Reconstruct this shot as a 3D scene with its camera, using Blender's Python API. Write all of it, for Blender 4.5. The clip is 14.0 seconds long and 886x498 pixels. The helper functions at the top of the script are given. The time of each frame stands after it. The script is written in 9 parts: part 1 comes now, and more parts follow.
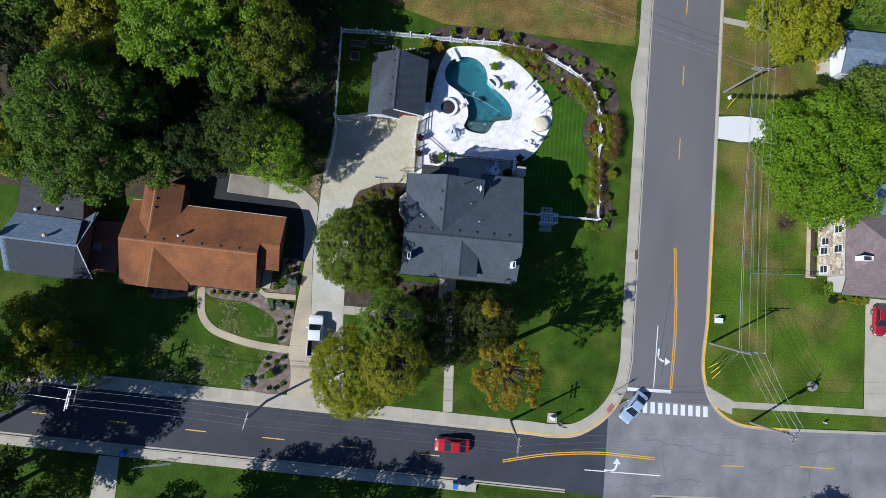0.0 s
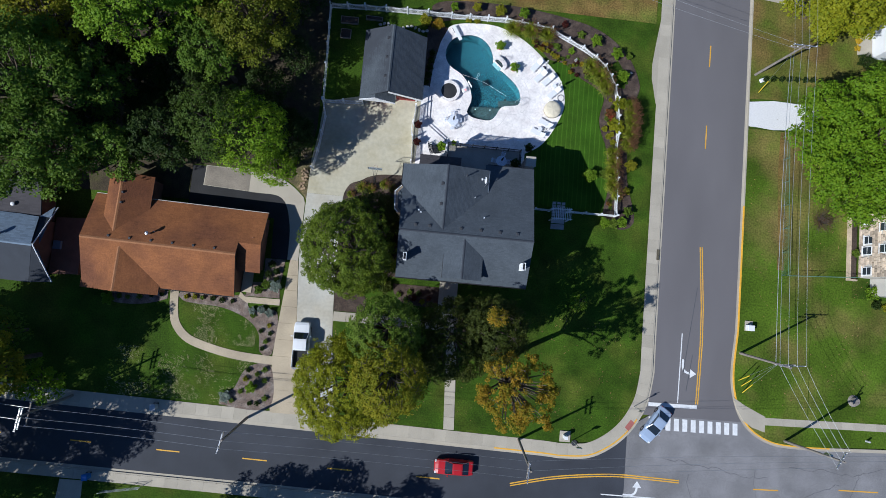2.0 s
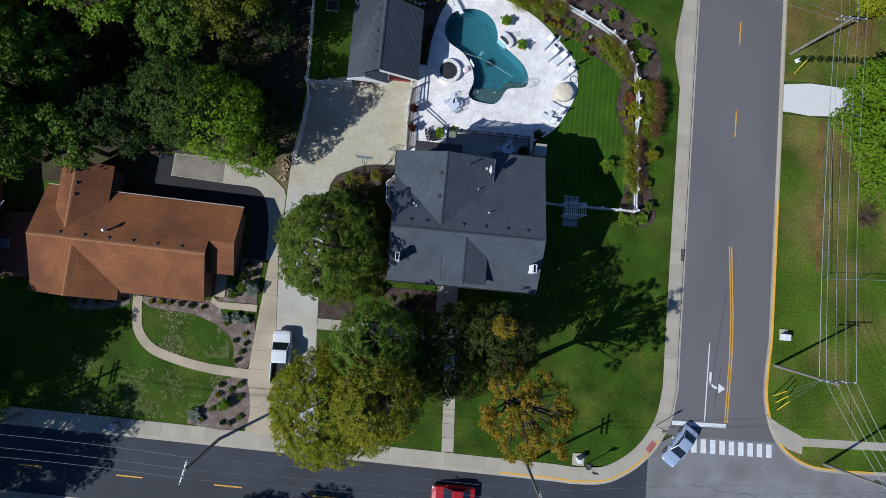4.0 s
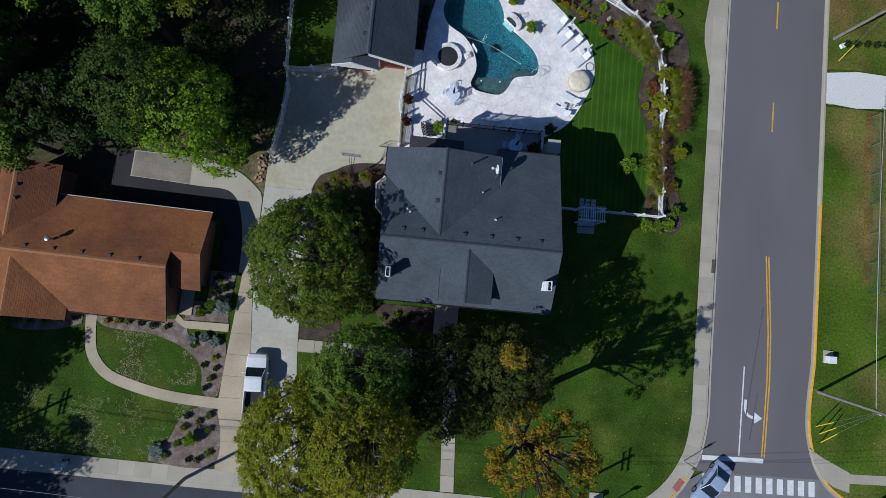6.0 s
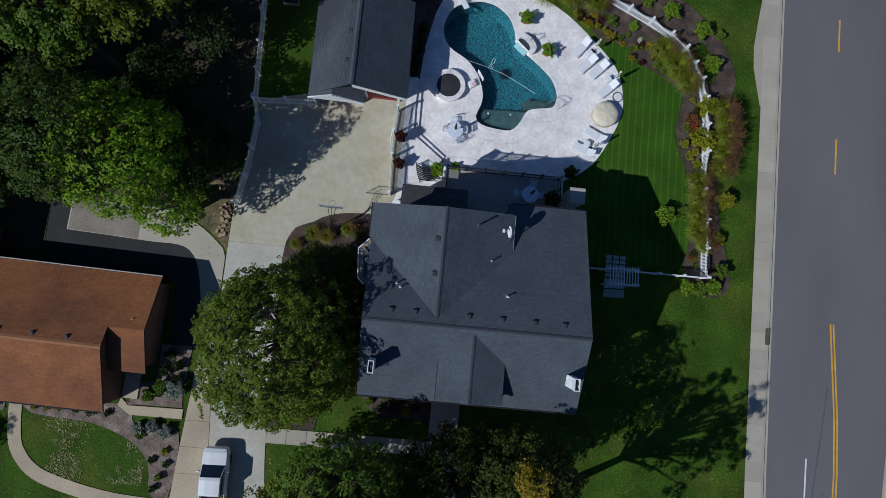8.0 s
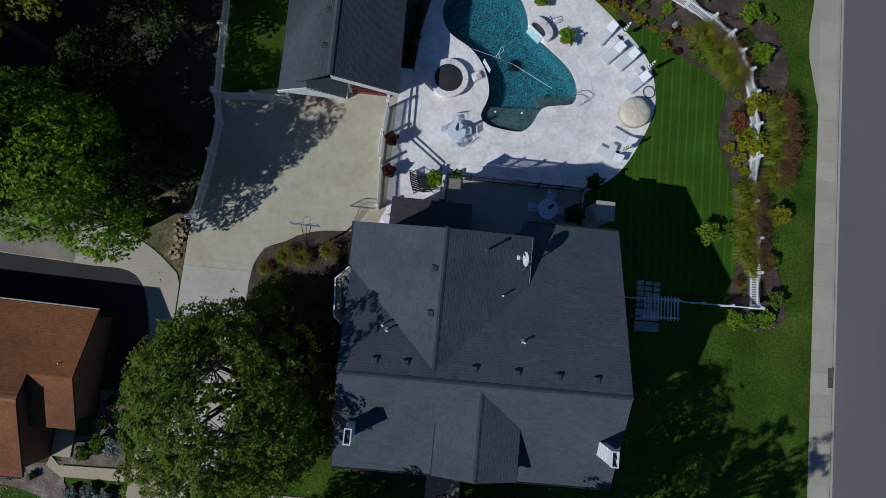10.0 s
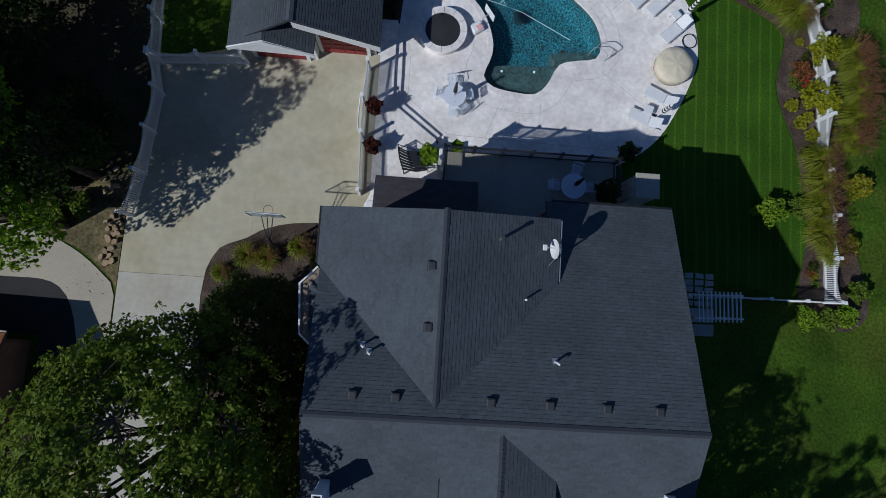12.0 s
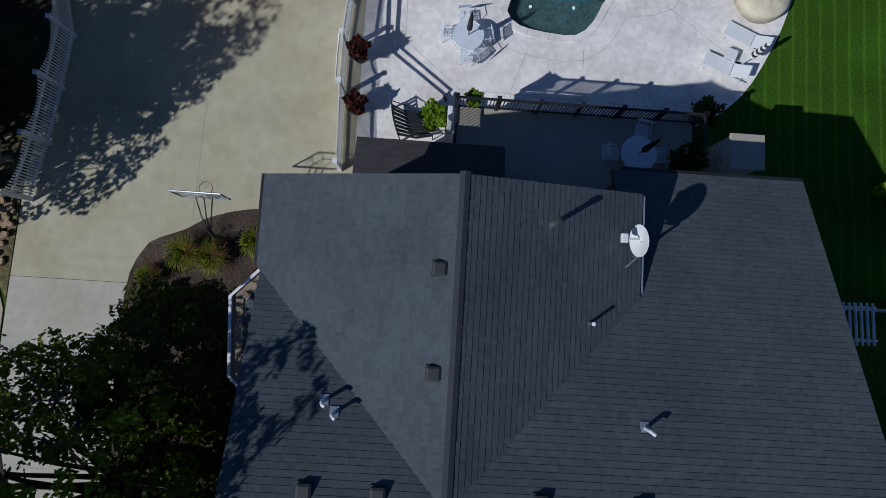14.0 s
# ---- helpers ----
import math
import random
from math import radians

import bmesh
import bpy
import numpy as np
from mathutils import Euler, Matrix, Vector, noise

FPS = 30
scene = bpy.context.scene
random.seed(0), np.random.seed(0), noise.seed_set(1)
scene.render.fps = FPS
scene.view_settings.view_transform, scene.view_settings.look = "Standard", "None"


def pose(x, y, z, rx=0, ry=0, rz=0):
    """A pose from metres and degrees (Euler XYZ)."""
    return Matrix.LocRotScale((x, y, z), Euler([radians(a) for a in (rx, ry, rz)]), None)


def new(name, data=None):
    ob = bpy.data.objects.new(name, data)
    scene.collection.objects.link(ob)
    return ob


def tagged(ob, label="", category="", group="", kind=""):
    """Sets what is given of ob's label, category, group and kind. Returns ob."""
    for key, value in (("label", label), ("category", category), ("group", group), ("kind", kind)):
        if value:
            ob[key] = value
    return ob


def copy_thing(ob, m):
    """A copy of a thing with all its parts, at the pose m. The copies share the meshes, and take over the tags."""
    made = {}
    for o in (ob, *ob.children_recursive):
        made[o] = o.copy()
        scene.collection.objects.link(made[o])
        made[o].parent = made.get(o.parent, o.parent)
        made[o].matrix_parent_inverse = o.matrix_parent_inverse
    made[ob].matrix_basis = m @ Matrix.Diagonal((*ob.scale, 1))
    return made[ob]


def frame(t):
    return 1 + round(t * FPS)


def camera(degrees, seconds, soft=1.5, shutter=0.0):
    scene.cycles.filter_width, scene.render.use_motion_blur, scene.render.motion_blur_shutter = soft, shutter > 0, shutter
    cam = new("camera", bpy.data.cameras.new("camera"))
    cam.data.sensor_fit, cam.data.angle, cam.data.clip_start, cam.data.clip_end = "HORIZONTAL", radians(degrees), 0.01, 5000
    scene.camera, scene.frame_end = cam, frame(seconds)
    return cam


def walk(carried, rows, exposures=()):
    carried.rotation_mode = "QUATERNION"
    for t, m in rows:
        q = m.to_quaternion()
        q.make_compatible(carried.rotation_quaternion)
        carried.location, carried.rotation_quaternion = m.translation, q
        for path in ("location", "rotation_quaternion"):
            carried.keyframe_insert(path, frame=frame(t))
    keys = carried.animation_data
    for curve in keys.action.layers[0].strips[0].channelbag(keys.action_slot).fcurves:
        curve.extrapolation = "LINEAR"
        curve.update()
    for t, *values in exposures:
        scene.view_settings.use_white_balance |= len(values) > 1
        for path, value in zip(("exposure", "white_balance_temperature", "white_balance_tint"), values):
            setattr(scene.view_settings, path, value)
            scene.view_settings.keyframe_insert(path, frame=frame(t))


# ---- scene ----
from mathutils.geometry import tessellate_polygon

cam = camera(78.0, 14.0, soft=0.35)
PATH = [    # seconds, x, y, z, turns about x, y, z
    (0.0, -2.43, -7.90, 75.30, 4.92, -2.81, 5.19),
    (0.5, -2.29, -7.65, 73.35, 4.85, -2.78, 5.20),
    (1.0, -2.20, -7.42, 71.54, 4.77, -2.74, 5.24),
    (1.5, -2.14, -7.20, 69.65, 4.68, -2.70, 5.24),
    (2.0, -2.05, -6.94, 67.77, 4.63, -2.68, 5.23),
    (2.5, -1.89, -6.70, 65.77, 4.58, -2.73, 5.27),
    (3.0, -1.89, -6.50, 63.88, 4.54, -2.79, 5.31),
    (5.5, -1.59, -5.22, 54.84, 4.34, -2.98, 5.28),
    (6.0, -1.59, -4.42, 52.94, 4.29, -3.02, 5.30),
    (6.5, -1.48, -3.26, 50.78, 4.33, -3.01, 5.28),
    (7.0, -1.44, -1.98, 48.69, 4.51, -2.93, 5.30),
    (7.5, -1.36, -0.47, 46.61, 4.76, -2.82, 5.34),
    (8.0, -1.39, 1.20, 44.43, 4.99, -2.74, 5.43),
    (10.3, -1.10, 3.35, 36.07, 5.37, -2.74, 5.42),
    (10.5, -1.05, 3.38, 35.32, 5.39, -2.72, 5.24),
    (11.0, -0.90, 3.48, 33.61, 5.42, -2.65, 4.42),
    (11.5, -0.87, 3.61, 31.64, 5.43, -2.64, 3.86),
    (12.0, -0.84, 3.71, 29.86, 5.27, -2.58, 3.61),
    (12.5, -0.80, 3.83, 27.91, 5.17, -2.49, 3.52),
    (13.0, -0.78, 4.00, 26.00, 5.17, -2.31, 3.46),
    (13.5, -0.75, 4.15, 23.99, 5.19, -2.16, 3.42),
    (14.0, -0.72, 4.31, 21.89, 5.10, -2.00, 3.49),
]
EXPOSURES = [(0.0, 0.13, 5550, 9), (3.0, -0.08, 5550, 9), (6.5, -0.46, 5450, 9), (8.0, -0.64, 5450, 9), (10.5, -0.82, 5490, 9), (14.0, -0.80, 5570, 9)]
walk(cam, [(t, pose(x, y, z, rx, ry, rz)) for t, x, y, z, rx, ry, rz in PATH], EXPOSURES)

# ---- daylight: a clear early-autumn sky, sun from the west-south-west ----
SUN_EL, SUN_TO = radians(39.3), radians(33.5)      # height; direction in which shadows fall, from +x
world = bpy.data.worlds.new("sky")
scene.world = world
world.use_nodes = True
sky = world.node_tree.nodes.new("ShaderNodeTexSky")
sky.sky_type, sky.sun_disc = "NISHITA", False
sky.sun_elevation, sky.sun_rotation = SUN_EL, radians(270 - 33.5)
sky.air_density, sky.dust_density, sky.ozone_density = 1.0, 0.2, 4.0
world.node_tree.nodes["Background"].inputs["Strength"].default_value = 0.064
deep = world.node_tree.nodes.new("ShaderNodeMix")      # a deep blue, dry autumn sky
deep.data_type, deep.blend_type, deep.inputs[0].default_value = "RGBA", "MULTIPLY", 1.0
deep.inputs[7].default_value = (0.79, 0.92, 1.09, 1)
world.node_tree.links.new(sky.outputs[0], deep.inputs[6])
world.node_tree.links.new(deep.outputs[2], world.node_tree.nodes["Background"].inputs["Color"])
sun = new("sun", bpy.data.lights.new("sun", "SUN"))
sun.data.energy, sun.data.angle, sun.data.color = 5.0, radians(0.53), (1.0, 0.935, 0.83)
away = Vector((math.cos(SUN_EL) * math.cos(SUN_TO), math.cos(SUN_EL) * math.sin(SUN_TO), -math.sin(SUN_EL)))
sun.rotation_euler = away.to_track_quat("-Z", "Y").to_euler()


# ---- materials ----
def mat(name, base, rough=0.8, vary=0.15, scale=1.0, fine=20.0, bump=0.15, metal=0.0, island=0.0, objrand=0.0, second=None, spots=0.5,
        stretch=(1, 1, 1), spec=0.5, depth=0.02, grade=None):
    """A procedural surface: base colour broken up at a broad and a fine scale (per metre), optional second colour in patches.
    grade (lowest y, highest y, amount): the patches grow commoner towards the north of a lawn."""
    m = bpy.data.materials.new(name)
    m.use_nodes = True
    nt, n = m.node_tree, m.node_tree.nodes
    b = n["Principled BSDF"]
    b.inputs["Roughness"].default_value, b.inputs["Metallic"].default_value = rough, metal
    b.inputs["Specular IOR Level"].default_value = spec
    geo, mp = n.new("ShaderNodeNewGeometry"), n.new("ShaderNodeMapping")
    mp.inputs["Scale"].default_value = stretch
    nt.links.new(geo.outputs["Position"], mp.inputs["Vector"])

    def noise_at(sc, detail):
        t = n.new("ShaderNodeTexNoise")
        t.inputs["Scale"].default_value, t.inputs["Detail"].default_value = sc, detail
        nt.links.new(mp.outputs[0], t.inputs["Vector"])
        return t.outputs["Fac"]

    def mixc(kind, fac, a, c):
        x = n.new("ShaderNodeMix")
        x.data_type, x.blend_type = "RGBA", kind
        for sock, v in ((x.inputs[0], fac), (x.inputs[6], a), (x.inputs[7], c)):
            if hasattr(v, "is_linked"):
                nt.links.new(v, sock)
            else:
                sock.default_value = v
        return x.outputs[2]

    def remap(v, lo, hi, a, c):
        r = n.new("ShaderNodeMapRange")
        r.inputs[1].default_value, r.inputs[2].default_value, r.inputs[3].default_value, r.inputs[4].default_value = lo, hi, a, c
        nt.links.new(v, r.inputs[0])
        return r.outputs[0]

    broad, small = noise_at(scale, 4), noise_at(fine, 3)
    col = (*base, 1)
    if second:
        patch = noise_at(scale * 0.6, 5)
        if grade:
            sep, add = n.new("ShaderNodeSeparateXYZ"), n.new("ShaderNodeMath")
            nt.links.new(geo.outputs["Position"], sep.inputs[0])
            nt.links.new(remap(sep.outputs[1], grade[0], grade[1], 0.0, grade[2]), add.inputs[0])
            nt.links.new(patch, add.inputs[1])
            patch = add.outputs[0]
        col = mixc("MIX", remap(patch, spots - 0.12, spots + 0.12, 0, 1), col, (*second, 1))

    def shade(v, amount, src):
        g = n.new("ShaderNodeCombineColor")
        val = remap(v, 0.25, 0.75, 1 - amount, 1 + amount)
        for k in range(3):
            nt.links.new(val, g.inputs[k])
        return mixc("MULTIPLY", 1.0, src, g.outputs[0])

    col = shade(broad, vary, col)
    col = shade(small, vary, col)
    if island:
        r = n.new("ShaderNodeMapRange")
        r.inputs[1].default_value, r.inputs[2].default_value = 0.0, 1.0
        nt.links.new(geo.outputs["Random Per Island"], r.inputs[0])
        r.inputs[3].default_value, r.inputs[4].default_value = 0.25, 0.75
        col = shade(r.outputs[0], island, col)
    if objrand:
        info = n.new("ShaderNodeObjectInfo")
        r = n.new("ShaderNodeMapRange")
        nt.links.new(info.outputs["Random"], r.inputs[0])
        r.inputs[3].default_value, r.inputs[4].default_value = 0.25, 0.75
        col = shade(r.outputs[0], objrand, col)
    nt.links.new(col, b.inputs["Base Color"])
    if bump:
        bp = n.new("ShaderNodeBump")
        bp.inputs["Strength"].default_value, bp.inputs["Distance"].default_value = bump, depth
        nt.links.new(small, bp.inputs["Height"])
        nt.links.new(bp.outputs[0], b.inputs["Normal"])
    return m


def leafmat(name, a, c, trans=0.35):
    """Foliage: two greens mixed leaf by leaf, with light passing through."""
    m = bpy.data.materials.new(name)
    m.use_nodes = True
    nt, n = m.node_tree, m.node_tree.nodes
    b, out = n["Principled BSDF"], n["Material Output"]
    b.inputs["Roughness"].default_value, b.inputs["Specular IOR Level"].default_value = 0.6, 0.18
    geo, x, tr, mx = n.new("ShaderNodeNewGeometry"), n.new("ShaderNodeMix"), n.new("ShaderNodeBsdfTranslucent"), n.new("ShaderNodeMixShader")
    tx = n.new("ShaderNodeTexNoise")
    tx.inputs["Scale"].default_value = 0.45
    nt.links.new(geo.outputs["Position"], tx.inputs["Vector"])
    mr = n.new("ShaderNodeMath")
    mr.operation = "MULTIPLY_ADD"
    mr.inputs[1].default_value, mr.inputs[2].default_value = 0.6, -0.3
    nt.links.new(geo.outputs["Random Per Island"], mr.inputs[0])
    ad = n.new("ShaderNodeMath")
    ad.operation, ad.use_clamp = "ADD", True
    nt.links.new(mr.outputs[0], ad.inputs[0])
    nt.links.new(tx.outputs["Fac"], ad.inputs[1])
    x.data_type = "RGBA"
    x.inputs[6].default_value, x.inputs[7].default_value = (*a, 1), (*c, 1)
    nt.links.new(ad.outputs[0], x.inputs[0])
    nt.links.new(x.outputs[2], b.inputs["Base Color"])
    nt.links.new(x.outputs[2], tr.inputs["Color"])
    mx.inputs[0].default_value = trans
    nt.links.new(b.outputs[0], mx.inputs[1])
    nt.links.new(tr.outputs[0], mx.inputs[2])
    nt.links.new(mx.outputs[0], out.inputs["Surface"])
    return m


GRASS = mat("grass", (0.040, 0.080, 0.005), 0.9, 0.42, 0.35, 6.0, 0.9, second=(0.074, 0.096, 0.011), spots=0.60, depth=0.05, spec=0.15)
DRYGRASS = mat("dry_grass", (0.175, 0.118, 0.036), 0.95, 0.5, 0.3, 5.0, 0.6, second=(0.10, 0.125, 0.02), spots=0.56, depth=0.05, spec=0.15)
EASTGRASS = mat("patchy_grass", (0.068, 0.116, 0.008), 0.95, 0.42, 0.2, 4.5, 0.8, second=(0.180, 0.132, 0.045), spots=0.63, depth=0.05, spec=0.15, grade=(-6.0, 18.0, 0.15))
MULCH = mat("mulch", (0.062, 0.042, 0.032), 0.95, 0.45, 1.2, 9.0, 0.8, second=(0.105, 0.078, 0.058), spots=0.62, depth=0.05)
ASPHALT_NEW = mat("new_asphalt", (0.047, 0.051, 0.062), 0.85, 0.2, 0.25, 35.0, 0.2, spec=0.35)
ASPHALT_OLD = mat("worn_asphalt", (0.152, 0.143, 0.147), 0.88, 0.13, 0.2, 30.0, 0.2, stretch=(1, 0.25, 1), spec=0.35)
ASPHALT_PALE = mat("pale_asphalt", (0.228, 0.222, 0.226), 0.88, 0.2, 0.35, 12.0, 0.2, second=(0.185, 0.18, 0.18), spots=0.55, spec=0.35)
CONCRETE = mat("concrete", (0.43, 0.386, 0.308), 0.85, 0.10, 0.5, 10.0, 0.12, objrand=0.08, spec=0.3)
DRIVE_OLD = mat("stained_driveway_concrete", (0.50, 0.465, 0.35), 0.85, 0.1, 0.5, 2.2, 0.06, second=(0.44, 0.395, 0.27), spots=0.54, spec=0.3)
DRIVE = mat("driveway_concrete", (0.50, 0.485, 0.425), 0.85, 0.09, 0.4, 3.0, 0.06, second=(0.46, 0.42, 0.335), spots=0.55, spec=0.3)
TANDRIVE = mat("tan_concrete", (0.46, 0.38, 0.265), 0.88, 0.14, 0.4, 9.0, 0.15, second=(0.37, 0.305, 0.215), spots=0.6)
STAMPED = mat("stamped_concrete", (0.86, 0.82, 0.79), 0.75, 0.13, 0.9, 4.0, 0.4, second=(0.74, 0.69, 0.665), spots=0.56)
GRAVEL = mat("white_gravel", (0.72, 0.71, 0.70), 0.95, 0.12, 6.0, 25.0, 0.8)
YELLOW = mat("yellow_paint", (0.75, 0.40, 0.03), 0.7, 0.15, 2.0, 20.0, 0.1)
WHITEPAINT = mat("white_road_paint", (0.75, 0.75, 0.75), 0.7, 0.12, 2.0, 20.0, 0.1)
SHINGLE = mat("slate_grey_shingle", (0.075, 0.088, 0.103), 0.95, 0.14, 0.5, 9.0, 0.3, island=0.09, objrand=0.04, spec=0.25)
SHINGLE_DARK = mat("shingle_underlay", (0.040, 0.046, 0.058), 0.95, 0.1, 1.0, 20.0, 0.2)
BROWNROOF = mat("russet_brown_shingle", (0.262, 0.104, 0.039), 0.92, 0.18, 0.35, 6.0, 0.3, island=0.08, spec=0.3, second=(0.155, 0.062, 0.031), spots=0.54)
CAPROOF = mat("russet_ridge_cap", (0.30, 0.14, 0.065), 0.92, 0.15, 1.0, 9.0, 0.4, island=0.12, spec=0.3)
MULCH_PALE = mat("weathered_mulch", (0.17, 0.125, 0.10), 0.95, 0.45, 1.6, 9.0, 0.9, second=(0.25, 0.21, 0.18), spots=0.58, depth=0.05)
BLUEROOF = mat("blue_grey_shingle", (0.150, 0.20, 0.265), 0.9, 0.12, 0.5, 12.0, 0.4, island=0.15)
DARKROOF = mat("charcoal_shingle", (0.06, 0.055, 0.06), 0.92, 0.15, 0.5, 25.0, 0.4, island=0.15)
MAUVEROOF = mat("mauve_brown_shingle", (0.20, 0.15, 0.145), 0.92, 0.12, 0.5, 25.0, 0.4, island=0.15)
BRICK = mat("brown_brick", (0.17, 0.085, 0.06), 0.9, 0.2, 1.0, 12.0, 0.4)
SIDING = mat("pale_siding", (0.50, 0.47, 0.42), 0.8, 0.06, 0.6, 10.0, 0.1)
WHITE = mat("white_vinyl", (0.80, 0.81, 0.82), 0.45, 0.03, 1.0, 12.0, 0.03)
# white metal with the blue of the sky light mixed into its colour
BLUEWHITE = mat("white_metal_sky_tinted", (0.72, 0.77, 0.86), 0.5, 0.04, 2.0, 25.0, 0.05)
WHITECAST = mat("white_cast_metal", (0.80, 0.80, 0.80), 0.4, 0.04, 2.0, 25.0, 0.05)
BLACKMETAL = mat("black_metal", (0.02, 0.02, 0.022), 0.45, 0.1, 2.0, 20.0, 0.05)
STEEL = mat("galvanised_steel", (0.55, 0.57, 0.6), 0.35, 0.1, 3.0, 25.0, 0.05, metal=0.85)
REDWOOD = mat("red_painted_door", (0.27, 0.032, 0.034), 0.6, 0.1, 1.0, 15.0, 0.1)
BARK = mat("bark", (0.10, 0.075, 0.055), 0.95, 0.3, 1.5, 14.0, 0.9, depth=0.05)
POLEWOOD = mat("weathered_pole_wood", (0.24, 0.21, 0.18), 0.9, 0.2, 2.0, 20.0, 0.3)
STONE = mat("tan_stone", (0.42, 0.33, 0.235), 0.9, 0.2, 1.5, 9.0, 0.4, objrand=0.22, island=0.25)
GREYSTONE = mat("grey_stone", (0.38, 0.37, 0.35), 0.9, 0.15, 1.5, 9.0, 0.4, objrand=0.15)
RUBBER = mat("black_rubber", (0.018, 0.018, 0.018), 0.85, 0.1, 3.0, 20.0, 0.1)


# ---- mesh helpers ----
def mesh_of(name, verts, faces, material, smooth=False):
    me = bpy.data.meshes.new(name)
    me.from_pydata([tuple(v) for v in verts], [], faces)
    me.materials.append(material)
    if smooth:
        me.polygons.foreach_set("use_smooth", [True] * len(me.polygons))
    me.update()
    return me


def part(name, bm, material, parent=None, label="", at=None, smooth=False):
    """Links a bmesh (or a ready mesh) as one mesh object under a thing or a part."""
    if isinstance(bm, bpy.types.Mesh):
        me = bm
    else:
        me = bpy.data.meshes.new(name)
        bmesh.ops.recalc_face_normals(bm, faces=bm.faces[:])
        if smooth:
            for f in bm.faces:
                f.smooth = True
        bm.to_mesh(me)
        bm.free()
        me.materials.append(material)
    ob = new(name, me)
    if parent:
        ob.parent = parent
    if at is not None:
        ob.matrix_basis = at
    if label:
        ob["label"] = label
    return ob


def thing(name, label, category, x=0, y=0, z=0, rz=0, group="", kind=""):
    ob = new(name)
    ob.matrix_basis = pose(x, y, z, 0, 0, rz)
    ob.empty_display_size = 0.2
    return tagged(ob, label, category, group, kind)


def box(bm, x0, y0, z0, x1, y1, z1, m=None, bevel=0.0):
    c = bmesh.ops.create_cube(bm, size=1.0)["verts"]
    for v in c:
        v.co = Vector(((x0 + x1) / 2 + v.co.x * (x1 - x0), (y0 + y1) / 2 + v.co.y * (y1 - y0), (z0 + z1) / 2 + v.co.z * (z1 - z0)))
    if bevel:
        es = list({e for v in c for e in v.link_edges})
        r = bmesh.ops.bevel(bm, geom=es, offset=bevel, segments=1, affect="EDGES", profile=0.5)
        c = list({v for f in r["faces"] for v in f.verts} | {v for v in c if v.is_valid})
    if m is not None:
        bmesh.ops.transform(bm, matrix=m, verts=c)
    return bm


def boxes(*rows, bevel=0.0):
    bm = bmesh.new()
    for r in rows:
        box(bm, *r, bevel=bevel)
    return bm


def prism(bm, pts, z0, z1):
    """An upright prism over a plan outline; z0 and z1 may be numbers or functions of x, y."""
    f0 = z0 if callable(z0) else (lambda x, y: z0)
    f1 = z1 if callable(z1) else (lambda x, y: z1)
    lo = [bm.verts.new((x, y, f0(x, y))) for x, y in pts]
    hi = [bm.verts.new((x, y, f1(x, y))) for x, y in pts]
    n = len(pts)
    for i in range(n):
        bm.faces.new((lo[i], lo[(i + 1) % n], hi[(i + 1) % n], hi[i]))
    for tri in tessellate_polygon([[Vector((x, y, 0)) for x, y in pts]]):
        bm.faces.new([hi[i] for i in tri])
        bm.faces.new([lo[i] for i in tri[::-1]])
    return bm


def slab(pts, z0, z1):
    return prism(bmesh.new(), pts, z0, z1)


def tube(bm, path, radii, sides=8, cap=True):
    """A round tube along points, with a radius for each."""
    path = [Vector(p) for p in path]
    if not hasattr(radii, "__len__"):
        radii = [radii] * len(path)
    rings = []
    side = Vector((1, 0, 0))
    for i, p in enumerate(path):
        d = (path[min(i + 1, len(path) - 1)] - path[max(i - 1, 0)]).normalized()
        side = side - d * side.dot(d)
        if side.length < 1e-3:
            side = d.orthogonal()
        side.normalize()
        up = d.cross(side)
        rings.append([bm.verts.new(p + radii[i] * (math.cos(a) * side + math.sin(a) * up)) for a in [2 * math.pi * k / sides for k in range(sides)]])
    for a, b in zip(rings, rings[1:]):
        for k in range(sides):
            bm.faces.new((a[k], a[(k + 1) % sides], b[(k + 1) % sides], b[k]))
    if cap:
        bm.faces.new(rings[0][::-1])
        bm.faces.new(rings[-1])
    return bm


def tubes(*rows, sides=8):
    bm = bmesh.new()
    for path, r in rows:
        tube(bm, path, r, sides)
    return bm


def lathe(bm, profile, x=0, y=0, z=0, sides=24):
    """A turned shape from (radius, height) points."""
    rings = [[bm.verts.new((x + r * math.cos(2 * math.pi * k / sides), y + r * math.sin(2 * math.pi * k / sides), z + h)) for k in range(sides)] for r, h in profile]
    for a, b in zip(rings, rings[1:]):
        for k in range(sides):
            bm.faces.new((a[k], a[(k + 1) % sides], b[(k + 1) % sides], b[k]))
    bm.faces.new(rings[0][::-1])
    bm.faces.new(rings[-1])
    return bm


def curve_pts(pts, step=0.5, closed=False):
    """A smooth (Catmull-Rom) line through plan points."""
    out, n = [], len(pts)
    for i in range(n if closed else n - 1):
        p = [Vector((*pts[(i + k) % n if closed else min(max(i + k, 0), n - 1)], 0)) for k in (-1, 0, 1, 2)]
        m = max(1, int((p[2] - p[1]).length / step))
        for j in range(m):
            t = j / m
            q = 0.5 * (2 * p[1] + (p[2] - p[0]) * t + (2 * p[0] - 5 * p[1] + 4 * p[2] - p[3]) * t * t + (3 * p[1] - p[0] - 3 * p[2] + p[3]) * t ** 3)
            out.append((q.x, q.y))
    if not closed:
        out.append(tuple(pts[-1]))
    return out


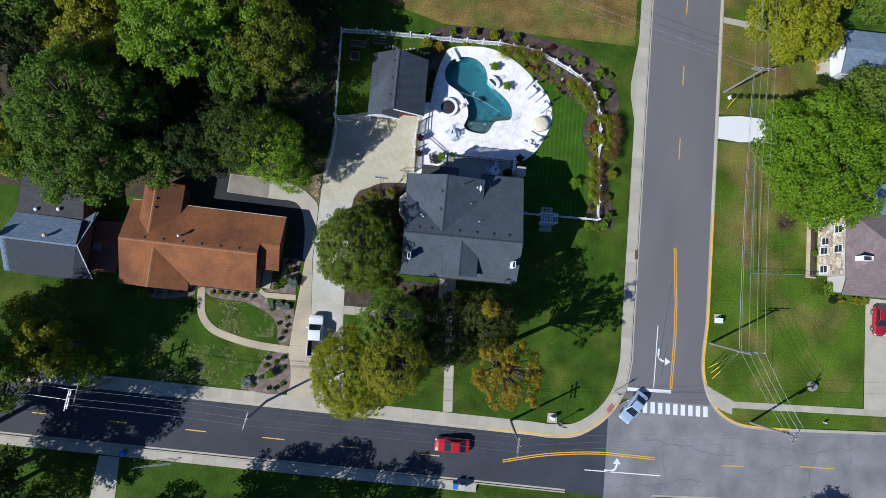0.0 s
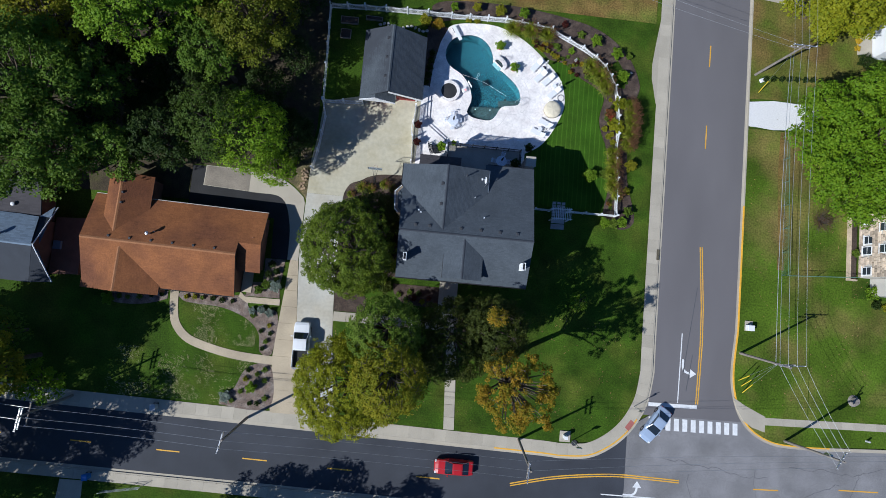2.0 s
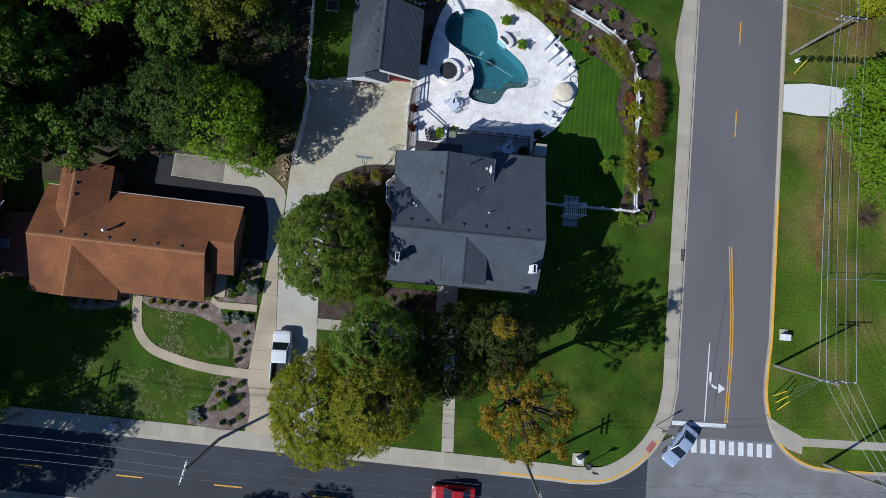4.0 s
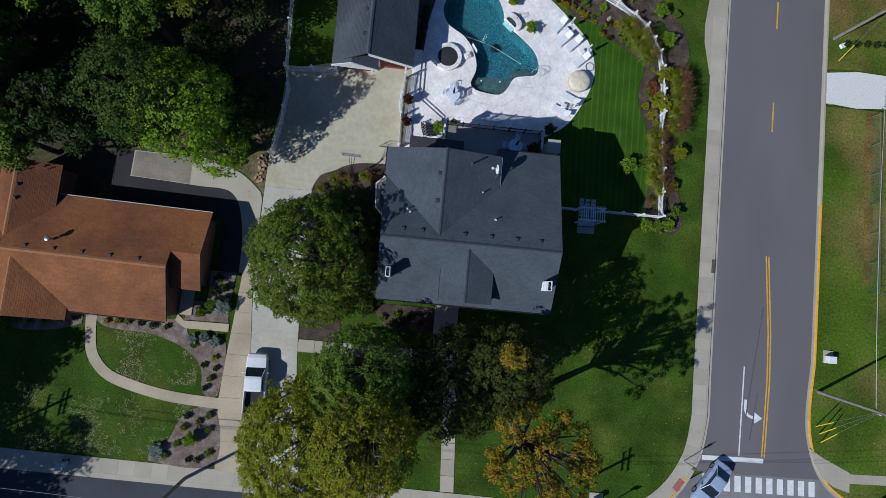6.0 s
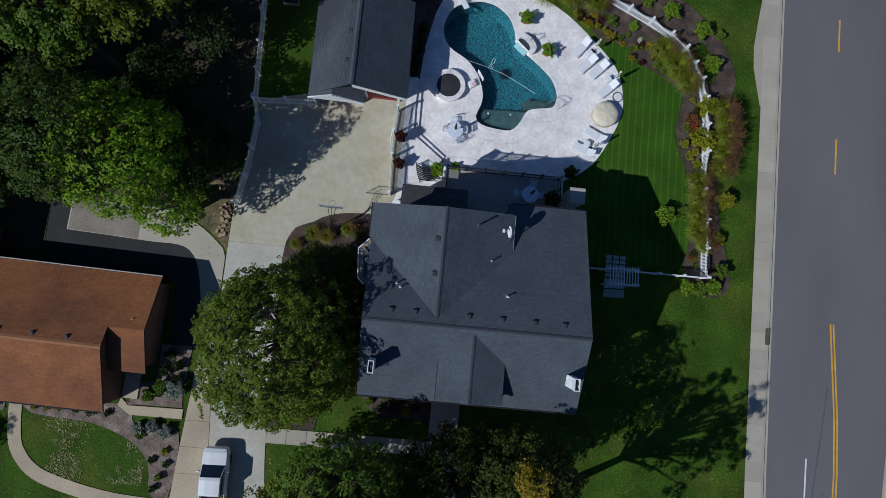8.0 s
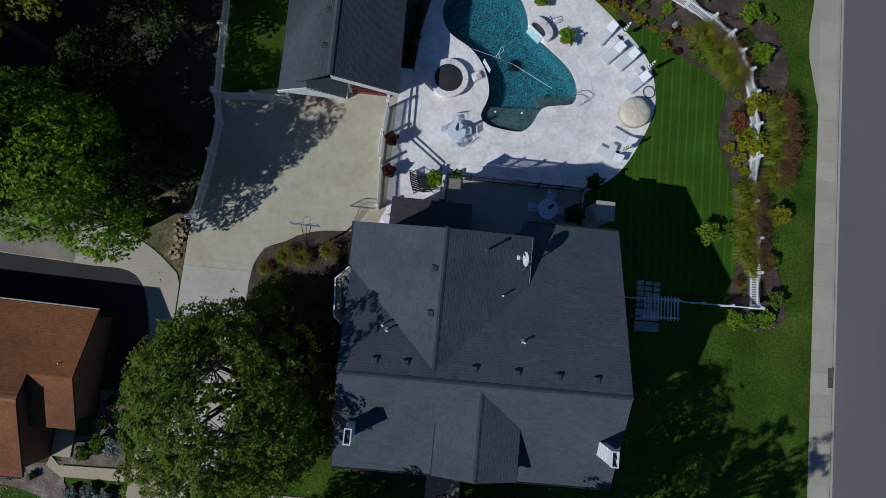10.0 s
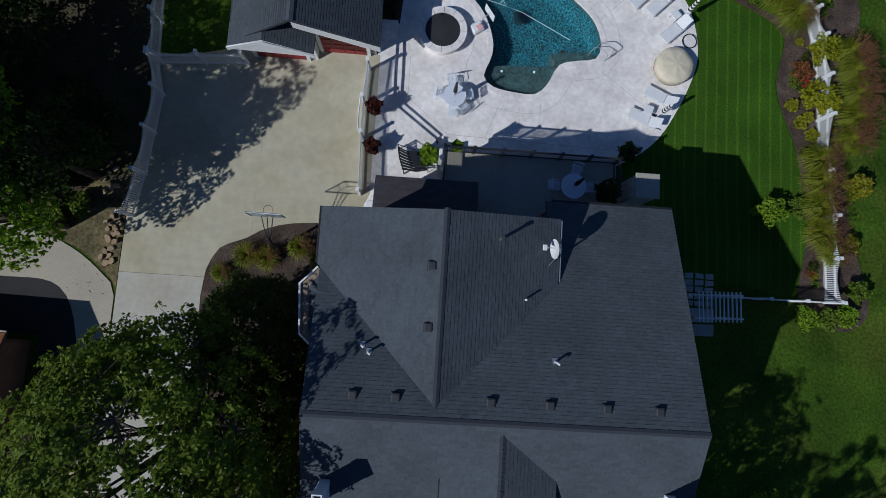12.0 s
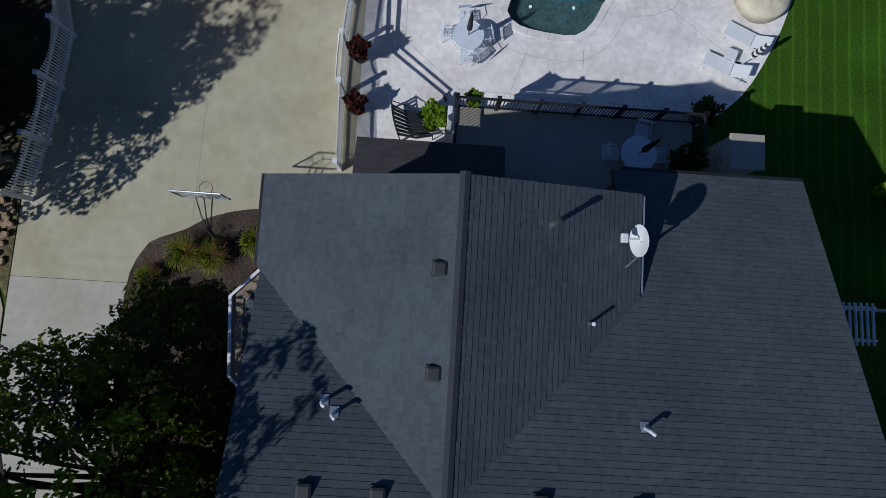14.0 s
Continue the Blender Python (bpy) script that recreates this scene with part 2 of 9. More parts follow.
def offset_line(pts, d, closed=False):
    """The line moved d to its left."""
    out, n = [], len(pts)
    for i, p in enumerate(pts):
        a = pts[(i - 1) % n] if closed or i else p
        b = pts[(i + 1) % n] if closed or i < n - 1 else p
        t = Vector((b[0] - a[0], b[1] - a[1])).normalized()
        out.append((p[0] - t.y * d, p[1] + t.x * d))
    return out


def inside(x, y, poly):
    c, n = False, len(poly)
    for i in range(n):
        (x0, y0), (x1, y1) = poly[i], poly[i - 1]
        if (y0 > y) != (y1 > y) and x < (x1 - x0) * (y - y0) / (y1 - y0) + x0:
            c = not c
    return c


def ribbon(bm, left, right, z0, z1):
    """A strip between two lines of as many points."""
    f0 = z0 if callable(z0) else (lambda x, y: z0)
    f1 = z1 if callable(z1) else (lambda x, y: z1)
    rows = [[bm.verts.new((*a, f1(*a))), bm.verts.new((*b, f1(*b))), bm.verts.new((*b, f0(*b))), bm.verts.new((*a, f0(*a)))] for a, b in zip(left, right)]
    for p, q in zip(rows, rows[1:]):
        for k in range(4):
            bm.faces.new((p[k], p[(k + 1) % 4], q[(k + 1) % 4], q[k]))
    bm.faces.new(rows[0][::-1])
    bm.faces.new(rows[-1])
    return bm


def ring(bm, outer, inner, z0, z1):
    n = len(outer)
    lo = [[bm.verts.new((*p, z0)) for p in l] for l in (outer, inner)]
    hi = [[bm.verts.new((*p, z1)) for p in l] for l in (outer, inner)]
    for i in range(n):
        j = (i + 1) % n
        bm.faces.new((hi[0][i], hi[0][j], hi[1][j], hi[1][i]))
        bm.faces.new((lo[1][i], lo[1][j], lo[0][j], lo[0][i]))
        bm.faces.new((lo[0][i], lo[0][j], hi[0][j], hi[0][i]))
        bm.faces.new((hi[1][i], hi[1][j], lo[1][j], lo[1][i]))
    return bm


def smooth(x, a, b):
    t = min(max((x - a) / (b - a), 0.0), 1.0)
    return t * t * (3 - 2 * t)

# ---- the lie of the land ----
ROAD_Z = -0.13


def street_n(x):       # north kerb line of the cross street
    return -24.55 - 0.0245 * x


CORNER_W = [(28.0, -14.0), (27.6, -16.9), (26.9, -19.0), (25.5, -21.3), (23.4, -23.3), (20.6, -24.75), (17.0, -25.05)]
CORNER_E = [(38.6, -8.0), (38.25, -13.0), (38.6, -16.0), (39.6, -18.6), (41.3, -20.4), (44.0, -21.5), (48.0, -21.7)]


def verge_line(x):     # where the lawn north of the cross street begins
    if x < 17:
        return street_n(x)
    if x < 28:
        return float(np.interp(x, [p[0] for p in CORNER_W[::-1]], [p[1] for p in CORNER_W[::-1]]))
    if x < 38.6:
        return 900.0
    if x < 48:
        return float(np.interp(x, [p[0] for p in CORNER_E[2:]], [p[1] for p in CORNER_E[2:]]))
    return -21.7 + 0.04 * (x - 48)


def street_s(x):
    return -31.75 - 0.0235 * x if x < 25 else -32.34 + 0.035 * (x - 25)


POOL_DECK = curve_pts([(-3.3, 17.6), (-3.3, 20.2), (-2.9, 22.5), (-2.2, 25.6), (-1.1, 27.7), (1.3, 28.4), (5.1, 28.4), (8.7, 26.9), (12.0, 24.2), (13.9, 22.0),
                       (14.55, 19.3), (14.1, 17.1), (12.7, 14.3), (11.4, 12.9), (9.9, 12.0)], 0.5) + [(9.9, 8.4), (-0.3, 8.4), (-0.3, 12.7), (-2.63, 14.6), (-2.63, 17.6)]
POOL = curve_pts([(1.2, 26.8), (-0.65, 26.0), (-1.35, 24.2), (-0.75, 22.6), (0.95, 21.5), (2.0, 20.2), (2.5, 18.6), (2.35, 17.6), (2.05, 16.7), (2.6, 16.1), (3.9, 15.85),
                  (5.05, 15.85), (5.75, 16.5), (6.4, 17.7), (7.6, 18.05), (8.5, 18.25), (8.8, 19.2), (8.2, 20.7), (6.5, 22.2), (5.1, 23.2), (4.75, 24.5), (4.1, 25.8),
                  (2.8, 26.7)], 0.4, True)
DECK_Z = -0.34


def low(x, y):         # the rear garden lies two steps below the drive
    return smooth(x, -4.0, -3.2) * (1 - smooth(x, 15.0, 19.5)) * smooth(y, 8.0, 11.0) * (1 - smooth(y, 28.8, 30.0))


def ground_z(x, y):
    if street_s(x) - 0.75 < y < verge_line(x) + 0.75 or (27.35 < x < 38.85 and y > -26) or (18.5 < x < 28.0 and y < -23.0):
        return -0.35
    base = -0.36 * low(x, y) + 0.02 * noise.noise((x * 0.15, y * 0.15, 0))
    if inside(x, y, POOL_DECK) and 11.5 < y < 27.6 and -2.0 < x < 12.6 and inside(x + 0.8, y, POOL_DECK) and inside(x - 0.8, y, POOL_DECK) and inside(x, y + 0.8, POOL_DECK):
        return -2.8
    return base - 0.03


def axis(lo, hi, step, far):
    a = list(np.arange(lo, hi + 0.01, step))
    return [-far, -900, -300, -140, lo - 25] + a + [hi + 25, 140, 300, 900, far]


gx, gy = axis(-66, 70, 0.8, 4000), axis(-44, 52, 0.6, 4000)
verts = [(x, y, ground_z(x, y)) for y in gy for x in gx]
nx = len(gx)
faces = [(j * nx + i, j * nx + i + 1, (j + 1) * nx + i + 1, (j + 1) * nx + i) for j in range(len(gy) - 1) for i in range(nx - 1)]
tagged(new("ground", mesh_of("ground", verts, faces, GRASS, True)), "mown green lawn with paler worn patches", "lawn", kind="structure")


def paving(name, bm, material, label, category="pavement"):
    ob = part(name, bm, material)
    return tagged(ob, label, category, kind="structure")


# roadways
xs = list(np.linspace(-400, 25.3, 60))
paving("road", ribbon(bmesh.new(), [(x, street_n(x) + 0.1) for x in xs], [(x, street_s(x) - 0.1) for x in xs], -0.5, ROAD_Z), ASPHALT_NEW, "dark newly laid asphalt street", "road")
corner_w = curve_pts(CORNER_W, 0.5)
corner_e = curve_pts(CORNER_E, 0.5)
xs2 = list(np.linspace(48, 400, 40))
cross = [(25.3, -33.0)] + [(25.3, -21.0), (28.0, -19.3)] + [(39.9, -19.2)] + [p for p in corner_e if p[1] < -19.3] + [(x, -21.7 + 0.04 * (x - 48)) for x in xs2[1:]] + [(400, -20), (400, street_s(400) - 2)] + [(x, street_s(x) - 0.1) for x in xs2[::-1]] + [(36, street_s(36) - 0.1)]
paving("road_east", slab(cross, -0.5, ROAD_Z + 0.004), ASPHALT_PALE, "pale cracked grey asphalt intersection", "road")
paving("road_patch", slab([(17.0, -26.0), (17.0, -23.9), (21.0, -23.75), (25.29, -22.0), (25.29, -26.0)], -0.5, ROAD_Z - 0.004), ASPHALT_NEW, "dark asphalt beside the corner kerb", "road")
paving("road_side", slab([(27.9, 900), (27.9, -14), (27.5, -17), (26.8, -19.3), (39.95, -19.2), (38.7, -16), (38.2, -13), (38.7, -6), (38.7, 900)], -0.5, ROAD_Z), ASPHALT_OLD, "worn grey asphalt side street", "road")


def kerb(name, line, width, label="pale concrete kerb and gutter", yellow=False):
    """A kerb along a line whose road side is on its right: gutter pan and raised top."""
    bm = bmesh.new()
    ribbon(bm, offset_line(line, 0.16), line, -0.4, 0.0)
    ob = paving(name, bm, YELLOW if yellow else CONCRETE, "kerb top painted yellow" if yellow else label, "kerb")
    bm = ribbon(bmesh.new(), offset_line(line, 0.004), offset_line(line, -width), -0.5, ROAD_Z + 0.012)
    paving("gutter", bm, CONCRETE, "concrete gutter beside the road", "gutter")
    return ob


west_line = [(27.95, y) for y in np.arange(200, -13, -6.0)] + corner_w + [(x, street_n(x)) for x in np.arange(15, -400, -6.0)]
i0 = next(i for i, p in enumerate(west_line) if p[1] < -19.5)
i1 = next(i for i, p in enumerate(west_line) if p[0] < 11.5)
# the lines run so that the road lies on their right
rev = west_line[::-1]
k1, k0 = len(west_line) - 1 - i1, len(west_line) - 1 - i0
kerb("kerb", rev[: k1 + 1], 0.30)
kerb("kerb", rev[k1: k0 + 1], 0.30, yellow=True)
kerb("kerb", rev[k0:], 0.30)
east_line = [(38.62, y) for y in np.arange(200, 6, -6.0)]
kerb("kerb", east_line, 0.28)
kerb("kerb", [(38.62, 8.0), (38.62, 0)] + corner_e + [(51.0, -21.62)], 0.28, yellow=True)
kerb("kerb", [(51.0, -21.62)] + [(x, -21.7 + 0.04 * (x - 48)) for x in xs2[1:]], 0.28)
kerb("kerb", [(x, street_s(x)) for x in np.arange(-400, 26, 6.0)][::-1], 0.30)
kerb("kerb", [(x, street_s(x)) for x in np.arange(400, 24, -8.0)], 0.30)

dj_ = mat("pavement_joint", (0.24, 0.22, 0.18), 0.95, 0.15)


# pavement slabs, one by one along the kerbs
def slabs(name, line, inner, outer, step, label, parent_label):
    """A walkway of separate slabs beside a line, from inner to outer metres on its left."""
    root = thing(name, parent_label, "pavement", kind="structure")
    pts = []
    for a, b in zip(line, line[1:]):
        n = max(1, int(round(math.dist(a, b) / 0.25)))
        pts += [(a[0] + (b[0] - a[0]) * k / n, a[1] + (b[1] - a[1]) * k / n) for k in range(n)]
    pts.append(line[-1])
    a_, b_ = offset_line(pts, inner), offset_line(pts, outer)
    i = 0
    while i < len(pts) - 1:
        d, j = 0.0, i
        while j < len(pts) - 1 and d < step:
            d += math.dist(pts[j], pts[j + 1])
            j += 1
        # a narrow joint is left before the next slab
        q = [*a_[i: j + 1]], [*b_[i: j + 1]]
        cut = 0.009
        la = [tuple(v) for v in q[0]]
        lb = [tuple(v) for v in q[1]]
        for l in (la, lb):
            t = Vector((l[-1][0] - l[-2][0], l[-1][1] - l[-2][1])).normalized() * cut
            l[-1] = (l[-1][0] - t.x, l[-1][1] - t.y)
        lift = random.uniform(0, 0.006)
        part("slab", ribbon(bmesh.new(), lb, la, -0.3, 0.012 + lift), CONCRETE, root)
        i = j
    bm = ribbon(bmesh.new(), b_, a_, -0.4, -0.002)
    part("bed_course", bm, dj_, root)
    return root


walk_w = [p for p in rev if -62 < p[0] and p[1] < 55]
slabs("pavement", walk_w, 0.17, 1.55, 1.5, "", "concrete pavement slabs along the kerb")
slabs("pavement", [(x, street_s(x)) for x in np.arange(8.0, -62, -2.0)], 0.17, 1.25, 1.5, "", "concrete pavement slabs along the far kerb")
slabs("pavement", [(x, -18.85 + 0.025 * (x - 43)) for x in np.arange(42.0, 68, 2.0)], -0.45, 0.45, 1.5, "", "narrow concrete pavement crossing the lawn")

paving("pavement_bulge", slab([(26.4, 31.5), (25.9, 28.0), (25.6, 25.5), (25.65, 23.6), (26.35, 20.2), (27.35, 20.2), (27.35, 34.0), (26.6, 34.0)], -0.3, 0.01), CONCRETE, "widened stretch of concrete pavement")

# road paint
def paint(name, pts, material, label, z=ROAD_Z + 0.004):
    return paving(name, slab(pts, z - 0.004, z + 0.004), material, label, "road marking")


def stroke(name, line, w, material, label, z=ROAD_Z + 0.006):
    return paving(name, ribbon(bmesh.new(), offset_line(line, w / 2), offset_line(line, -w / 2), z - 0.006, z + 0.003), material, label, "road marking")


for k in range(11):
    x = 27.95 + k * 1.065
    paint("crossing_bar", [(x, -21.0 + 0.012 * k), (x + 0.62, -21.0 + 0.012 * k), (x + 0.56, -19.45), (x - 0.06, -19.45)], WHITEPAINT, "white crosswalk bar on the street", ROAD_Z + 0.012)
stroke("stop_line", [(27.75, -17.95), (33.9, -17.85)], 0.45, WHITEPAINT, "white stop line across the lane")
for o in (-0.13, 0.13):
    stroke("centre_line", [(33.4 + o, 2.2), (33.95 + o, -5.5), (34.05 + o, -10.0), (33.85 + o, -17.5)], 0.12, YELLOW, "yellow double centre line")
    ln = curve_pts([(11.3, -28.9), (15.8, -27.85), (19.7, -27.25), (24.3, -26.85), (28.5, -26.9), (32.1, -27.0)], 1.0)
    stroke("centre_line", offset_line(ln, o), 0.13, YELLOW, "yellow double centre line", ROAD_Z + 0.012)
for y0, y1 in ((28.9, 26.0), (18.1, 15.0), (39.3, 36.9), (7.0, 4.2)):
    if y0 > 10:
        stroke("centre_dash", [(33.3, y0), (33.28, y1)], 0.13, YELLOW, "yellow centre dash")
for x0, x1, y in ((-50.8, -49.0, -27.45), (-41.0, -38.6, -27.75), (-31.0, -28.3, -28.08), (-20.9, -18.0, -28.3), (-10.8, -7.8, -28.65), (-0.1, 2.7, -28.82)):
    stroke("centre_dash", [(x0, y), (x1, y - 0.07)], 0.13, YELLOW, "yellow centre dash")
for x0, x1, y in ((41.5, 44.7, -27.2), (52.4, 57.5, -26.5)):
    stroke("centre_dash", [(x0, y), (x1, y + 0.1)], 0.13, YELLOW, "yellow centre dash", ROAD_Z + 0.012)
stroke("lane_line", [(31.55, -8.9), (31.42, -17.5)], 0.12, WHITEPAINT, "white lane line")
stroke("lane_line", [(22.5, -29.2), (33.0, -29.2)], 0.13, WHITEPAINT, "white lane line", ROAD_Z + 0.012)


def turn_arrow(m, z):
    bm = bmesh.new()
    line = [(-0.75, 1.3), (-0.75, 0.4), (-0.55, -0.1), (-0.1, -0.35), (0.25, -0.4)]
    ln = curve_pts(line, 0.15)
    ribbon(bm, offset_line(ln, 0.13), offset_line(ln, -0.13), 0, 0.006)
    prism(bm, [(0.2, 0.15), (0.2, -0.95), (1.0, -0.4)], 0, 0.0065)
    bmesh.ops.transform(bm, matrix=m, verts=bm.verts[:])
    paving("turn_arrow", bm, WHITEPAINT, "white turn arrow on the asphalt", "road marking")


turn_arrow(pose(32.6, -13.4, ROAD_Z + 0.003), 0)
turn_arrow(pose(26.5, -28.3, ROAD_Z + 0.009, 0, 0, 90), 0)
# tyre marks and crack-seal lines on the pale asphalt
CRACK = mat("crack_seal", (0.10, 0.10, 0.11), 0.9, 0.2, 2.0, 20.0, 0.1)
random.seed(4)
for x0, y0, a, l in ((41.0, -30.5, 88, 6), (33.5, -29.8, 92, 4), (27, -31.2, 5, 12), (45, -28.5, 3, 9), (53.5, -29.0, 80, 5), (60, -27.5, 85, 6), (30, -24.4, 2, 14), (46, -24.2, 4, 16), (48, -27.8, 15, 5), (37, -31.0, 40, 3)):
    pts = [(x0, y0)]
    for k in range(int(l * 2)):
        b = radians(a + random.uniform(-28, 28))
        pts.append((pts[-1][0] + 0.5 * math.cos(b), pts[-1][1] + 0.5 * math.sin(b)))
    stroke("crack", pts, random.uniform(0.02, 0.045), CRACK, "dark crack sealed in the asphalt", ROAD_Z + 0.010)
for line in ([(33.2, -3.0), (32.6, -8.0), (31.9, -14.0)], [(33.0, -11.5), (32.4, -16.0)]):
    stroke("tyre_mark", curve_pts(line, 0.6), 0.10, CRACK, "dark tyre mark on the side street")

# driveways
dw = [(-14.45, -23.4), (-14.9, -21), (-15.6, -17), (-16.1, -14), (-16.6, -8), (-16.9, -4), (-16.85, 3.2), (-16.75, 8.3), (-16.2, 12), (-16.0, 16.0)]
paving("driveway", slab([(-16.84, 4.2), (-16.75, 8.3), (-16.2, 12), (-16.0, 16.0), (-10.9, 17.28), (-3.9, 17.28), (-3.9, 9.3)] + curve_pts([(-4.6, 7.6), (-7.9, 7.4), (-9.6, 6.9), (-10.3, 6.45), (-11.7, 5.8), (-12.3, 4.6)], 0.5) + [(-12.35, 4.2)], -0.3, 0.012), DRIVE_OLD, "broad stained beige concrete driveway", "driveway")
paving("driveway", slab([p for p in dw if p[1] < 4] + [(-16.84, 4.185), (-12.35, 4.185)] + curve_pts([(-12.45, 3.2), (-12.4, 0), (-12.35, -4.6), (-12.0, -11.2), (-11.75, -14), (-11.0, -20), (-10.5, -23.5)], 0.5), -0.3, 0.012), DRIVE, "smooth light grey concrete driveway", "driveway")
dj = mat("sawn_joint", (0.44, 0.42, 0.34), 0.9, 0.1)
for line in ([(-16.0, 11.2), (-4.0, 11.45)], [(-10.1, 6.6), (-9.9, 16.2)], [(-16.8, 5.0), (-12.2, 5.2)], [(-16.7, -3), (-12.4, -3)], [(-16.2, -11.2), (-12.0, -11.2)]):
    stroke("joint", line, 0.02, dj, "sawn joint in the driveway", 0.014)
tan = [(-18.3, -22.7), (-18.55, -20), (-18.75, -16), (-18.5, -12), (-18.2, -8), (-17.95, -4.3)]
tan_e = [(-14.7, -22.7), (-15.1, -20), (-15.9, -16), (-16.3, -12), (-16.65, -8), (-16.95, -4.3)]
for i in range(len(tan) - 1):
    for k in range(2):
        def mixp(a, b, f): return (a[0] + (b[0] - a[0]) * f, a[1] + (b[1] - a[1]) * f)
        f0, f1 = k / 2 + 0.0025, (k + 1) / 2 - 0.0025
        q = [mixp(tan[i], tan[i + 1], f0), mixp(tan[i], tan[i + 1], f1), mixp(tan_e[i], tan_e[i + 1], f1), mixp(tan_e[i], tan_e[i + 1], f0)]
        if i == 0 and k == 0:
            tan_root = thing("driveway_tan", "weathered tan concrete driveway of cracked slabs", "driveway", kind="structure")
        part("slab", slab(q[::-1], -0.3, 0.016 + random.uniform(0, 0.006)), TANDRIVE, tan_root)
paving("driveway_turn", slab(curve_pts([(-29.5, 3.9), (-23.4, 3.6), (-19.8, 3.2), (-18.5, 0), (-18.3, -4.3)], 0.6) + [(-16.98, -4.3), (-16.95, 2.9)] + curve_pts([(-17.2, 3.6), (-18.9, 5.0), (-21, 6.0), (-23.4, 6.4)], 0.5) + [(-29.4, 6.4)], -0.3, 0.014), CONCRETE, "curved concrete parking pad beside the brown house", "driveway")
FLOOR = mat("woodland_floor", (0.055, 0.042, 0.024), 0.97, 0.4, 0.8, 7.0, 0.9, second=(0.075, 0.075, 0.02), spots=0.6, depth=0.06)
# just west of the pad this dark colour stands in for tree shadow
paving("woodland_floor", slab([(-70, 2.0), (-31.05, 2.0), (-31.05, 6.45), (-21.2, 6.5), (-18.4, 8.9), (-16.95, 9.3), (-16.5, 12.5), (-16.4, 30.0), (-22, 34), (-30, 58), (-70, 58)], -0.3, 0.018), FLOOR, "leaf-strewn shaded woodland floor", "ground")
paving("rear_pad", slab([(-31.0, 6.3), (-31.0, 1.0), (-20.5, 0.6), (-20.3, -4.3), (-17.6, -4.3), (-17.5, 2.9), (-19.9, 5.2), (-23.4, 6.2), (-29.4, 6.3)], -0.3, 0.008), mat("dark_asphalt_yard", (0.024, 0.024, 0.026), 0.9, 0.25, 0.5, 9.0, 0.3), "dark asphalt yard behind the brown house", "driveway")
OLDPAD = mat("aged_tan_concrete", (0.26, 0.225, 0.18), 0.9, 0.2, 0.5, 6.0, 0.2, second=(0.20, 0.175, 0.14), spots=0.55)
paving("driveway_pad", slab([(-29.4, 3.95), (-23.9, 3.68), (-23.9, 6.3), (-29.3, 6.33)], -0.2, 0.022), OLDPAD, "aged tan concrete parking pad", "driveway")
paving("corner_apron", slab([(38.5, -16.3), (38.9, -17.6), (39.8, -19.0), (41.0, -19.75), (42.6, -20.2), (42.6, -18.3), (39.9, -17.1)], -0.3, 0.012), CONCRETE, "concrete ramp at the street corner", "pavement")
paving("gravel_drive", slab([(38.8, 21.85), (42, 22.3), (45.5, 22.2), (48, 22.4), (48.5, 18.6), (45.4, 18.7), (42, 18.4), (38.8, 18.65)], -0.2, 0.012), GRAVEL, "white crushed gravel driveway", "driveway")
paving("driveway_east", slab([(61.4, -2.4), (70, -2.4), (70, -18.2), (61.5, -18.3)], -0.3, 0.012), CONCRETE, "pale concrete driveway", "driveway")
paving("driveway_south", slab([(-42.5, -45), (-38.5, -45), (-38.9, -32.2), (-41.5, -32.2)], -0.3, 0.012), CONCRETE, "grey concrete driveway", "driveway")
paving("path_north", slab([(38.8, 37.0), (46, 36.4), (46, 35.4), (38.8, 36.1)], -0.3, 0.012), CONCRETE, "short concrete path", "path")
# front walks
fw = thing("front_walk", "straight concrete front walk of slabs", "path", kind="structure")
for k in range(9):
    y0, y1 = -23.0 + k * 1.5, -23.0 + (k + 1) * 1.5 - 0.03
    a0, a1 = 2.62 - 0.056 * (y0 + 22.75), 2.62 - 0.056 * (y1 + 22.75)
    part("slab", slab([(a0, y0), (a0 + 1.28, y0), (a1 + 1.28, y1), (a1, y1)], -0.3, 0.02 + random.uniform(0, 0.006)), CONCRETE, fw)
sw = thing("side_walk", "concrete path from the drive to the front door", "path", kind="structure")
for k in range(9):
    x0, x1 = -12.0 + k * 1.55, -12.0 + (k + 1) * 1.55 - 0.03
    part("slab", slab([(x0, -11.2), (x1, -11.2), (x1, -10.05), (x0, -10.05)], -0.3, 0.02 + random.uniform(0, 0.006)), CONCRETE, sw)
ci = curve_pts([(-31.75, -9.0), (-31.6, -11.2), (-31.1, -13.3), (-29.6, -15.0), (-27.3, -15.95), (-23.3, -16.78), (-18.55, -17.1)], 0.5)
paving("curved_walk", ribbon(bmesh.new(), offset_line(ci, 0.98), ci, -0.2, 0.021), TANDRIVE, "curved tan concrete garden walk", "path")
paving("stoop_walk", slab([(-23.4, -8.7), (-22.8, -9.25), (-18.6, -9.2), (-18.6, -9.95), (-22.6, -9.95), (-23.6, -9.3)][::-1], -0.2, 0.05), TANDRIVE, "short tan concrete path", "path")
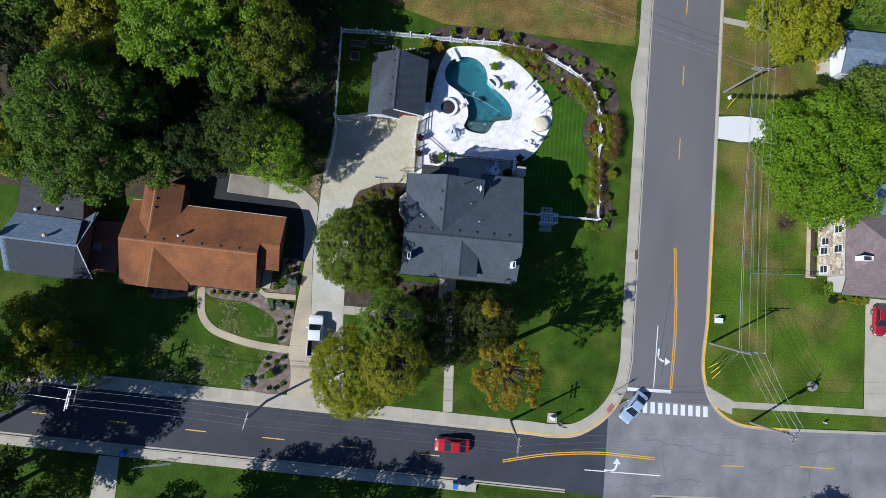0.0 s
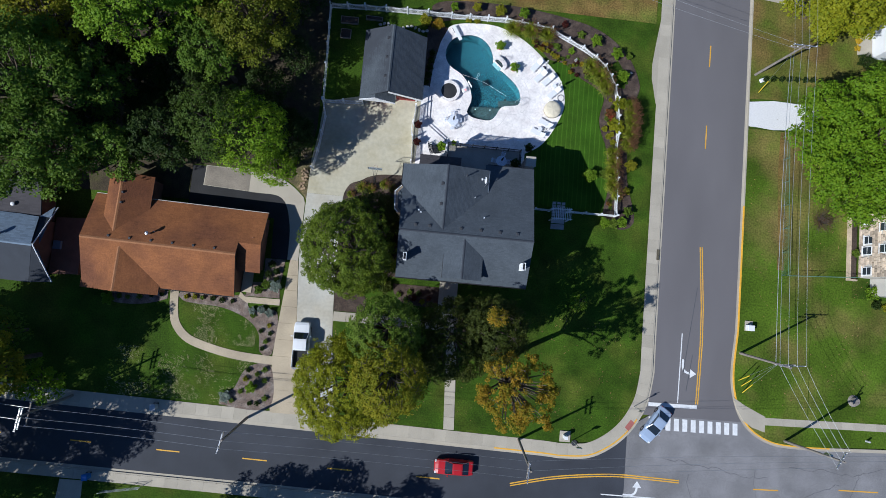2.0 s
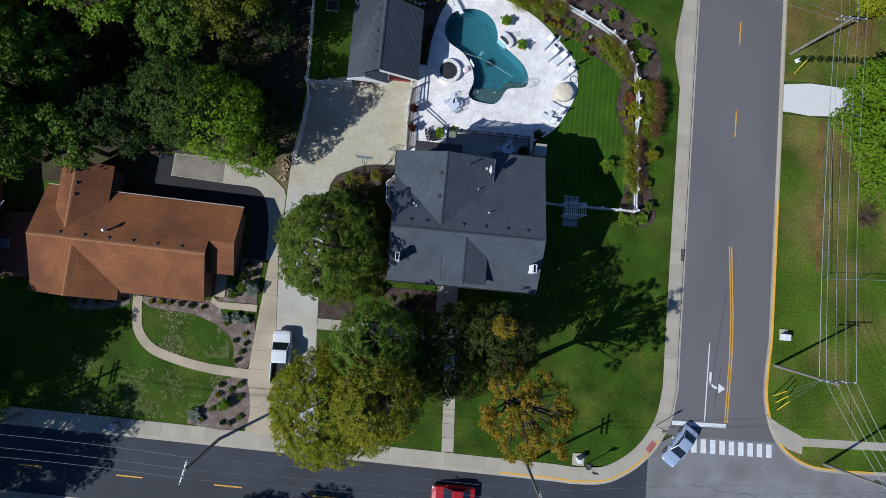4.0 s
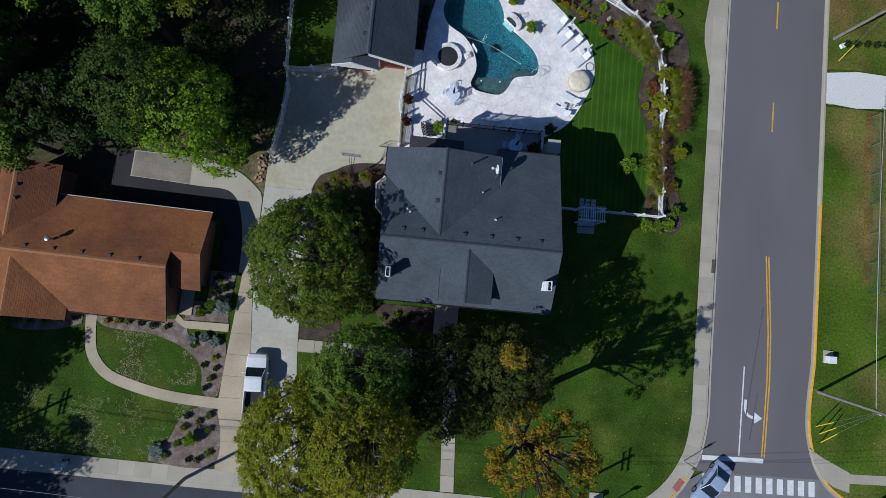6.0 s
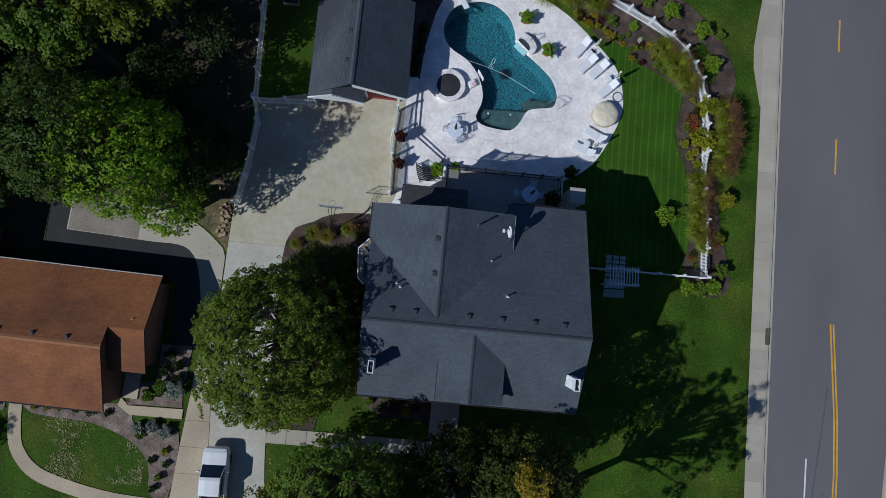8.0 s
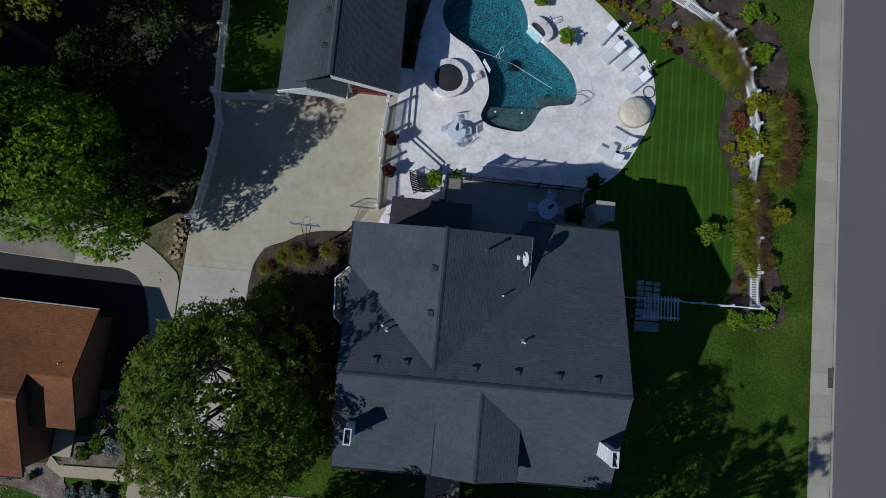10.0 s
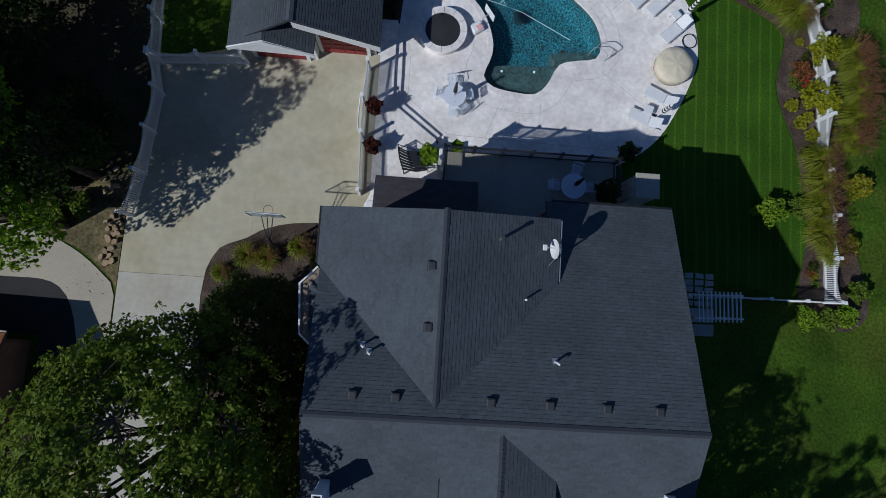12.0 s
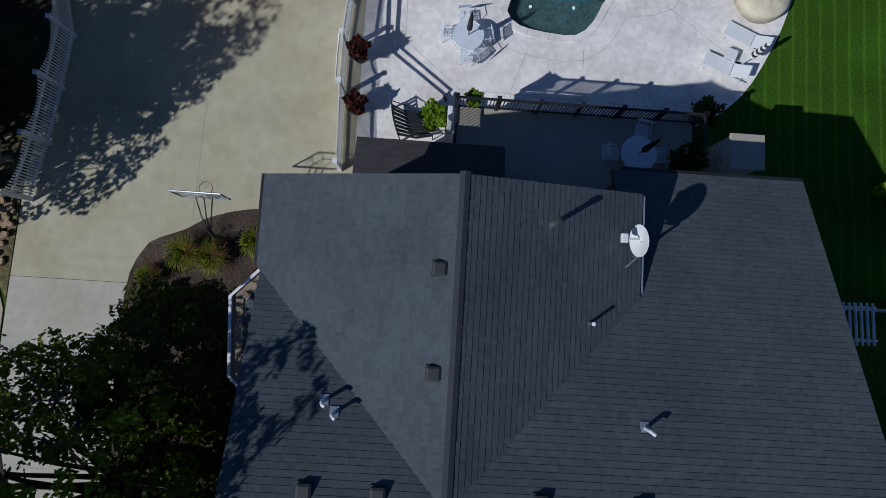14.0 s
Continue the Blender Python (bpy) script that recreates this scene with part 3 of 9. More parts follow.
# lawns of another kind
for pts in ([(38.77, 18.3), (38.77, -9.5), (40.2, -9.5), (40.2, 18.3)],):
    paving("verge", slab(pts, -0.3, -0.012), EASTGRASS, "mown grass verge behind the kerb", "lawn")
paving("lawn_corner", slab([(38.75, -6)] + [(p[0] + 0.14, p[1] + 0.1) for p in corner_e if p[1] < -8] + [(56.0, -21.1), (70.0, -20.6), (70.0, -17.9), (48.0, -17.9), (48.0, -8)], -0.3, -0.006), EASTGRASS, "mown lawn at the street corner", "lawn")
paving("lawn_dry", slab([(-2, 31.2), (25.8, 31.0), (25.8, 60), (-30, 60), (-20, 36)], -0.2, 0.02), DRYGRASS, "sun-dried yellowish lawn", "lawn")
NEGRASS = mat("half_dry_grass", (0.080, 0.118, 0.012), 0.95, 0.42, 0.25, 4.5, 0.8, second=(0.170, 0.118, 0.038), spots=0.49, depth=0.05, spec=0.15)
paving("lawn_north_east", slab([(38.77, 22.3), (42, 22.45), (45.5, 22.35), (48.0, 22.55), (54.6, 24.0), (54.6, 60), (38.77, 60)], -0.3, 0.006), NEGRASS, "green lawn with broad sun-dried patches", "lawn")
paving("lawn_east", slab([(40.1, 18.3), (40.1, -8.0), (48.1, -8.0), (48.1, -18.0), (61.3, -17.8), (61.3, -2.5), (53.3, -2.5), (53.3, 18.3)], -0.3, -0.004), EASTGRASS, "patchy green and straw-coloured lawn", "lawn")


strip = curve_pts([(43.35, 18.2), (43.2, 12.0), (43.5, 6.0), (43.55, 0.2)], 0.8)
rng = np.random.default_rng(12)
wide = [0.35 + 0.3 * noise.noise((p[1] * 0.5, 3.0, 0)) for p in strip]
paving("worn_strip", ribbon(bmesh.new(), [(p[0] + w + 0.35, p[1]) for p, w in zip(strip, wide)], [(p[0] - w * 0.6, p[1]) for p, w in zip(strip, wide)], -0.2, 0.004), DRYGRASS, "worn brown strip along the wire fence", "lawn")


def bed(name, pts, label, z=0.03, material=MULCH):
    return paving(name, slab(pts, -0.5, z if callable(z) else (lambda x, y: -0.36 * low(x, y) + z)), material, label, "flower bed")


bed("planting_bed", curve_pts([(-3.2, 28.2), (-0.9, 28.6), (1.6, 29.0), (5.5, 29.0), (9.4, 27.4), (12.1, 24.8), (13.0, 24.58), (14.2, 24.47), (15.5, 23.47), (16.4, 22.67), (17.8, 21.87), (18.95, 21.12), (19.6, 20.2), (19.1, 17.6), (19.5, 15.6), (20.3, 13.5), (20.9, 9.0), (20.4, 5.5),
                            (21.0, 3.9), (23.2, 3.4), (24.4, 4.4), (24.2, 6.2), (23.2, 10), (23.0, 15), (23.4, 19.5), (24.1, 22.4), (22.3, 26.2), (19.0, 28.9), (14.9, 30.2), (7.2, 31.2), (-0.9, 31.0), (-3.6, 30.0)], 0.7, True), "dark mulched planting bed along the white fence")
bed("planting_bed", [(-12.42, 3.2)] + curve_pts([(-12.28, 4.6), (-11.68, 5.78), (-10.28, 6.43), (-9.58, 6.88), (-7.9, 7.38), (-4.8, 7.58)], 0.4) + [(-4.8, -5.2), (-6.5, -5.4), (-8.8, -7.0), (-12.2, -7.05), (-12.37, -3)], "dark mulched bed between drive and house")
bed("planting_bed", curve_pts([(-5.1, -6.0), (-4.9, -7.2), (-3.6, -8.3), (-1.2, -8.5), (2.0, -8.3), (2.2, -6.0)], 0.4), "dark mulched bed before the front wall")
bed("planting_bed", [(-12.05, -9.95), (-8.4, -9.95), (-8.2, -8.4), (-8.9, -7.1), (-12.15, -7.1)], "dark mulched bed round the tree")
bed("planting_bed", curve_pts([(-38.5, -10.0), (-32.0, -9.4), (-32.0, -10.3), (-35.0, -11.2), (-38.3, -11.2)], 0.6, True), "grey weathered mulch bed below the front wall", 0.02, MULCH_PALE)
bed("planting_bed", curve_pts([(-30.4, -9.2), (-24.0, -9.2), (-22.6, -9.0), (-22.0, -10.8), (-18.8, -10.8), (-18.9, -15.9), (-20.3, -15.7), (-20.7, -13.5), (-22.3, -11.9), (-25.4, -10.8), (-30.0, -10.4)], 0.6, True), "grey weathered mulch bed curving round the oval lawn", 0.02, MULCH_PALE)
bed("planting_bed", [(-20.9, -4.35), (-18.5, -4.35), (-18.75, -7.15), (-20.9, -7.3)][::-1], "weathered mulch bed below the east wall", 0.024, MULCH_PALE)
bed("planting_bed", [(-22.9, -7.4), (-18.9, -7.2), (-18.7, -9.1), (-22.7, -9.15)][::-1], "weathered mulch bed beside the porch", 0.024, MULCH_PALE)
bed("planting_bed", curve_pts([(-24.4, -22.2), (-18.5, -22.2), (-18.8, -17.2), (-21.2, -17.4), (-22.2, -18.6), (-22.8, -20.2), (-24.2, -21.3)], 0.6, True), "grey weathered mulch rock garden by the street", 0.02, MULCH_PALE)
bed("planting_bed", [(-21.4, 6.3), (-18.75, 5.15), (-17.15, 3.75), (-16.88, 3.3), (-16.8, 9.6), (-18.4, 9.1), (-20.9, 7.0)], "leaf-strewn weathered bed with loose stones", 0.027, mat("leafy_soil", (0.10, 0.085, 0.04), 0.95, 0.5, 1.2, 6.0, 0.9, second=(0.15, 0.12, 0.055), spots=0.5, depth=0.05))

bed("planting_bed", [(19.1 + 2.3 * math.cos(a), 26.2 + 1.5 * math.sin(a)) for a in np.linspace(0, 6.0, 20)], "dark mulched planting bed outside the fence", lambda x, y: 0.045)
# closely mown rear lawn with mower lines
STRIPED = mat("striped_grass", (0.052, 0.124, 0.007), 0.9, 0.26, 0.4, 11.0, 0.8, second=(0.066, 0.138, 0.010), spots=0.55, depth=0.05, spec=0.15)
nt = STRIPED.node_tree
wv, gm, mx = nt.nodes.new("ShaderNodeTexWave"), nt.nodes.new("ShaderNodeNewGeometry"), nt.nodes.new("ShaderNodeMix")
wv.wave_type, wv.bands_direction, wv.wave_profile = "BANDS", "X", "SIN"
wv.inputs["Scale"].default_value, wv.inputs["Distortion"].default_value, wv.inputs["Detail Scale"].default_value = 0.52, 0.6, 0.4
mx.data_type, mx.blend_type = "RGBA", "MULTIPLY"
rp_ = nt.nodes.new("ShaderNodeValToRGB")
rp_.color_ramp.elements[0].position, rp_.color_ramp.elements[0].color = 0.0, (1, 1, 1, 1)
rp_.color_ramp.elements[1].position, rp_.color_ramp.elements[1].color = 0.17, (0.64, 0.68, 0.62, 1)
base_in = nt.nodes["Principled BSDF"].inputs["Base Color"]
old = base_in.links[0].from_socket
nt.links.new(gm.outputs["Position"], wv.inputs["Vector"])
nt.links.new(wv.outputs["Fac"], rp_.inputs["Fac"])
mx.inputs[0].default_value = 1.0
nt.links.new(old, mx.inputs[6])
nt.links.new(rp_.outputs["Color"], mx.inputs[7])
nt.links.new(mx.outputs[2], base_in)
lawn = curve_pts([(12.5, 24.15), (13.2, 24.5), (14.2, 24.35), (15.5, 23.35), (16.4, 22.55), (17.8, 21.75), (18.95, 21.0), (19.5, 20.1), (19.0, 17.6), (19.4, 15.6), (20.2, 13.5), (20.8, 9.0), (20.3, 5.6)], 0.5)
lawn += [(15.8, 5.4), (10.4, 5.4), (10.4, 11.9)] + [p for p in POOL_DECK[::-1] if p[0] > 9.95 and p[1] < 24.3 and p[1] > 11.9]
bm = bmesh.new()
for tri in tessellate_polygon([[Vector((x, y, 0)) for x, y in lawn]]):
    bm.faces.new([bm.verts.new((*lawn[i], 0.0)) for i in tri])
bmesh.ops.remove_doubles(bm, verts=bm.verts[:], dist=0.001)
bmesh.ops.subdivide_edges(bm, edges=bm.edges[:], cuts=3, use_grid_fill=True)
bmesh.ops.triangulate(bm, faces=bm.faces[:])
bmesh.ops.subdivide_edges(bm, edges=bm.edges[:], cuts=1, use_grid_fill=True)
for v in bm.verts:
    v.co.z = -0.36 * low(v.co.x, v.co.y) + 0.012
paving("lawn_rear", bm, STRIPED, "dense green rear lawn with mower lines", "lawn")
bed("planting_bed", [(-3.85, 19.4), (-2.95, 19.4), (-2.75, 22.4), (-2.1, 25.5), (-1.3, 27.4), (-3.0, 28.2), (-3.9, 28.0)], "dark mulched strip beside the garage", 0.03)

# ---- roofs ----
def spans(poly, v):
    """The least and greatest u at which a level line crosses an outline."""
    us, n = [], len(poly)
    for i in range(n):
        (u0, v0), (u1, v1) = poly[i], poly[(i + 1) % n]
        if (v0 - v) * (v1 - v) <= 0 and abs(v1 - v0) > 1e-9:
            us.append(u0 + (u1 - u0) * (v - v0) / (v1 - v0))
    return (min(us), max(us)) if us else None


def shingled(parent, corners, along, material, name="roof_plane", course=0.15, tab=0.34, thick=0.16, near=None, under=SHINGLE_DARK):
    """A roof plane: a solid deck with overlapping courses of shingle tabs. Corners in order, along: the level direction.
    near: a box x0, x1, y0, y1 within which tabs are pieces of their own."""
    c = [Vector(p) for p in corners]
    u = Vector(along).normalized()
    n = Vector((0, 0, 0))
    for i in range(len(c)):
        n += c[i].cross(c[(i + 1) % len(c)])
    n.normalize()
    if n.z < 0:
        n = -n
    v = n.cross(u).normalized()
    if v.z < 0:
        v, u = -v, -u
    o = c[0]
    poly = [((p - o).dot(u), (p - o).dot(v)) for p in c]
    bm = bmesh.new()
    top = [bm.verts.new(p) for p in c]
    bot = [bm.verts.new(p - Vector((0, 0, thick))) for p in c]
    bm.faces.new(top)
    bm.faces.new(bot[::-1])
    for i in range(len(c)):
        j = (i + 1) % len(c)
        bm.faces.new((top[i], bot[i], bot[j], top[j]))
    plane = part(name, bm, under, parent)
    vs, fs, made = [], [], 0
    lo, hi = min(p[1] for p in poly), max(p[1] for p in poly)
    k = 0
    while lo + k * course < hi - 0.02:
        v0 = lo + k * course
        v1 = min(v0 + course + 0.03, hi)
        a, b = spans(poly, v0 + 0.002), spans(poly, v1 - 0.002)
        k += 1
        if not a or not b:
            continue
        cuts = [0.0]
        width = max(a[1], b[1]) - min(a[0], b[0])
        x = random.uniform(0.1, tab)
        while x < width - 0.08:
            cuts.append(x / width)
            x += tab * random.uniform(0.75, 1.3)
        cuts.append(1.0)
        base = min(a[0], b[0])
        for s, e in zip(cuts, cuts[1:]):
            s_, e_ = base + s * width + 0.001, base + e * width - 0.001
            q = [(min(max(s_, a[0]), a[1]), v0), (min(max(e_, a[0]), a[1]), v0), (min(max(e_, b[0]), b[1]), v1), (min(max(s_, b[0]), b[1]), v1)]
            if q[1][0] - q[0][0] < 0.01 and q[2][0] - q[3][0] < 0.01:
                continue
            t = random.uniform(0.011, 0.015)
            z = (t, t, 0.004, 0.004)
            pts = [o + u * p[0] + v * p[1] + n * h for p, h in zip(q, z)]
            pts += [o + u * p[0] + v * p[1] + n * 0.001 for p in q[:2]]
            f = [(0, 1, 2, 3), (4, 5, 1, 0), (4, 0, 3), (5, 2, 1)]
            mid = (pts[0] + pts[2]) / 2
            if near and made < 150 and near[0] < mid.x < near[1] and near[2] < mid.y < near[3]:
                part("shingle", mesh_of("shingle", pts, f, material), None, plane)
                made += 1
                continue
            m = len(vs)
            vs += pts
            fs += [tuple(i + m for i in g) for g in f]
    if vs:
        tagged(part("shingles", mesh_of("shingles", vs, fs, material), None, plane), kind="stuff")
    return plane


RIDGE_MESH = {}


def ridge_cap(parent, a, b, material, w=0.17, step=0.28):
    """Overlapping bent shingles along a ridge, each a piece of its own."""
    a, b = Vector(a), Vector(b)
    n = max(1, int((b - a).length / step))
    L = (b - a).length / n
    key = (material.name, round(L, 3))
    if key not in RIDGE_MESH:
        vs = []
        for x, h in ((0, 0.030), (L * 1.08, 0.020)):
            vs += [(x, w, -w * 0.43 + h), (x, 0, h), (x, -w, -w * 0.43 + h)]
        RIDGE_MESH[key] = mesh_of("ridge_shingle", vs, [(0, 1, 4, 3), (1, 2, 5, 4), (0, 2, 1)], material)
    turn = (b - a).to_track_quat("X", "Z").to_matrix().to_4x4()
    for k in range(n):
        part("ridge_shingle", RIDGE_MESH[key], None, parent, "", Matrix.Translation(a.lerp(b, k / n) + Vector((0, 0, random.uniform(-0.005, 0.005)))) @ turn)


def gutter(parent, a, b, material=WHITE, r=0.07):
    a, b = Vector(a), Vector(b)
    return part("gutter", tubes(([a - Vector((0, 0, 0.06)), b - Vector((0, 0, 0.06))], r), sides=6), material, parent)


def roof_vent(parent, x, y, z, rz=0, s=0.155):
    bm = boxes((-s, -s, -0.1, s, s, 0.07), bevel=0.03)
    for vv in bm.verts:
        if vv.co.z > 0.04:
            vv.co.x *= 0.85
            vv.co.y *= 0.85
    box(bm, -s * 1.12, -s * 1.12, -0.14, s * 1.12, s * 1.12, -0.06)
    return part("roof_vent", bm, VENTDARK, parent, "dark square roof vent", pose(x, y, z, 0, 0, rz))


def pipe_vent(parent, x, y, z, h=0.32, r=0.042, elbow=True, flash=True):
    ob = part("vent_pipe", tubes(([(0, 0, -0.1), (0, 0, h)] + ([(0.03, -0.03, h + 0.06), (0.08, -0.06, h + 0.07)] if elbow else []), r), sides=12), WHITE if elbow else STEEL, parent, "white roof vent pipe", pose(x, y, z))
    if flash:
        part("flashing", boxes((-0.1, -0.1, -0.03, 0.1, 0.13, 0.03)), FLASH, ob, "", Matrix.Rotation(radians(-23 if y > 0 else 23), 4, "X"))
    return ob


VENTDARK = mat("vent_plastic", (0.034, 0.036, 0.042), 0.7, 0.1, 2.0, 20.0, 0.05)
FLASH = mat("lead_flashing", (0.32, 0.36, 0.42), 0.5, 0.1, 2.0, 20.0, 0.05, metal=0.4)

# ---- the main house ----
RZ, PITCH = 10.6, 0.43
main = thing("house", "large grey-shingled two-storey house with crossing gables", "house", 2.5, 0, 0)


def hp(x, y, z):
    return (x - 2.5, y, z)


def nz(y):
    return RZ - PITCH * (y + 0.4)


def sz(y):
    return RZ + PITCH * (y + 0.4)


def gable_block(bm, x0, x1, ys, zs, z0, axis="x"):
    """A wall block whose outline across the ridge is ys, zs; axis: the way the ridge runs."""
    prof = [(ys[0], z0)] + list(zip(ys, zs)) + [(ys[-1], z0)]
    rows = [[bm.verts.new((x, p, z) if axis == "x" else (p, x, z)) for p, z in prof] for x in (x0, x1)]
    n = len(prof)
    for i in range(n):
        bm.faces.new((rows[0][i], rows[0][(i + 1) % n], rows[1][(i + 1) % n], rows[1][i]))
    bm.faces.new(rows[0])
    bm.faces.new(rows[1][::-1])
    return bm


bm = gable_block(bmesh.new(), -6.8, 1.84, [-4.9, -0.4, 6.7], [sz(-4.9) - 0.25, RZ - 0.25, nz(6.7) - 0.25], -0.6)
gable_block(bm, 1.85, 6.95, [-4.9, -0.4, 7.8], [sz(-4.9) - 0.25, RZ - 0.25, nz(7.8) - 0.25], -0.6)
part("wall", bm, BRICK, main, "brown brick walls")
bm = gable_block(bmesh.new(), 0.5, 6.75, [-6.85, -2.5, 1.85], [10.43 - PITCH * 4.35 - 0.25, 10.18, 10.43 - PITCH * 4.35 - 0.25], -0.6, "y")
part("wing_wall", bm, BRICK, main, "brown brick rear wing")
NEAR = (-1.6, 4.0, 1.6, 4.6)
shingled(main, [hp(4.35, 8.25, nz(8.25)), hp(9.86, 8.25, nz(8.25)), hp(9.74, -0.4, RZ), hp(-0.3, -0.4, RZ), hp(-0.02, 0.0, 10.428), hp(4.35, 4.35, nz(4.35))], (1, 0, 0), SHINGLE, near=NEAR)
shingled(main, [hp(-4.75, 4.75, nz(4.75)), hp(0.02, 0, 10.428), hp(0.3, -0.4, RZ), hp(-4.62, -0.4, RZ)], (1, 0, 0), SHINGLE, near=(-6.5, -3.2, 0, 4))
shingled(main, [hp(-4.86, 7.15, 10.43 - PITCH * 4.86), hp(-4.86, 4.86, 10.43 - PITCH * 4.86), hp(0, 0, 10.43), hp(0, 7.0, 10.43)], (0, 1, 0), SHINGLE)
shingled(main, [hp(4.62, 7.25, 10.43 - PITCH * 4.62), hp(4.62, 4.62, 10.43 - PITCH * 4.62), hp(0, 0, 10.43), hp(0, 7.0, 10.43)], (0, 1, 0), SHINGLE)
shingled(main, [hp(-4.6, -5.35, sz(-5.35)), hp(9.66, -5.35, sz(-5.35)), hp(9.74, -0.4, RZ), hp(-4.62, -0.4, RZ)], (1, 0, 0), SHINGLE)
# front gable riding on the south slope
FZ = 10.42
for xe in (0.36, 4.55):
    ze = FZ - 0.34 * abs(xe - 2.43)
    ye = -0.4 - (RZ - ze) / PITCH
    shingled(main, [hp(xe, -5.05, ze), hp(xe, ye, ze), hp(2.43, -0.8, FZ), hp(2.43, -5.05, FZ)], (0, 1, 0), SHINGLE)
    gutter(main, hp(xe, -5.05, ze - 0.02), hp(xe, ye - 0.1, ze - 0.02), BLACKMETAL, 0.05)
part("dormer_wall", slab([(-2.0, -4.8), (1.9, -4.8), (1.9, -2.9), (-0.07, -1.0), (-2.0, -2.9)], 8.3, lambda x, y: FZ - 0.25 - 0.34 * abs(x + 0.07)), SIDING, main, "pale siding under the front gable")
for a, b in (((-4.62, -0.4, RZ), (9.74, -0.4, RZ)), ((0, 0, 10.43), (0, 7.05, 10.43)), ((2.43, -0.8, FZ), (2.43, -5.05, FZ))):
    ridge_cap(main, hp(*a), hp(*b), SHINGLE_DARK, 0.11, 0.155)
gutter(main, hp(4.6, 8.3, nz(8.25)), hp(9.86, 8.3, nz(8.25)), BLACKMETAL)
gutter(main, hp(-4.9, 7.15, 8.34), hp(-4.9, 4.9, 8.34), BLACKMETAL, 0.06)
gutter(main, hp(4.68, 7.2, 8.44), hp(4.68, 4.75, 8.44), FLASH, 0.045)
gutter(main, hp(-4.6, -5.4, sz(-5.35)), hp(9.66, -5.4, sz(-5.35)), BLACKMETAL)
for x in (-2.9, -1.4, 1.95, 4.05, 6.1, 8.0):
    roof_vent(main, x - 2.5, 0.27, nz(0.27) + 0.03)
for y in (4.95, 2.75):
    roof_vent(main, -0.42 - 2.5, y, 10.3, 0)
pipe_vent(main, 4.33 - 2.5, 1.75, nz(1.75))
pipe_vent(main, -2.75 - 2.5, 1.95, nz(1.95))
pipe_vent(main, -2.5 - 2.5, 1.72, nz(1.72), 0.3, 0.04)
part("cap", lathe(bmesh.new(), [(0.045, 0.33), (0.05, 0.36), (0.03, 0.37)], sides=12), WHITE, pipe_vent(main, 3.2 - 2.5, 3.95, 10.43 - PITCH * 3.2, 0.35, 0.04, False, False))
ob = pipe_vent(main, 2.1 - 2.5, 6.15, 10.43 - PITCH * 2.1, 0.62, 0.06, False, False)
part("cap", lathe(bmesh.new(), [(0.065, 0.60), (0.085, 0.61), (0.085, 0.68), (0.05, 0.69)], sides=14), VENTDARK, ob)


def chimney(parent, x, y, z0, z1, w, d, label):
    """A boxed stack of lapped boards, a rim round its sunk top, and a flue inside it."""
    ob = part("chimney", boxes((-w / 2, -d / 2, z0, w / 2, d / 2, z1 - 0.3)), WHITE, parent, label, pose(x, y, 0))
    for k in range(int((z1 - 0.32 - z0) / 0.2)):
        zb = z0 + 0.2 * k
        part("board", boxes((-w / 2 - 0.012, -d / 2 - 0.012, zb, w / 2 + 0.012, d / 2 + 0.012, zb + 0.03)), WHITE, ob)
    t = 0.016
    part("rim", ring(bmesh.new(), [(-w / 2 - t, -d / 2 - t), (w / 2 + t, -d / 2 - t), (w / 2 + t, d / 2 + t), (-w / 2 - t, d / 2 + t)], [(-w / 2 + 0.03, -d / 2 + 0.03), (w / 2 - 0.03, -d / 2 + 0.03), (w / 2 - 0.03, d / 2 - 0.03), (-w / 2 + 0.03, d / 2 - 0.03)], z1 - 0.3, z1), WHITE, ob)
    part("chimney_pan", boxes((-w / 2 + 0.032, -d / 2 + 0.032, z1 - 0.298, w / 2 - 0.032, d / 2 - 0.032, z1 - 0.26)), VENTDARK, ob, "dark sunk chimney top")
    part("flue", lathe(bmesh.new(), [(0.09, z1 - 0.26), (0.10, z1 - 0.25), (0.10, z1 - 0.12), (0.07, z1 - 0.11)], sides=16), VENTDARK, ob)
    return ob



chimney(main, 8.74 - 2.5, -3.16, 7.9, 11.4, 0.32, 0.72, "slim white boarded chimney with an open top")
chimney(main, -3.72 - 2.5, -3.2, 7.9, 11.2, 0.32, 0.72, "slim white boarded chimney with an open top")
# bay window on the west wall
bay_out = [(-4.4, 4.72), (-4.85, 4.72), (-5.5, 4.05), (-5.35, 2.1), (-4.95, 1.75), (-4.4, 1.75)]
bay = part("bay", slab([(x - 2.5, y) for x, y in bay_out], -0.2, 7.86), STONE, main, "stone-faced bay on the west wall")
bay_line = [(x - 2.5, y) for x, y in bay_out[1:5]]
part("bay_gutter", ribbon(bmesh.new(), offset_line(bay_line, -0.10), offset_line(bay_line, -0.02), 7.80, 7.98), WHITE, bay, "white gutter round the bay")
part("bay_ledge", ribbon(bmesh.new(), offset_line(bay_line, -0.015), offset_line(bay_line, 0.26), 7.864, 7.90), STONE, bay, "tan stone ledge along the gutter")
part("bay_roof", slab([(x - 2.5, y) for x, y in [(-4.4, 4.4), (-4.85, 4.4), (-5.2, 3.95), (-5.08, 2.25), (-4.85, 2.0), (-4.4, 2.0)]], 7.865, lambda x, y: 7.905 + 0.3 * max(0, x + 2.5 + 5.2)), SHINGLE, bay, "grey shingle bay roof")
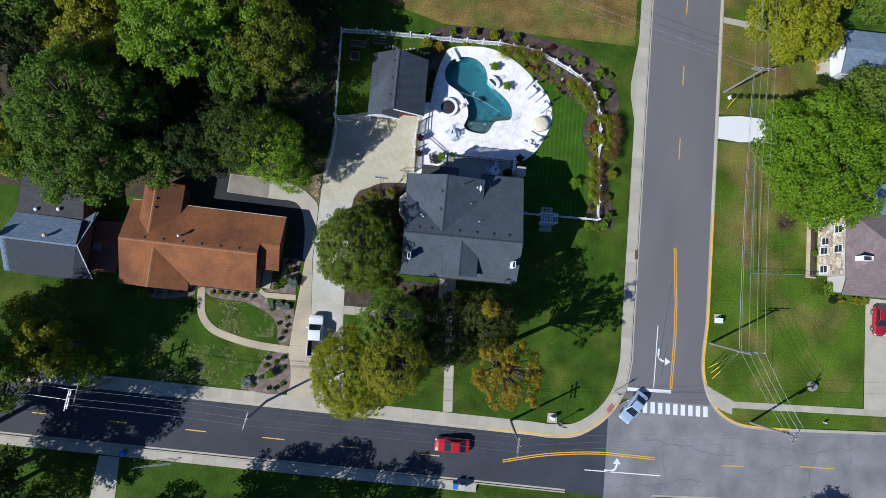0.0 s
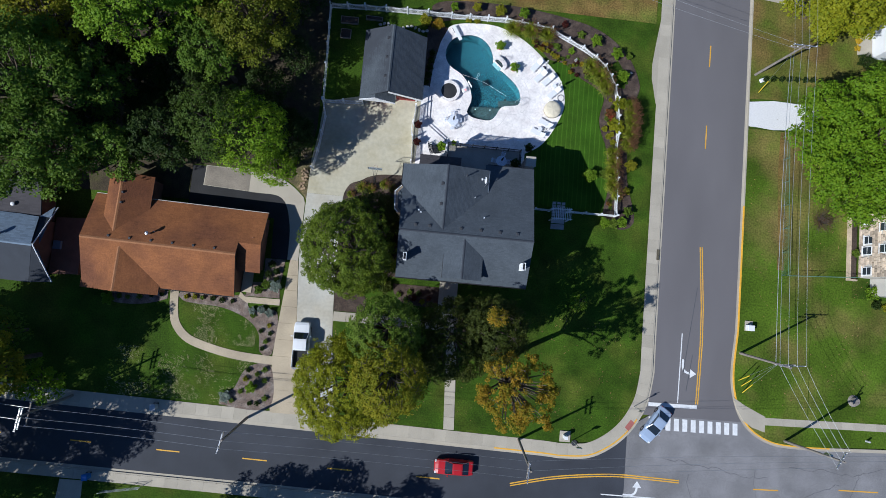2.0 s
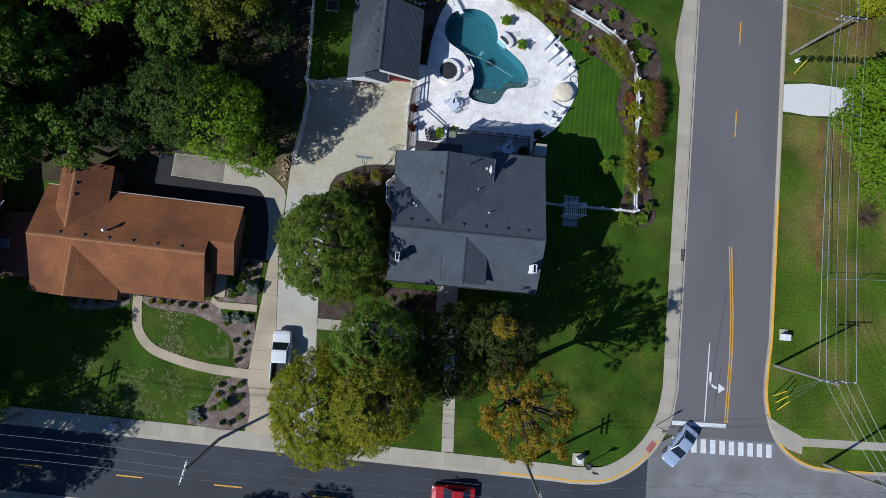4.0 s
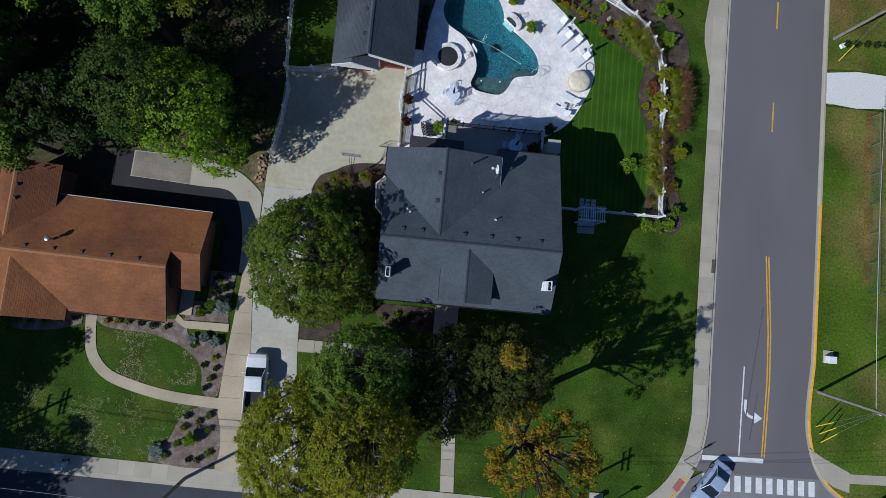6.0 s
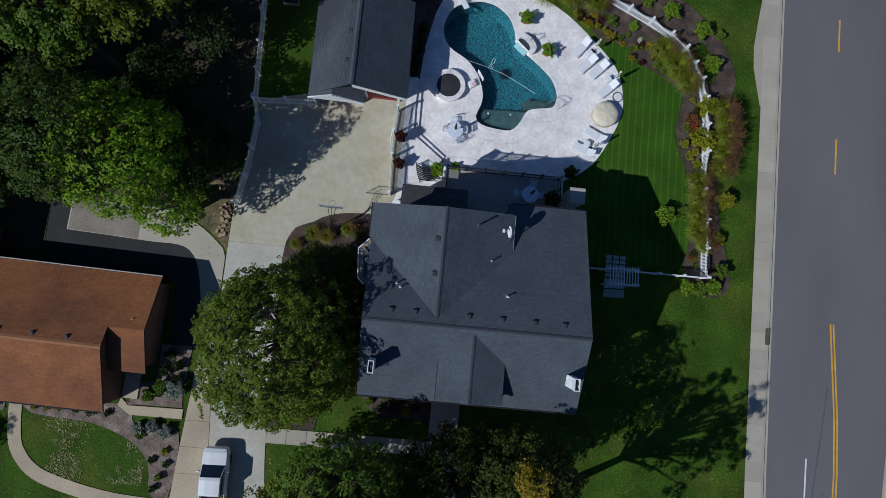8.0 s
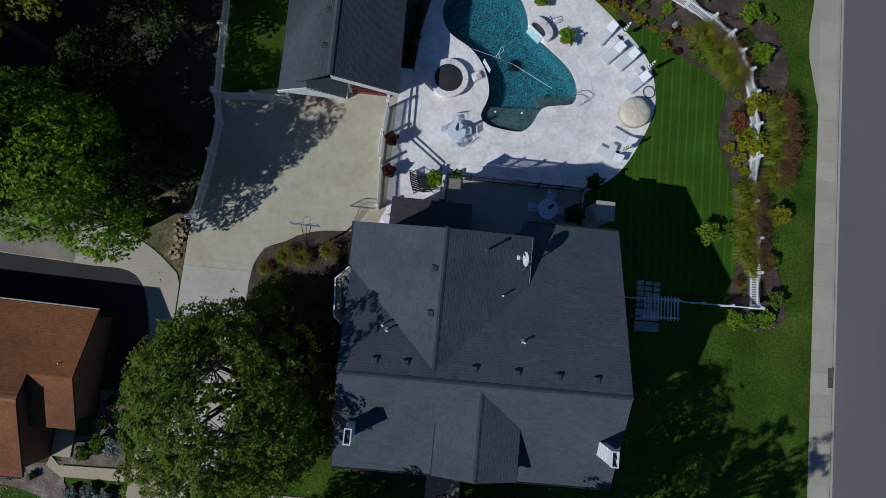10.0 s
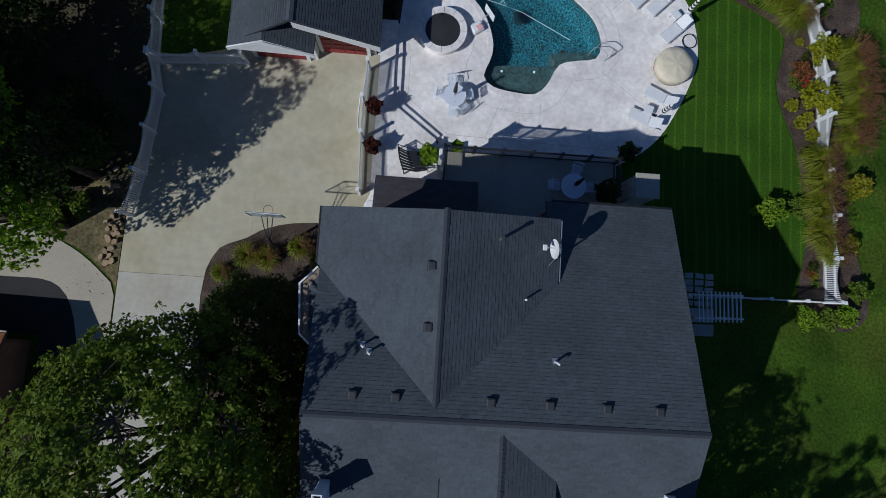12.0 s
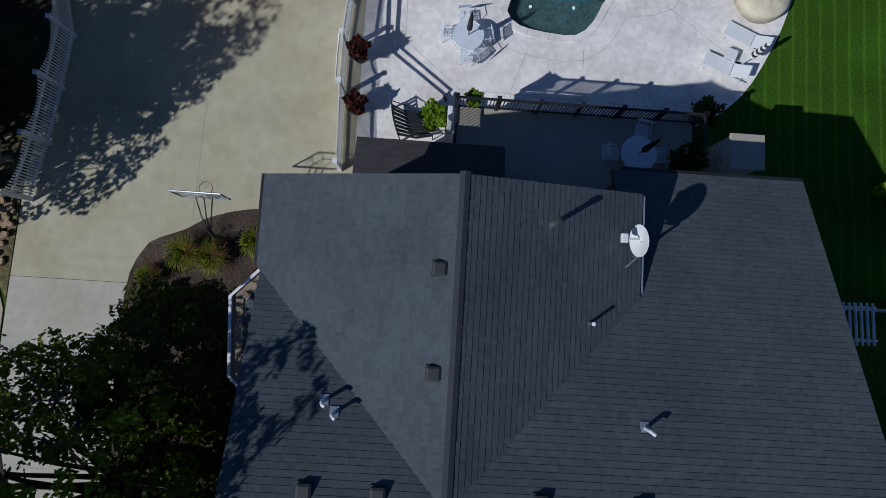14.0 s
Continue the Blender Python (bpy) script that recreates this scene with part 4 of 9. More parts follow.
# low roof over the rear entry
part("entry_wall", boxes((-5.6, 6.5, -0.6, -1.0, 9.1, 4.05)), BRICK, main)
shingled(main, [hp(-3.25, 9.45, 4.2), hp(1.65, 9.45, 4.2), hp(1.65, 6.7, 5.1), hp(-3.25, 6.7, 5.1)], (1, 0, 0), DARKROOF)
# front porch
part("porch_floor", slab([(-1.9, -9.9), (0.35, -9.9), (0.35, -4.9), (-1.9, -4.9)], -0.3, 0.16), CONCRETE, main, "concrete front porch floor")

# raised rear terrace with its railing
TERRACE = mat("grey_terrace_concrete", (0.39, 0.365, 0.31), 0.85, 0.12, 0.6, 9.0, 0.2)
terrace = thing("terrace", "raised concrete terrace behind the house", "terrace", 4.4, 9.6, DECK_Z, kind="structure")
TZ = 2.42 - DECK_Z
part("floor", slab([(-4.4, -2.8), (4.4, -2.8), (4.4, 1.75), (-4.4, 1.75)], TZ - 0.28, TZ), TERRACE, terrace, "grey concrete terrace floor")
part("retaining_wall", slab([(-4.3, -2.8), (4.3, -2.8), (4.3, 1.6), (-4.3, 1.6)], -0.3, TZ - 0.284), STONE, terrace, "tan stone wall under the terrace")
rail = thing("railing", "black metal terrace railing with square posts", "railing", 4.4, 9.6, 2.42)


def rail_run(root, p, q, posts, h=1.0, gap=0.12):
    p, q = Vector((*p, 0)), Vector((*q, 0))
    d = (q - p).normalized()
    L = (q - p).length
    m = Matrix.Translation(p) @ Matrix.Rotation(math.atan2(d.y, d.x), 4, "Z")
    part("top_rail", boxes((0, -0.045, h - 0.06, L, 0.045, h), bevel=0.01), BLACKMETAL, root, "", m)
    part("bottom_rail", boxes((0, -0.03, 0.08, L, 0.03, 0.13)), BLACKMETAL, root, "", m)
    ps = mesh_of("post", [], [], BLACKMETAL)
    b = boxes((-0.06, -0.06, 0, 0.06, 0.06, h + 0.1), (-0.08, -0.08, h + 0.1, 0.08, 0.08, h + 0.14))
    b.to_mesh(ps)
    b.free()
    bl = mesh_of("baluster", [], [], BLACKMETAL)
    b = boxes((-0.016, -0.016, 0.13, 0.016, 0.016, h - 0.06))
    b.to_mesh(bl)
    b.free()
    for k in range(posts + 1):
        part("post", ps, None, root, "", m @ Matrix.Translation((L * k / posts, 0, 0)))
    n = int(L / gap)
    for k in range(1, n):
        part("baluster", bl, None, root, "", m @ Matrix.Translation((L * k / n, 0, 0)))


rail_run(rail, (-4.4, 1.75), (4.4, 1.75), 6)
rail_run(rail, (4.4, 1.75), (4.4, -0.1), 2)
rail_run(rail, (-4.4, 1.75), (-4.4, -0.2), 1)

# outdoor fireplace chimney at the terrace's end
fp = thing("outdoor_chimney", "pale whitewashed brick chimney beside the terrace", "chimney", 10.0, 9.95, DECK_Z)
part("core", boxes((-0.52, -0.55, 0, 0.52, 0.55, 4.2)), GREYSTONE, fp)
bmesh_brick = mesh_of("brick", [], [], GREYSTONE)
WBRICK = mat("whitewashed_brick", (0.52, 0.50, 0.46), 0.85, 0.12, 1.5, 15.0, 0.3, objrand=0.22)
b = boxes((-0.115, -0.012, -0.035, 0.115, 0.02, 0.035), bevel=0.006)
bmesh_brick.materials.clear()
b.to_mesh(bmesh_brick)
b.free()
bmesh_brick.materials.append(WBRICK)
for r in range(36):
    for k in range(4):
        yy = -0.42 + k * 0.245 + (0.12 if r % 2 else 0)
        if yy < 0.5:
            part("brick", bmesh_brick, None, fp, "", pose(-0.53, yy, 1.35 + r * 0.079, 0, 0, 90))
part("chimney_cap", boxes((-0.6, -0.62, 4.2, 0.6, 0.62, 4.3), bevel=0.02), TERRACE, fp, "flat grey stone cap")

# ---- detached garage ----
gar = thing("garage", "detached garage with grey gable roof and red doors", "garage", -7.6, 20.2, 0)


def gp(x, y, z):
    return (x + 7.6, y - 20.2, z)


GR, GP = 5.1, 0.6
part("wall", slab([gp(x, y, 0)[:2] for x, y in [(-10.9, 17.3), (-7.75, 17.3), (-4.1, 17.3), (-4.1, 24.0), (-7.75, 24.0), (-10.9, 24.0)]], -0.4, lambda x, y: GR - 0.2 - GP * abs(x - 7.6 + 7.75)), SIDING, gar, "pale siding walls")
shingled(gar, [gp(-11.25, 15.95, GR - GP * 3.5), gp(-11.3, 24.4, GR - GP * 3.5), gp(-7.75, 24.4, GR), gp(-7.75, 16.3, GR)], (0, 1, 0), SHINGLE)
shingled(gar, [gp(-3.65, 16.55, GR - GP * 4.1), gp(-3.75, 24.4, GR - GP * 4.0), gp(-7.75, 24.4, GR), gp(-7.75, 16.3, GR)], (0, 1, 0), SHINGLE)
ridge_cap(gar, gp(-7.75, 16.3, GR), gp(-7.75, 24.4, GR), SHINGLE)
for y in (18.2, 20.5, 22.9):
    roof_vent(gar, -8.25 + 7.6, y - 20.2, GR - GP * 0.5 + 0.05)
# projecting west bay with a roof of its own
part("bay_wall", slab([gp(x, y, 0)[:2] for x, y in [(-10.9, 16.72), (-9.3, 16.72), (-7.3, 16.72), (-7.3, 17.4), (-9.3, 17.4), (-10.9, 17.4)]], -0.3, lambda x, y: 3.75 - 0.42 * abs(x - 7.6 + 9.3)), WHITE, gar, "white gable wall")
shingled(gar, [gp(-6.95, 15.7, 2.98), gp(-6.95, 16.9, 2.98), gp(-9.3, 16.9, 3.98), gp(-9.3, 15.75, 3.98)], (0, 1, 0), SHINGLE)
shingled(gar, [gp(-11.2, 15.7, 3.15), gp(-11.2, 16.9, 3.15), gp(-9.3, 16.9, 3.98), gp(-9.3, 15.75, 3.98)], (0, 1, 0), SHINGLE)
part("fascia", slab([gp(x, y, 0)[:2] for x, y in [(-11.25, 15.60), (-9.3, 15.65), (-6.9, 15.60), (-6.9, 15.68), (-9.3, 15.73), (-11.25, 15.68)]], lambda x, y: 3.70 - 0.43 * abs(x - 7.6 + 9.3), lambda x, y: 4.0 - 0.43 * abs(x - 7.6 + 9.3)), WHITE, gar, "white gable fascia")
part("fascia", slab([gp(x, y, 0)[:2] for x, y in [(-7.75, 16.36), (-3.7, 16.6), (-3.7, 16.68), (-7.75, 16.44)]], lambda x, y: GR - 0.85 - GP * abs(x - 7.6 + 7.75), lambda x, y: GR - 0.12 - GP * abs(x - 7.6 + 7.75)), WHITE, gar, "white gable fascia")
for x0, x1, y in ((-10.6, -7.9, 16.65), (-7.0, -4.6, 17.2)):
    dr = part("door", boxes((x0 + 7.6, y - 20.2, 0.02, x1 + 7.6, y - 20.2 + 0.09, 2.25)), REDWOOD, gar, "red overhead garage door")
    w = (x1 - x0) / 4
    for i in range(4):
        for j in range(4):
            part("panel", boxes((x0 + 7.6 + i * w + 0.06, y - 20.2 - 0.025, 0.08 + j * 0.54, x0 + 7.6 + (i + 1) * w - 0.06, y - 20.2, 0.08 + j * 0.54 + 0.44), bevel=0.01), REDWOOD, dr)
    part("door_trim", boxes((x0 + 7.6 - 0.2, y - 20.2 - 0.06, 0, x0 + 7.6 - 0.004, y - 20.2 + 0.1, 2.4), (x1 + 7.6 + 0.004, y - 20.2 - 0.06, 0, x1 + 7.6 + 0.2, y - 20.2 + 0.1, 2.4), (x0 + 7.6 - 0.2, y - 20.2 - 0.06, 2.404, x1 + 7.6 + 0.2, y - 20.2 + 0.1, 2.58)), WHITE, gar, "white door frame")
for x, y in ((-10.8, 16.58), (-7.55, 16.58), (-4.35, 17.1)):
    lp = part("wall_lantern", lathe(bmesh.new(), [(0.05, -0.16), (0.1, -0.1), (0.12, 0.12), (0.05, 0.2), (0.02, 0.26)], sides=10), BLACKMETAL, gar, "black wall lantern", pose(x + 7.6, y - 20.2 - 0.1, 2.1))

# ---- brown-roofed house ----
brown = thing("house", "long single-storey house with russet shingle roof", "house", -30.65, -4.2, 0, -1.4)
BZ, BP = 4.5, 0.40


def bz(y):
    return BZ - BP * abs(y)


def annex_z(y):                                          # the east end has a lower ridge, set back to the north
    return min(bz(y), bz(1.4) - BP * (1.4 - y))


part("wall", slab([(-9.6, -4.4), (7.3, -4.4), (7.3, 0), (7.3, 4.75), (-9.6, 4.75), (-9.6, 0)], -0.2, lambda x, y: bz(y) - 0.2), BRICK, brown, "brown brick walls")
part("annex_wall", slab([(7.304, -1.45), (9.6, -1.45), (9.6, 1.4), (9.6, 4.75), (7.304, 4.75), (7.304, 1.4)], -0.2, lambda x, y: annex_z(y) - 0.2), BRICK, brown, "brown brick end wall")
shingled(brown, [(-10.1, 5.3, bz(5.3)), (7.5, 5.3, bz(5.3)), (7.5, 0, BZ), (-10.0, 0, BZ)], (1, 0, 0), BROWNROOF, course=0.17, tab=0.5)
shingled(brown, [(7.5, 5.3, bz(5.3)), (10.0, 5.3, bz(5.3)), (10.05, 1.4, bz(1.4)), (7.5, 1.4, bz(1.4))], (1, 0, 0), BROWNROOF, course=0.17, tab=0.5)
shingled(brown, [(-10.1, -4.9, bz(4.9)), (7.45, -4.9, bz(4.9)), (7.5, 0, BZ), (-10.0, 0, BZ)], (1, 0, 0), BROWNROOF, course=0.17, tab=0.5)
shingled(brown, [(7.35, -1.85, annex_z(-1.85)), (10.05, -1.85, annex_z(-1.85)), (10.05, 1.4, bz(1.4)), (7.35, 1.4, bz(1.4))], (1, 0, 0), BROWNROOF, course=0.17, tab=0.5)
part("porch_floor", boxes((7.4, -4.3, -0.1, 8.6, -1.46, 0.12)), TANDRIVE, brown)
FX, FR = -5.6, 4.25
FP = 0.36
for s in (-4.5, 4.4):
    shingled(brown, [(FX + s, -5.75, FR - FP * abs(s)), (FX + s, -(BZ - FR + FP * abs(s)) / BP, FR - FP * abs(s)), (FX, -(BZ - FR) / BP, FR), (FX, -5.75, FR)], (0, 1, 0), BROWNROOF, course=0.17, tab=0.5)
part("gable_wall", gable_block(bmesh.new(), -5.45, -4.2, [FX - 3.9, FX, FX + 4.0], [FR - 0.25 - FP * 3.9, FR - 0.25, FR - 0.25 - FP * 4.0], -0.2, "y"), BRICK, brown)
RX, RR = -6.6, 4.1
for s in (-1.7, 3.1):
    shingled(brown, [(RX + s, 7.9, RR - BP * abs(s)), (RX + s, (BZ - RR + BP * abs(s)) / BP, RR - BP * abs(s)), (RX, (BZ - RR) / BP, RR), (RX, 7.9, RR)], (0, 1, 0), BROWNROOF, course=0.17, tab=0.5)
part("rear_wall", gable_block(bmesh.new(), 4.0, 7.6, [RX - 1.4, RX, RX + 2.8], [RR - 0.25 - BP * 1.4, RR - 0.25, RR - 0.25 - BP * 2.8], -0.2, "y"), BRICK, brown)
ridge_cap(brown, (-10.0, 0, BZ), (7.5, 0, BZ), CAPROOF)
ridge_cap(brown, (FX, -(BZ - FR) / BP, FR), (FX, -5.75, FR), CAPROOF)
ridge_cap(brown, (RX, (BZ - RR) / BP, RR), (RX, 7.9, RR), CAPROOF)
gutter(brown, (-10.1, 5.37, bz(5.3)), (10.0, 5.37, bz(5.3)), SIDING, 0.05)
gutter(brown, (-3.0, -4.97, bz(4.9)), (7.35, -4.97, bz(4.9)), BLACKMETAL, 0.05)
for k in range(6):
    roof_vent(brown, -6.9 + k * 2.39, 0.42, bz(0.42) + 0.04, s=0.13)
for y in (6.9, 5.6, 4.4):
    roof_vent(brown, RX + 0.3, y, RR - 0.05, s=0.12)
v = pipe_vent(brown, -2.5, 1.2, bz(1.2), 0.7, 0.12, False, False)
part("cap", lathe(bmesh.new(), [(0.2, 0.7), (0.22, 0.74), (0.2, 0.86), (0.05, 0.92)], sides=14), STEEL, v)
pipe_vent(brown, -2.0, 1.5, bz(1.5), 0.35, 0.05, False, False)
pipe_vent(brown, 9.0, 2.1, bz(2.1), 0.14, 0.035, False, False)

# ---- blue-grey house at the west edge ----
blue = thing("house", "low house with blue-grey and charcoal shingle roofs", "house", -50.0, -4.0, 0)


def bp(x, y, z):
    return (x + 50.0, y + 4.0, z)


part("wall", slab([bp(x, y, 0)[:2] for x, y in [(-54.3, -9.0), (-46.6, -9.2), (-46.0, -5.4), (-46.2, -2.4), (-54.3, -2.6), (-54.3, -5.2)]], -0.2, lambda x, y: 4.75 - 0.48 * abs(y + 1.3)), BRICK, blue, "dark brick walls")
part("rear_wall", slab([bp(x, y, 0)[:2] for x, y in [(-54.0, -2.4), (-46.5, -2.3), (-47.0, 3.5), (-54.0, 2.9)]], -0.2, 2.95), BRICK, blue)
for pts, m_ in (([(-54.9, -9.45, 3.0), (-46.4, -9.72, 3.0), (-45.2, -5.45, 5.2), (-54.7, -5.15, 5.2)], BLUEROOF), ([(-54.4, -1.85, 3.4), (-45.95, -2.12, 3.4), (-45.2, -5.45, 5.2), (-54.7, -5.15, 5.2)], BLUEROOF),
               ([(-54.4, -2.05, 3.36), (-45.9, -2.05, 3.34), (-46.8, 3.7, 3.1), (-54.4, 3.2, 3.1)], DARKROOF)):
    shingled(blue, [bp(*p) for p in pts], (1, 0, 0), m_, course=0.17, tab=0.5)
part("patch", slab([bp(-50.9 + 1.25 * math.cos(a), 2.0 + 0.95 * math.sin(a), 0)[:2] for a in np.linspace(0, 5.9, 14)], 3.2, 3.26), SHINGLE_DARK, blue, "dark round patch on the flat roof")
ch = part("chimney", boxes((-0.3, -0.4, 4.0, 0.3, 0.4, 5.9), bevel=0.02), STONE, blue, "pale masonry chimney with two flues", pose(*bp(-55.0, -4.9, 0)))
for dy in (-0.18, 0.18):
    part("flue", lathe(bmesh.new(), [(0.1, 5.88), (0.11, 5.9), (0.11, 6.1), (0.08, 6.11)], 0, dy, 0, 14), VENTDARK, ch)
for p1, p2 in (((-45.95, -2.12, 3.4), (-44.85, -0.8, 2.3)), ((-46.4, -9.7, 3.0), (-44.4, -9.5, 2.2))):
    shingled(blue, [bp(*p1), bp(*p2), bp(-45.15, -5.46, 5.2)], (0, 1, 0), BLUEROOF, course=0.17, tab=0.5)
    part("barge_board", tubes(([bp(p2[0] + 0.05, p2[1], p2[2]), bp(-45.1, -5.46, 5.18)], 0.07), sides=6), WHITE, blue, "white barge board")
part("wing_wall", slab([bp(x, y, 0)[:2] for x, y in [(-46.0, -8.6), (-42.6, -8.4), (-42.4, -1.6), (-46.0, -1.8)]], -0.2, 0.5), BRICK, blue, "dark brick side porch")
part("skylight", boxes((-0.45, -0.5, 0, 0.45, 0.5, 0.35), bevel=0.03), BLUEROOF, blue, "pale blue-grey hatch", pose(*bp(-45.3, -5.1, 0.5)))
ridge_cap(blue, bp(-54.7, -5.15, 5.2), bp(-45.2, -5.45, 5.2), BLUEROOF)
v = pipe_vent(blue, *bp(-49.1, -4.55, 4.75), 0.6, 0.16, False, False)
part("cap", lathe(bmesh.new(), [(0.2, 0.6), (0.26, 0.66), (0.22, 0.8), (0.05, 0.88)], sides=14), STONE, v)
for x, y in ((-50.1, 0.4), (-49.1, -0.98), (-51.9, -1.26)):
    v = pipe_vent(blue, *bp(x, y, 3.2), 0.3, 0.12, False, False)
    part("cap", lathe(bmesh.new(), [(0.2, 0.3), (0.24, 0.34), (0.2, 0.44), (0.05, 0.5)], sides=14), WHITE, v)

# ---- stone house at the east edge ----
east = thing("house", "two-storey house with tan stone west wall and mauve roof", "house", 59.2, 3.0, 0)
part("wall", slab([(-5.0, -2.8), (7, -2.8), (7, 5.4), (-5.0, 5.4)], -0.2, 5.15), SIDING, east)
random.seed(11)
EWIN = [(4.5, 1.5), (1.95, 1.5), (0.6, 1.3), (-2.0, 1.3), (3.4, 3.9), (0.7, 3.9)]
ESTONE = mat("variegated_pale_stone", (0.52, 0.42, 0.32), 0.9, 0.2, 1.5, 9.0, 0.4, objrand=0.42)
zz = 0.0
while zz < 5.0:                                      # coursed rubble facing
    hgt = random.uniform(0.28, 0.5)
    yy = -2.8
    while yy < 5.35:
        w = random.uniform(0.35, 0.8)
        w = min(w, 5.4 - yy)
        win = any(a - 0.1 < yy + w / 2 < b + 0.1 and c - 0.1 < zz + hgt / 2 < d + 0.1 for a, b, c, d in [(y - 0.55, y + 0.55, z - 0.65, z + 0.65) for y, z in EWIN])
        if not win and w > 0.1:
            part("stone", boxes((-0.12 - random.uniform(0, 0.05), yy + 0.015, zz + 0.015, 0.02, yy + w - 0.015, min(zz + hgt, 5.12) - 0.015), bevel=0.02), ESTONE, east, "", pose(-5.0, 0, 0))
        yy += w
    zz += hgt
GLASS = mat("dark_window_glass", (0.03, 0.04, 0.05), 0.05, 0.05, 1.0, 5.0, 0.0, spec=0.8)
for y, z in EWIN:
    wn = part("window", boxes((-5.1, y - 0.55, z - 0.65, -4.98, y + 0.55, z + 0.65)), WHITE, east, "white-framed sash window")
    for dz in (-0.34, 0.32):
        part("pane", boxes((-5.125, y - 0.45, z + dz - 0.28, -5.104, y + 0.45, z + dz + 0.28)), GLASS, wn)
    part("sill", boxes((-5.2, y - 0.65, z - 0.78, -5.0, y + 0.65, z - 0.704)), WHITE, wn)
for pts, ax in (([(-5.2, -3.3, 5.3), (9, -3.3, 5.3), (9, 1.2, 7.6), (-0.6, 1.2, 7.6)], (1, 0, 0)), ([(-5.2, -3.3, 5.3), (-5.2, 5.8, 5.3), (-0.6, 1.2, 7.6)], (0, 1, 0)), ([(-3.9, -5.4, 3.2), (9, -5.4, 3.2), (9, -3.0, 4.0), (-3.9, -3.0, 4.0)], (1, 0, 0))):
    shingled(east, pts, ax, MAUVEROOF, course=0.17, tab=0.5)
gutter(east, (-5.26, -3.3, 5.28), (-5.26, 5.8, 5.28), SIDING, 0.06)
shingled(east, [(-5.2, 5.8, 5.3), (9, 5.8, 5.3), (9, 1.2, 7.6), (-0.6, 1.2, 7.6)], (1, 0, 0), MAUVEROOF, course=0.17, tab=0.5)
part("porch_wall", boxes((-3.5, -5.0, -0.2, 7, -2.85, 3.1)), SIDING, east)
chimney(east, -3.6, -0.7, 4.6, 7.2, 1.3, 0.6, "tan brick chimney")
part("annex", boxes((-3.0, 5.5, -0.2, 3, 9.5, 5.2)), STONE, east, "brown brick annex")
part("annex_roof", boxes((-1.2, 5.3, 5.204, 3.4, 9.8, 5.4)), BLUEROOF, east)
part("annex_trim", boxes((-1.5, 6.0, 0.3, -1.2, 9.0, 5.6)), WHITE, east, "white corner trim")
north_east = thing("house", "low white house with a broad blue-grey roof among trees", "house", 60.0, 32.0, 0)
part("wall", boxes((-4.9, -2.5, -0.2, 9.0, 3.2, 2.7)), WHITE, north_east, "white painted walls")
for y0, y1 in ((-2.9, 0.4), (3.6, 0.4)):
    shingled(north_east, [(-5.2, y0, 2.8), (9.4, y0, 2.8), (9.4, y1, 3.7), (-5.2, y1, 3.7)], (1, 0, 0), BLUEROOF, course=0.17, tab=0.5)
part("porch_slab", boxes((-6.9, -2.2, -0.2, -4.95, 2.6, 0.14)), CONCRETE, north_east, "pale concrete porch slab")
# low terraces of retaining blocks before the stone wall
tw = thing("retaining_terrace", "low tan block terrace with plantings", "retaining wall", 52.6, 4.2, 0)
part("wall", boxes((-0.15, -4.3, -0.1, 0.1, 4.2, 0.5), (-0.15, 4.204, -0.1, 1.0, 4.4, 0.5), (-0.15, -4.5, -0.1, 1.0, -4.304, 0.5)), STONE, tw)
part("soil", boxes((0.104, -4.3, -0.1, 0.9, 4.2, 0.35)), MULCH, tw)

# ---- foliage ----
LEAF_GREEN = leafmat("leaf_green", (0.080, 0.143, 0.013), (0.17, 0.234, 0.026))
LEAF_BRIGHT = leafmat("leaf_bright", (0.12, 0.23, 0.010), (0.21, 0.31, 0.018))
LEAF_LIME = leafmat("leaf_lime", (0.085, 0.185, 0.006), (0.20, 0.30, 0.010))
# dark tone; on the woodland trees it stands in for shade
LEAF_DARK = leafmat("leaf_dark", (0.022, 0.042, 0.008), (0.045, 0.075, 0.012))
LEAF_OLIVE = leafmat("leaf_olive", (0.150, 0.195, 0.006), (0.34, 0.325, 0.012))
LEAF_YELLOW = leafmat("leaf_yellow", (0.15, 0.185, 0.010), (0.33, 0.29, 0.016))
LEAF_ORANGE = leafmat("leaf_orange", (0.14, 0.190, 0.010), (0.44, 0.230, 0.018))
LEAF_SHADE = leafmat("leaf_shade", (0.066, 0.118, 0.009), (0.185, 0.235, 0.018))
# leaf colour lowered to hold the shadow that lies on the front crowns
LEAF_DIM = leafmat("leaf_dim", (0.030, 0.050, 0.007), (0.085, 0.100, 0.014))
LEAF_BROWNING = leafmat("leaf_browning", (0.130, 0.185, 0.007), (0.33, 0.270, 0.015))
LEAF_RED = leafmat("leaf_red", (0.035, 0.014, 0.011), (0.10, 0.022, 0.016))
LEAF_GRASS = leafmat("plume_green", (0.13, 0.185, 0.010), (0.29, 0.30, 0.022))
LEAF_PLUME = leafmat("plume_tan", (0.16, 0.075, 0.040), (0.27, 0.150, 0.07))
LEAF_RUST = leafmat("leaf_rust", (0.13, 0.07, 0.03), (0.27, 0.105, 0.035))
LEAF_GOLD = leafmat("leaf_gold", (0.45, 0.30, 0.02), (0.60, 0.42, 0.03))
LEAF_SILVER = leafmat("leaf_silver", (0.20, 0.25, 0.20), (0.32, 0.36, 0.30))


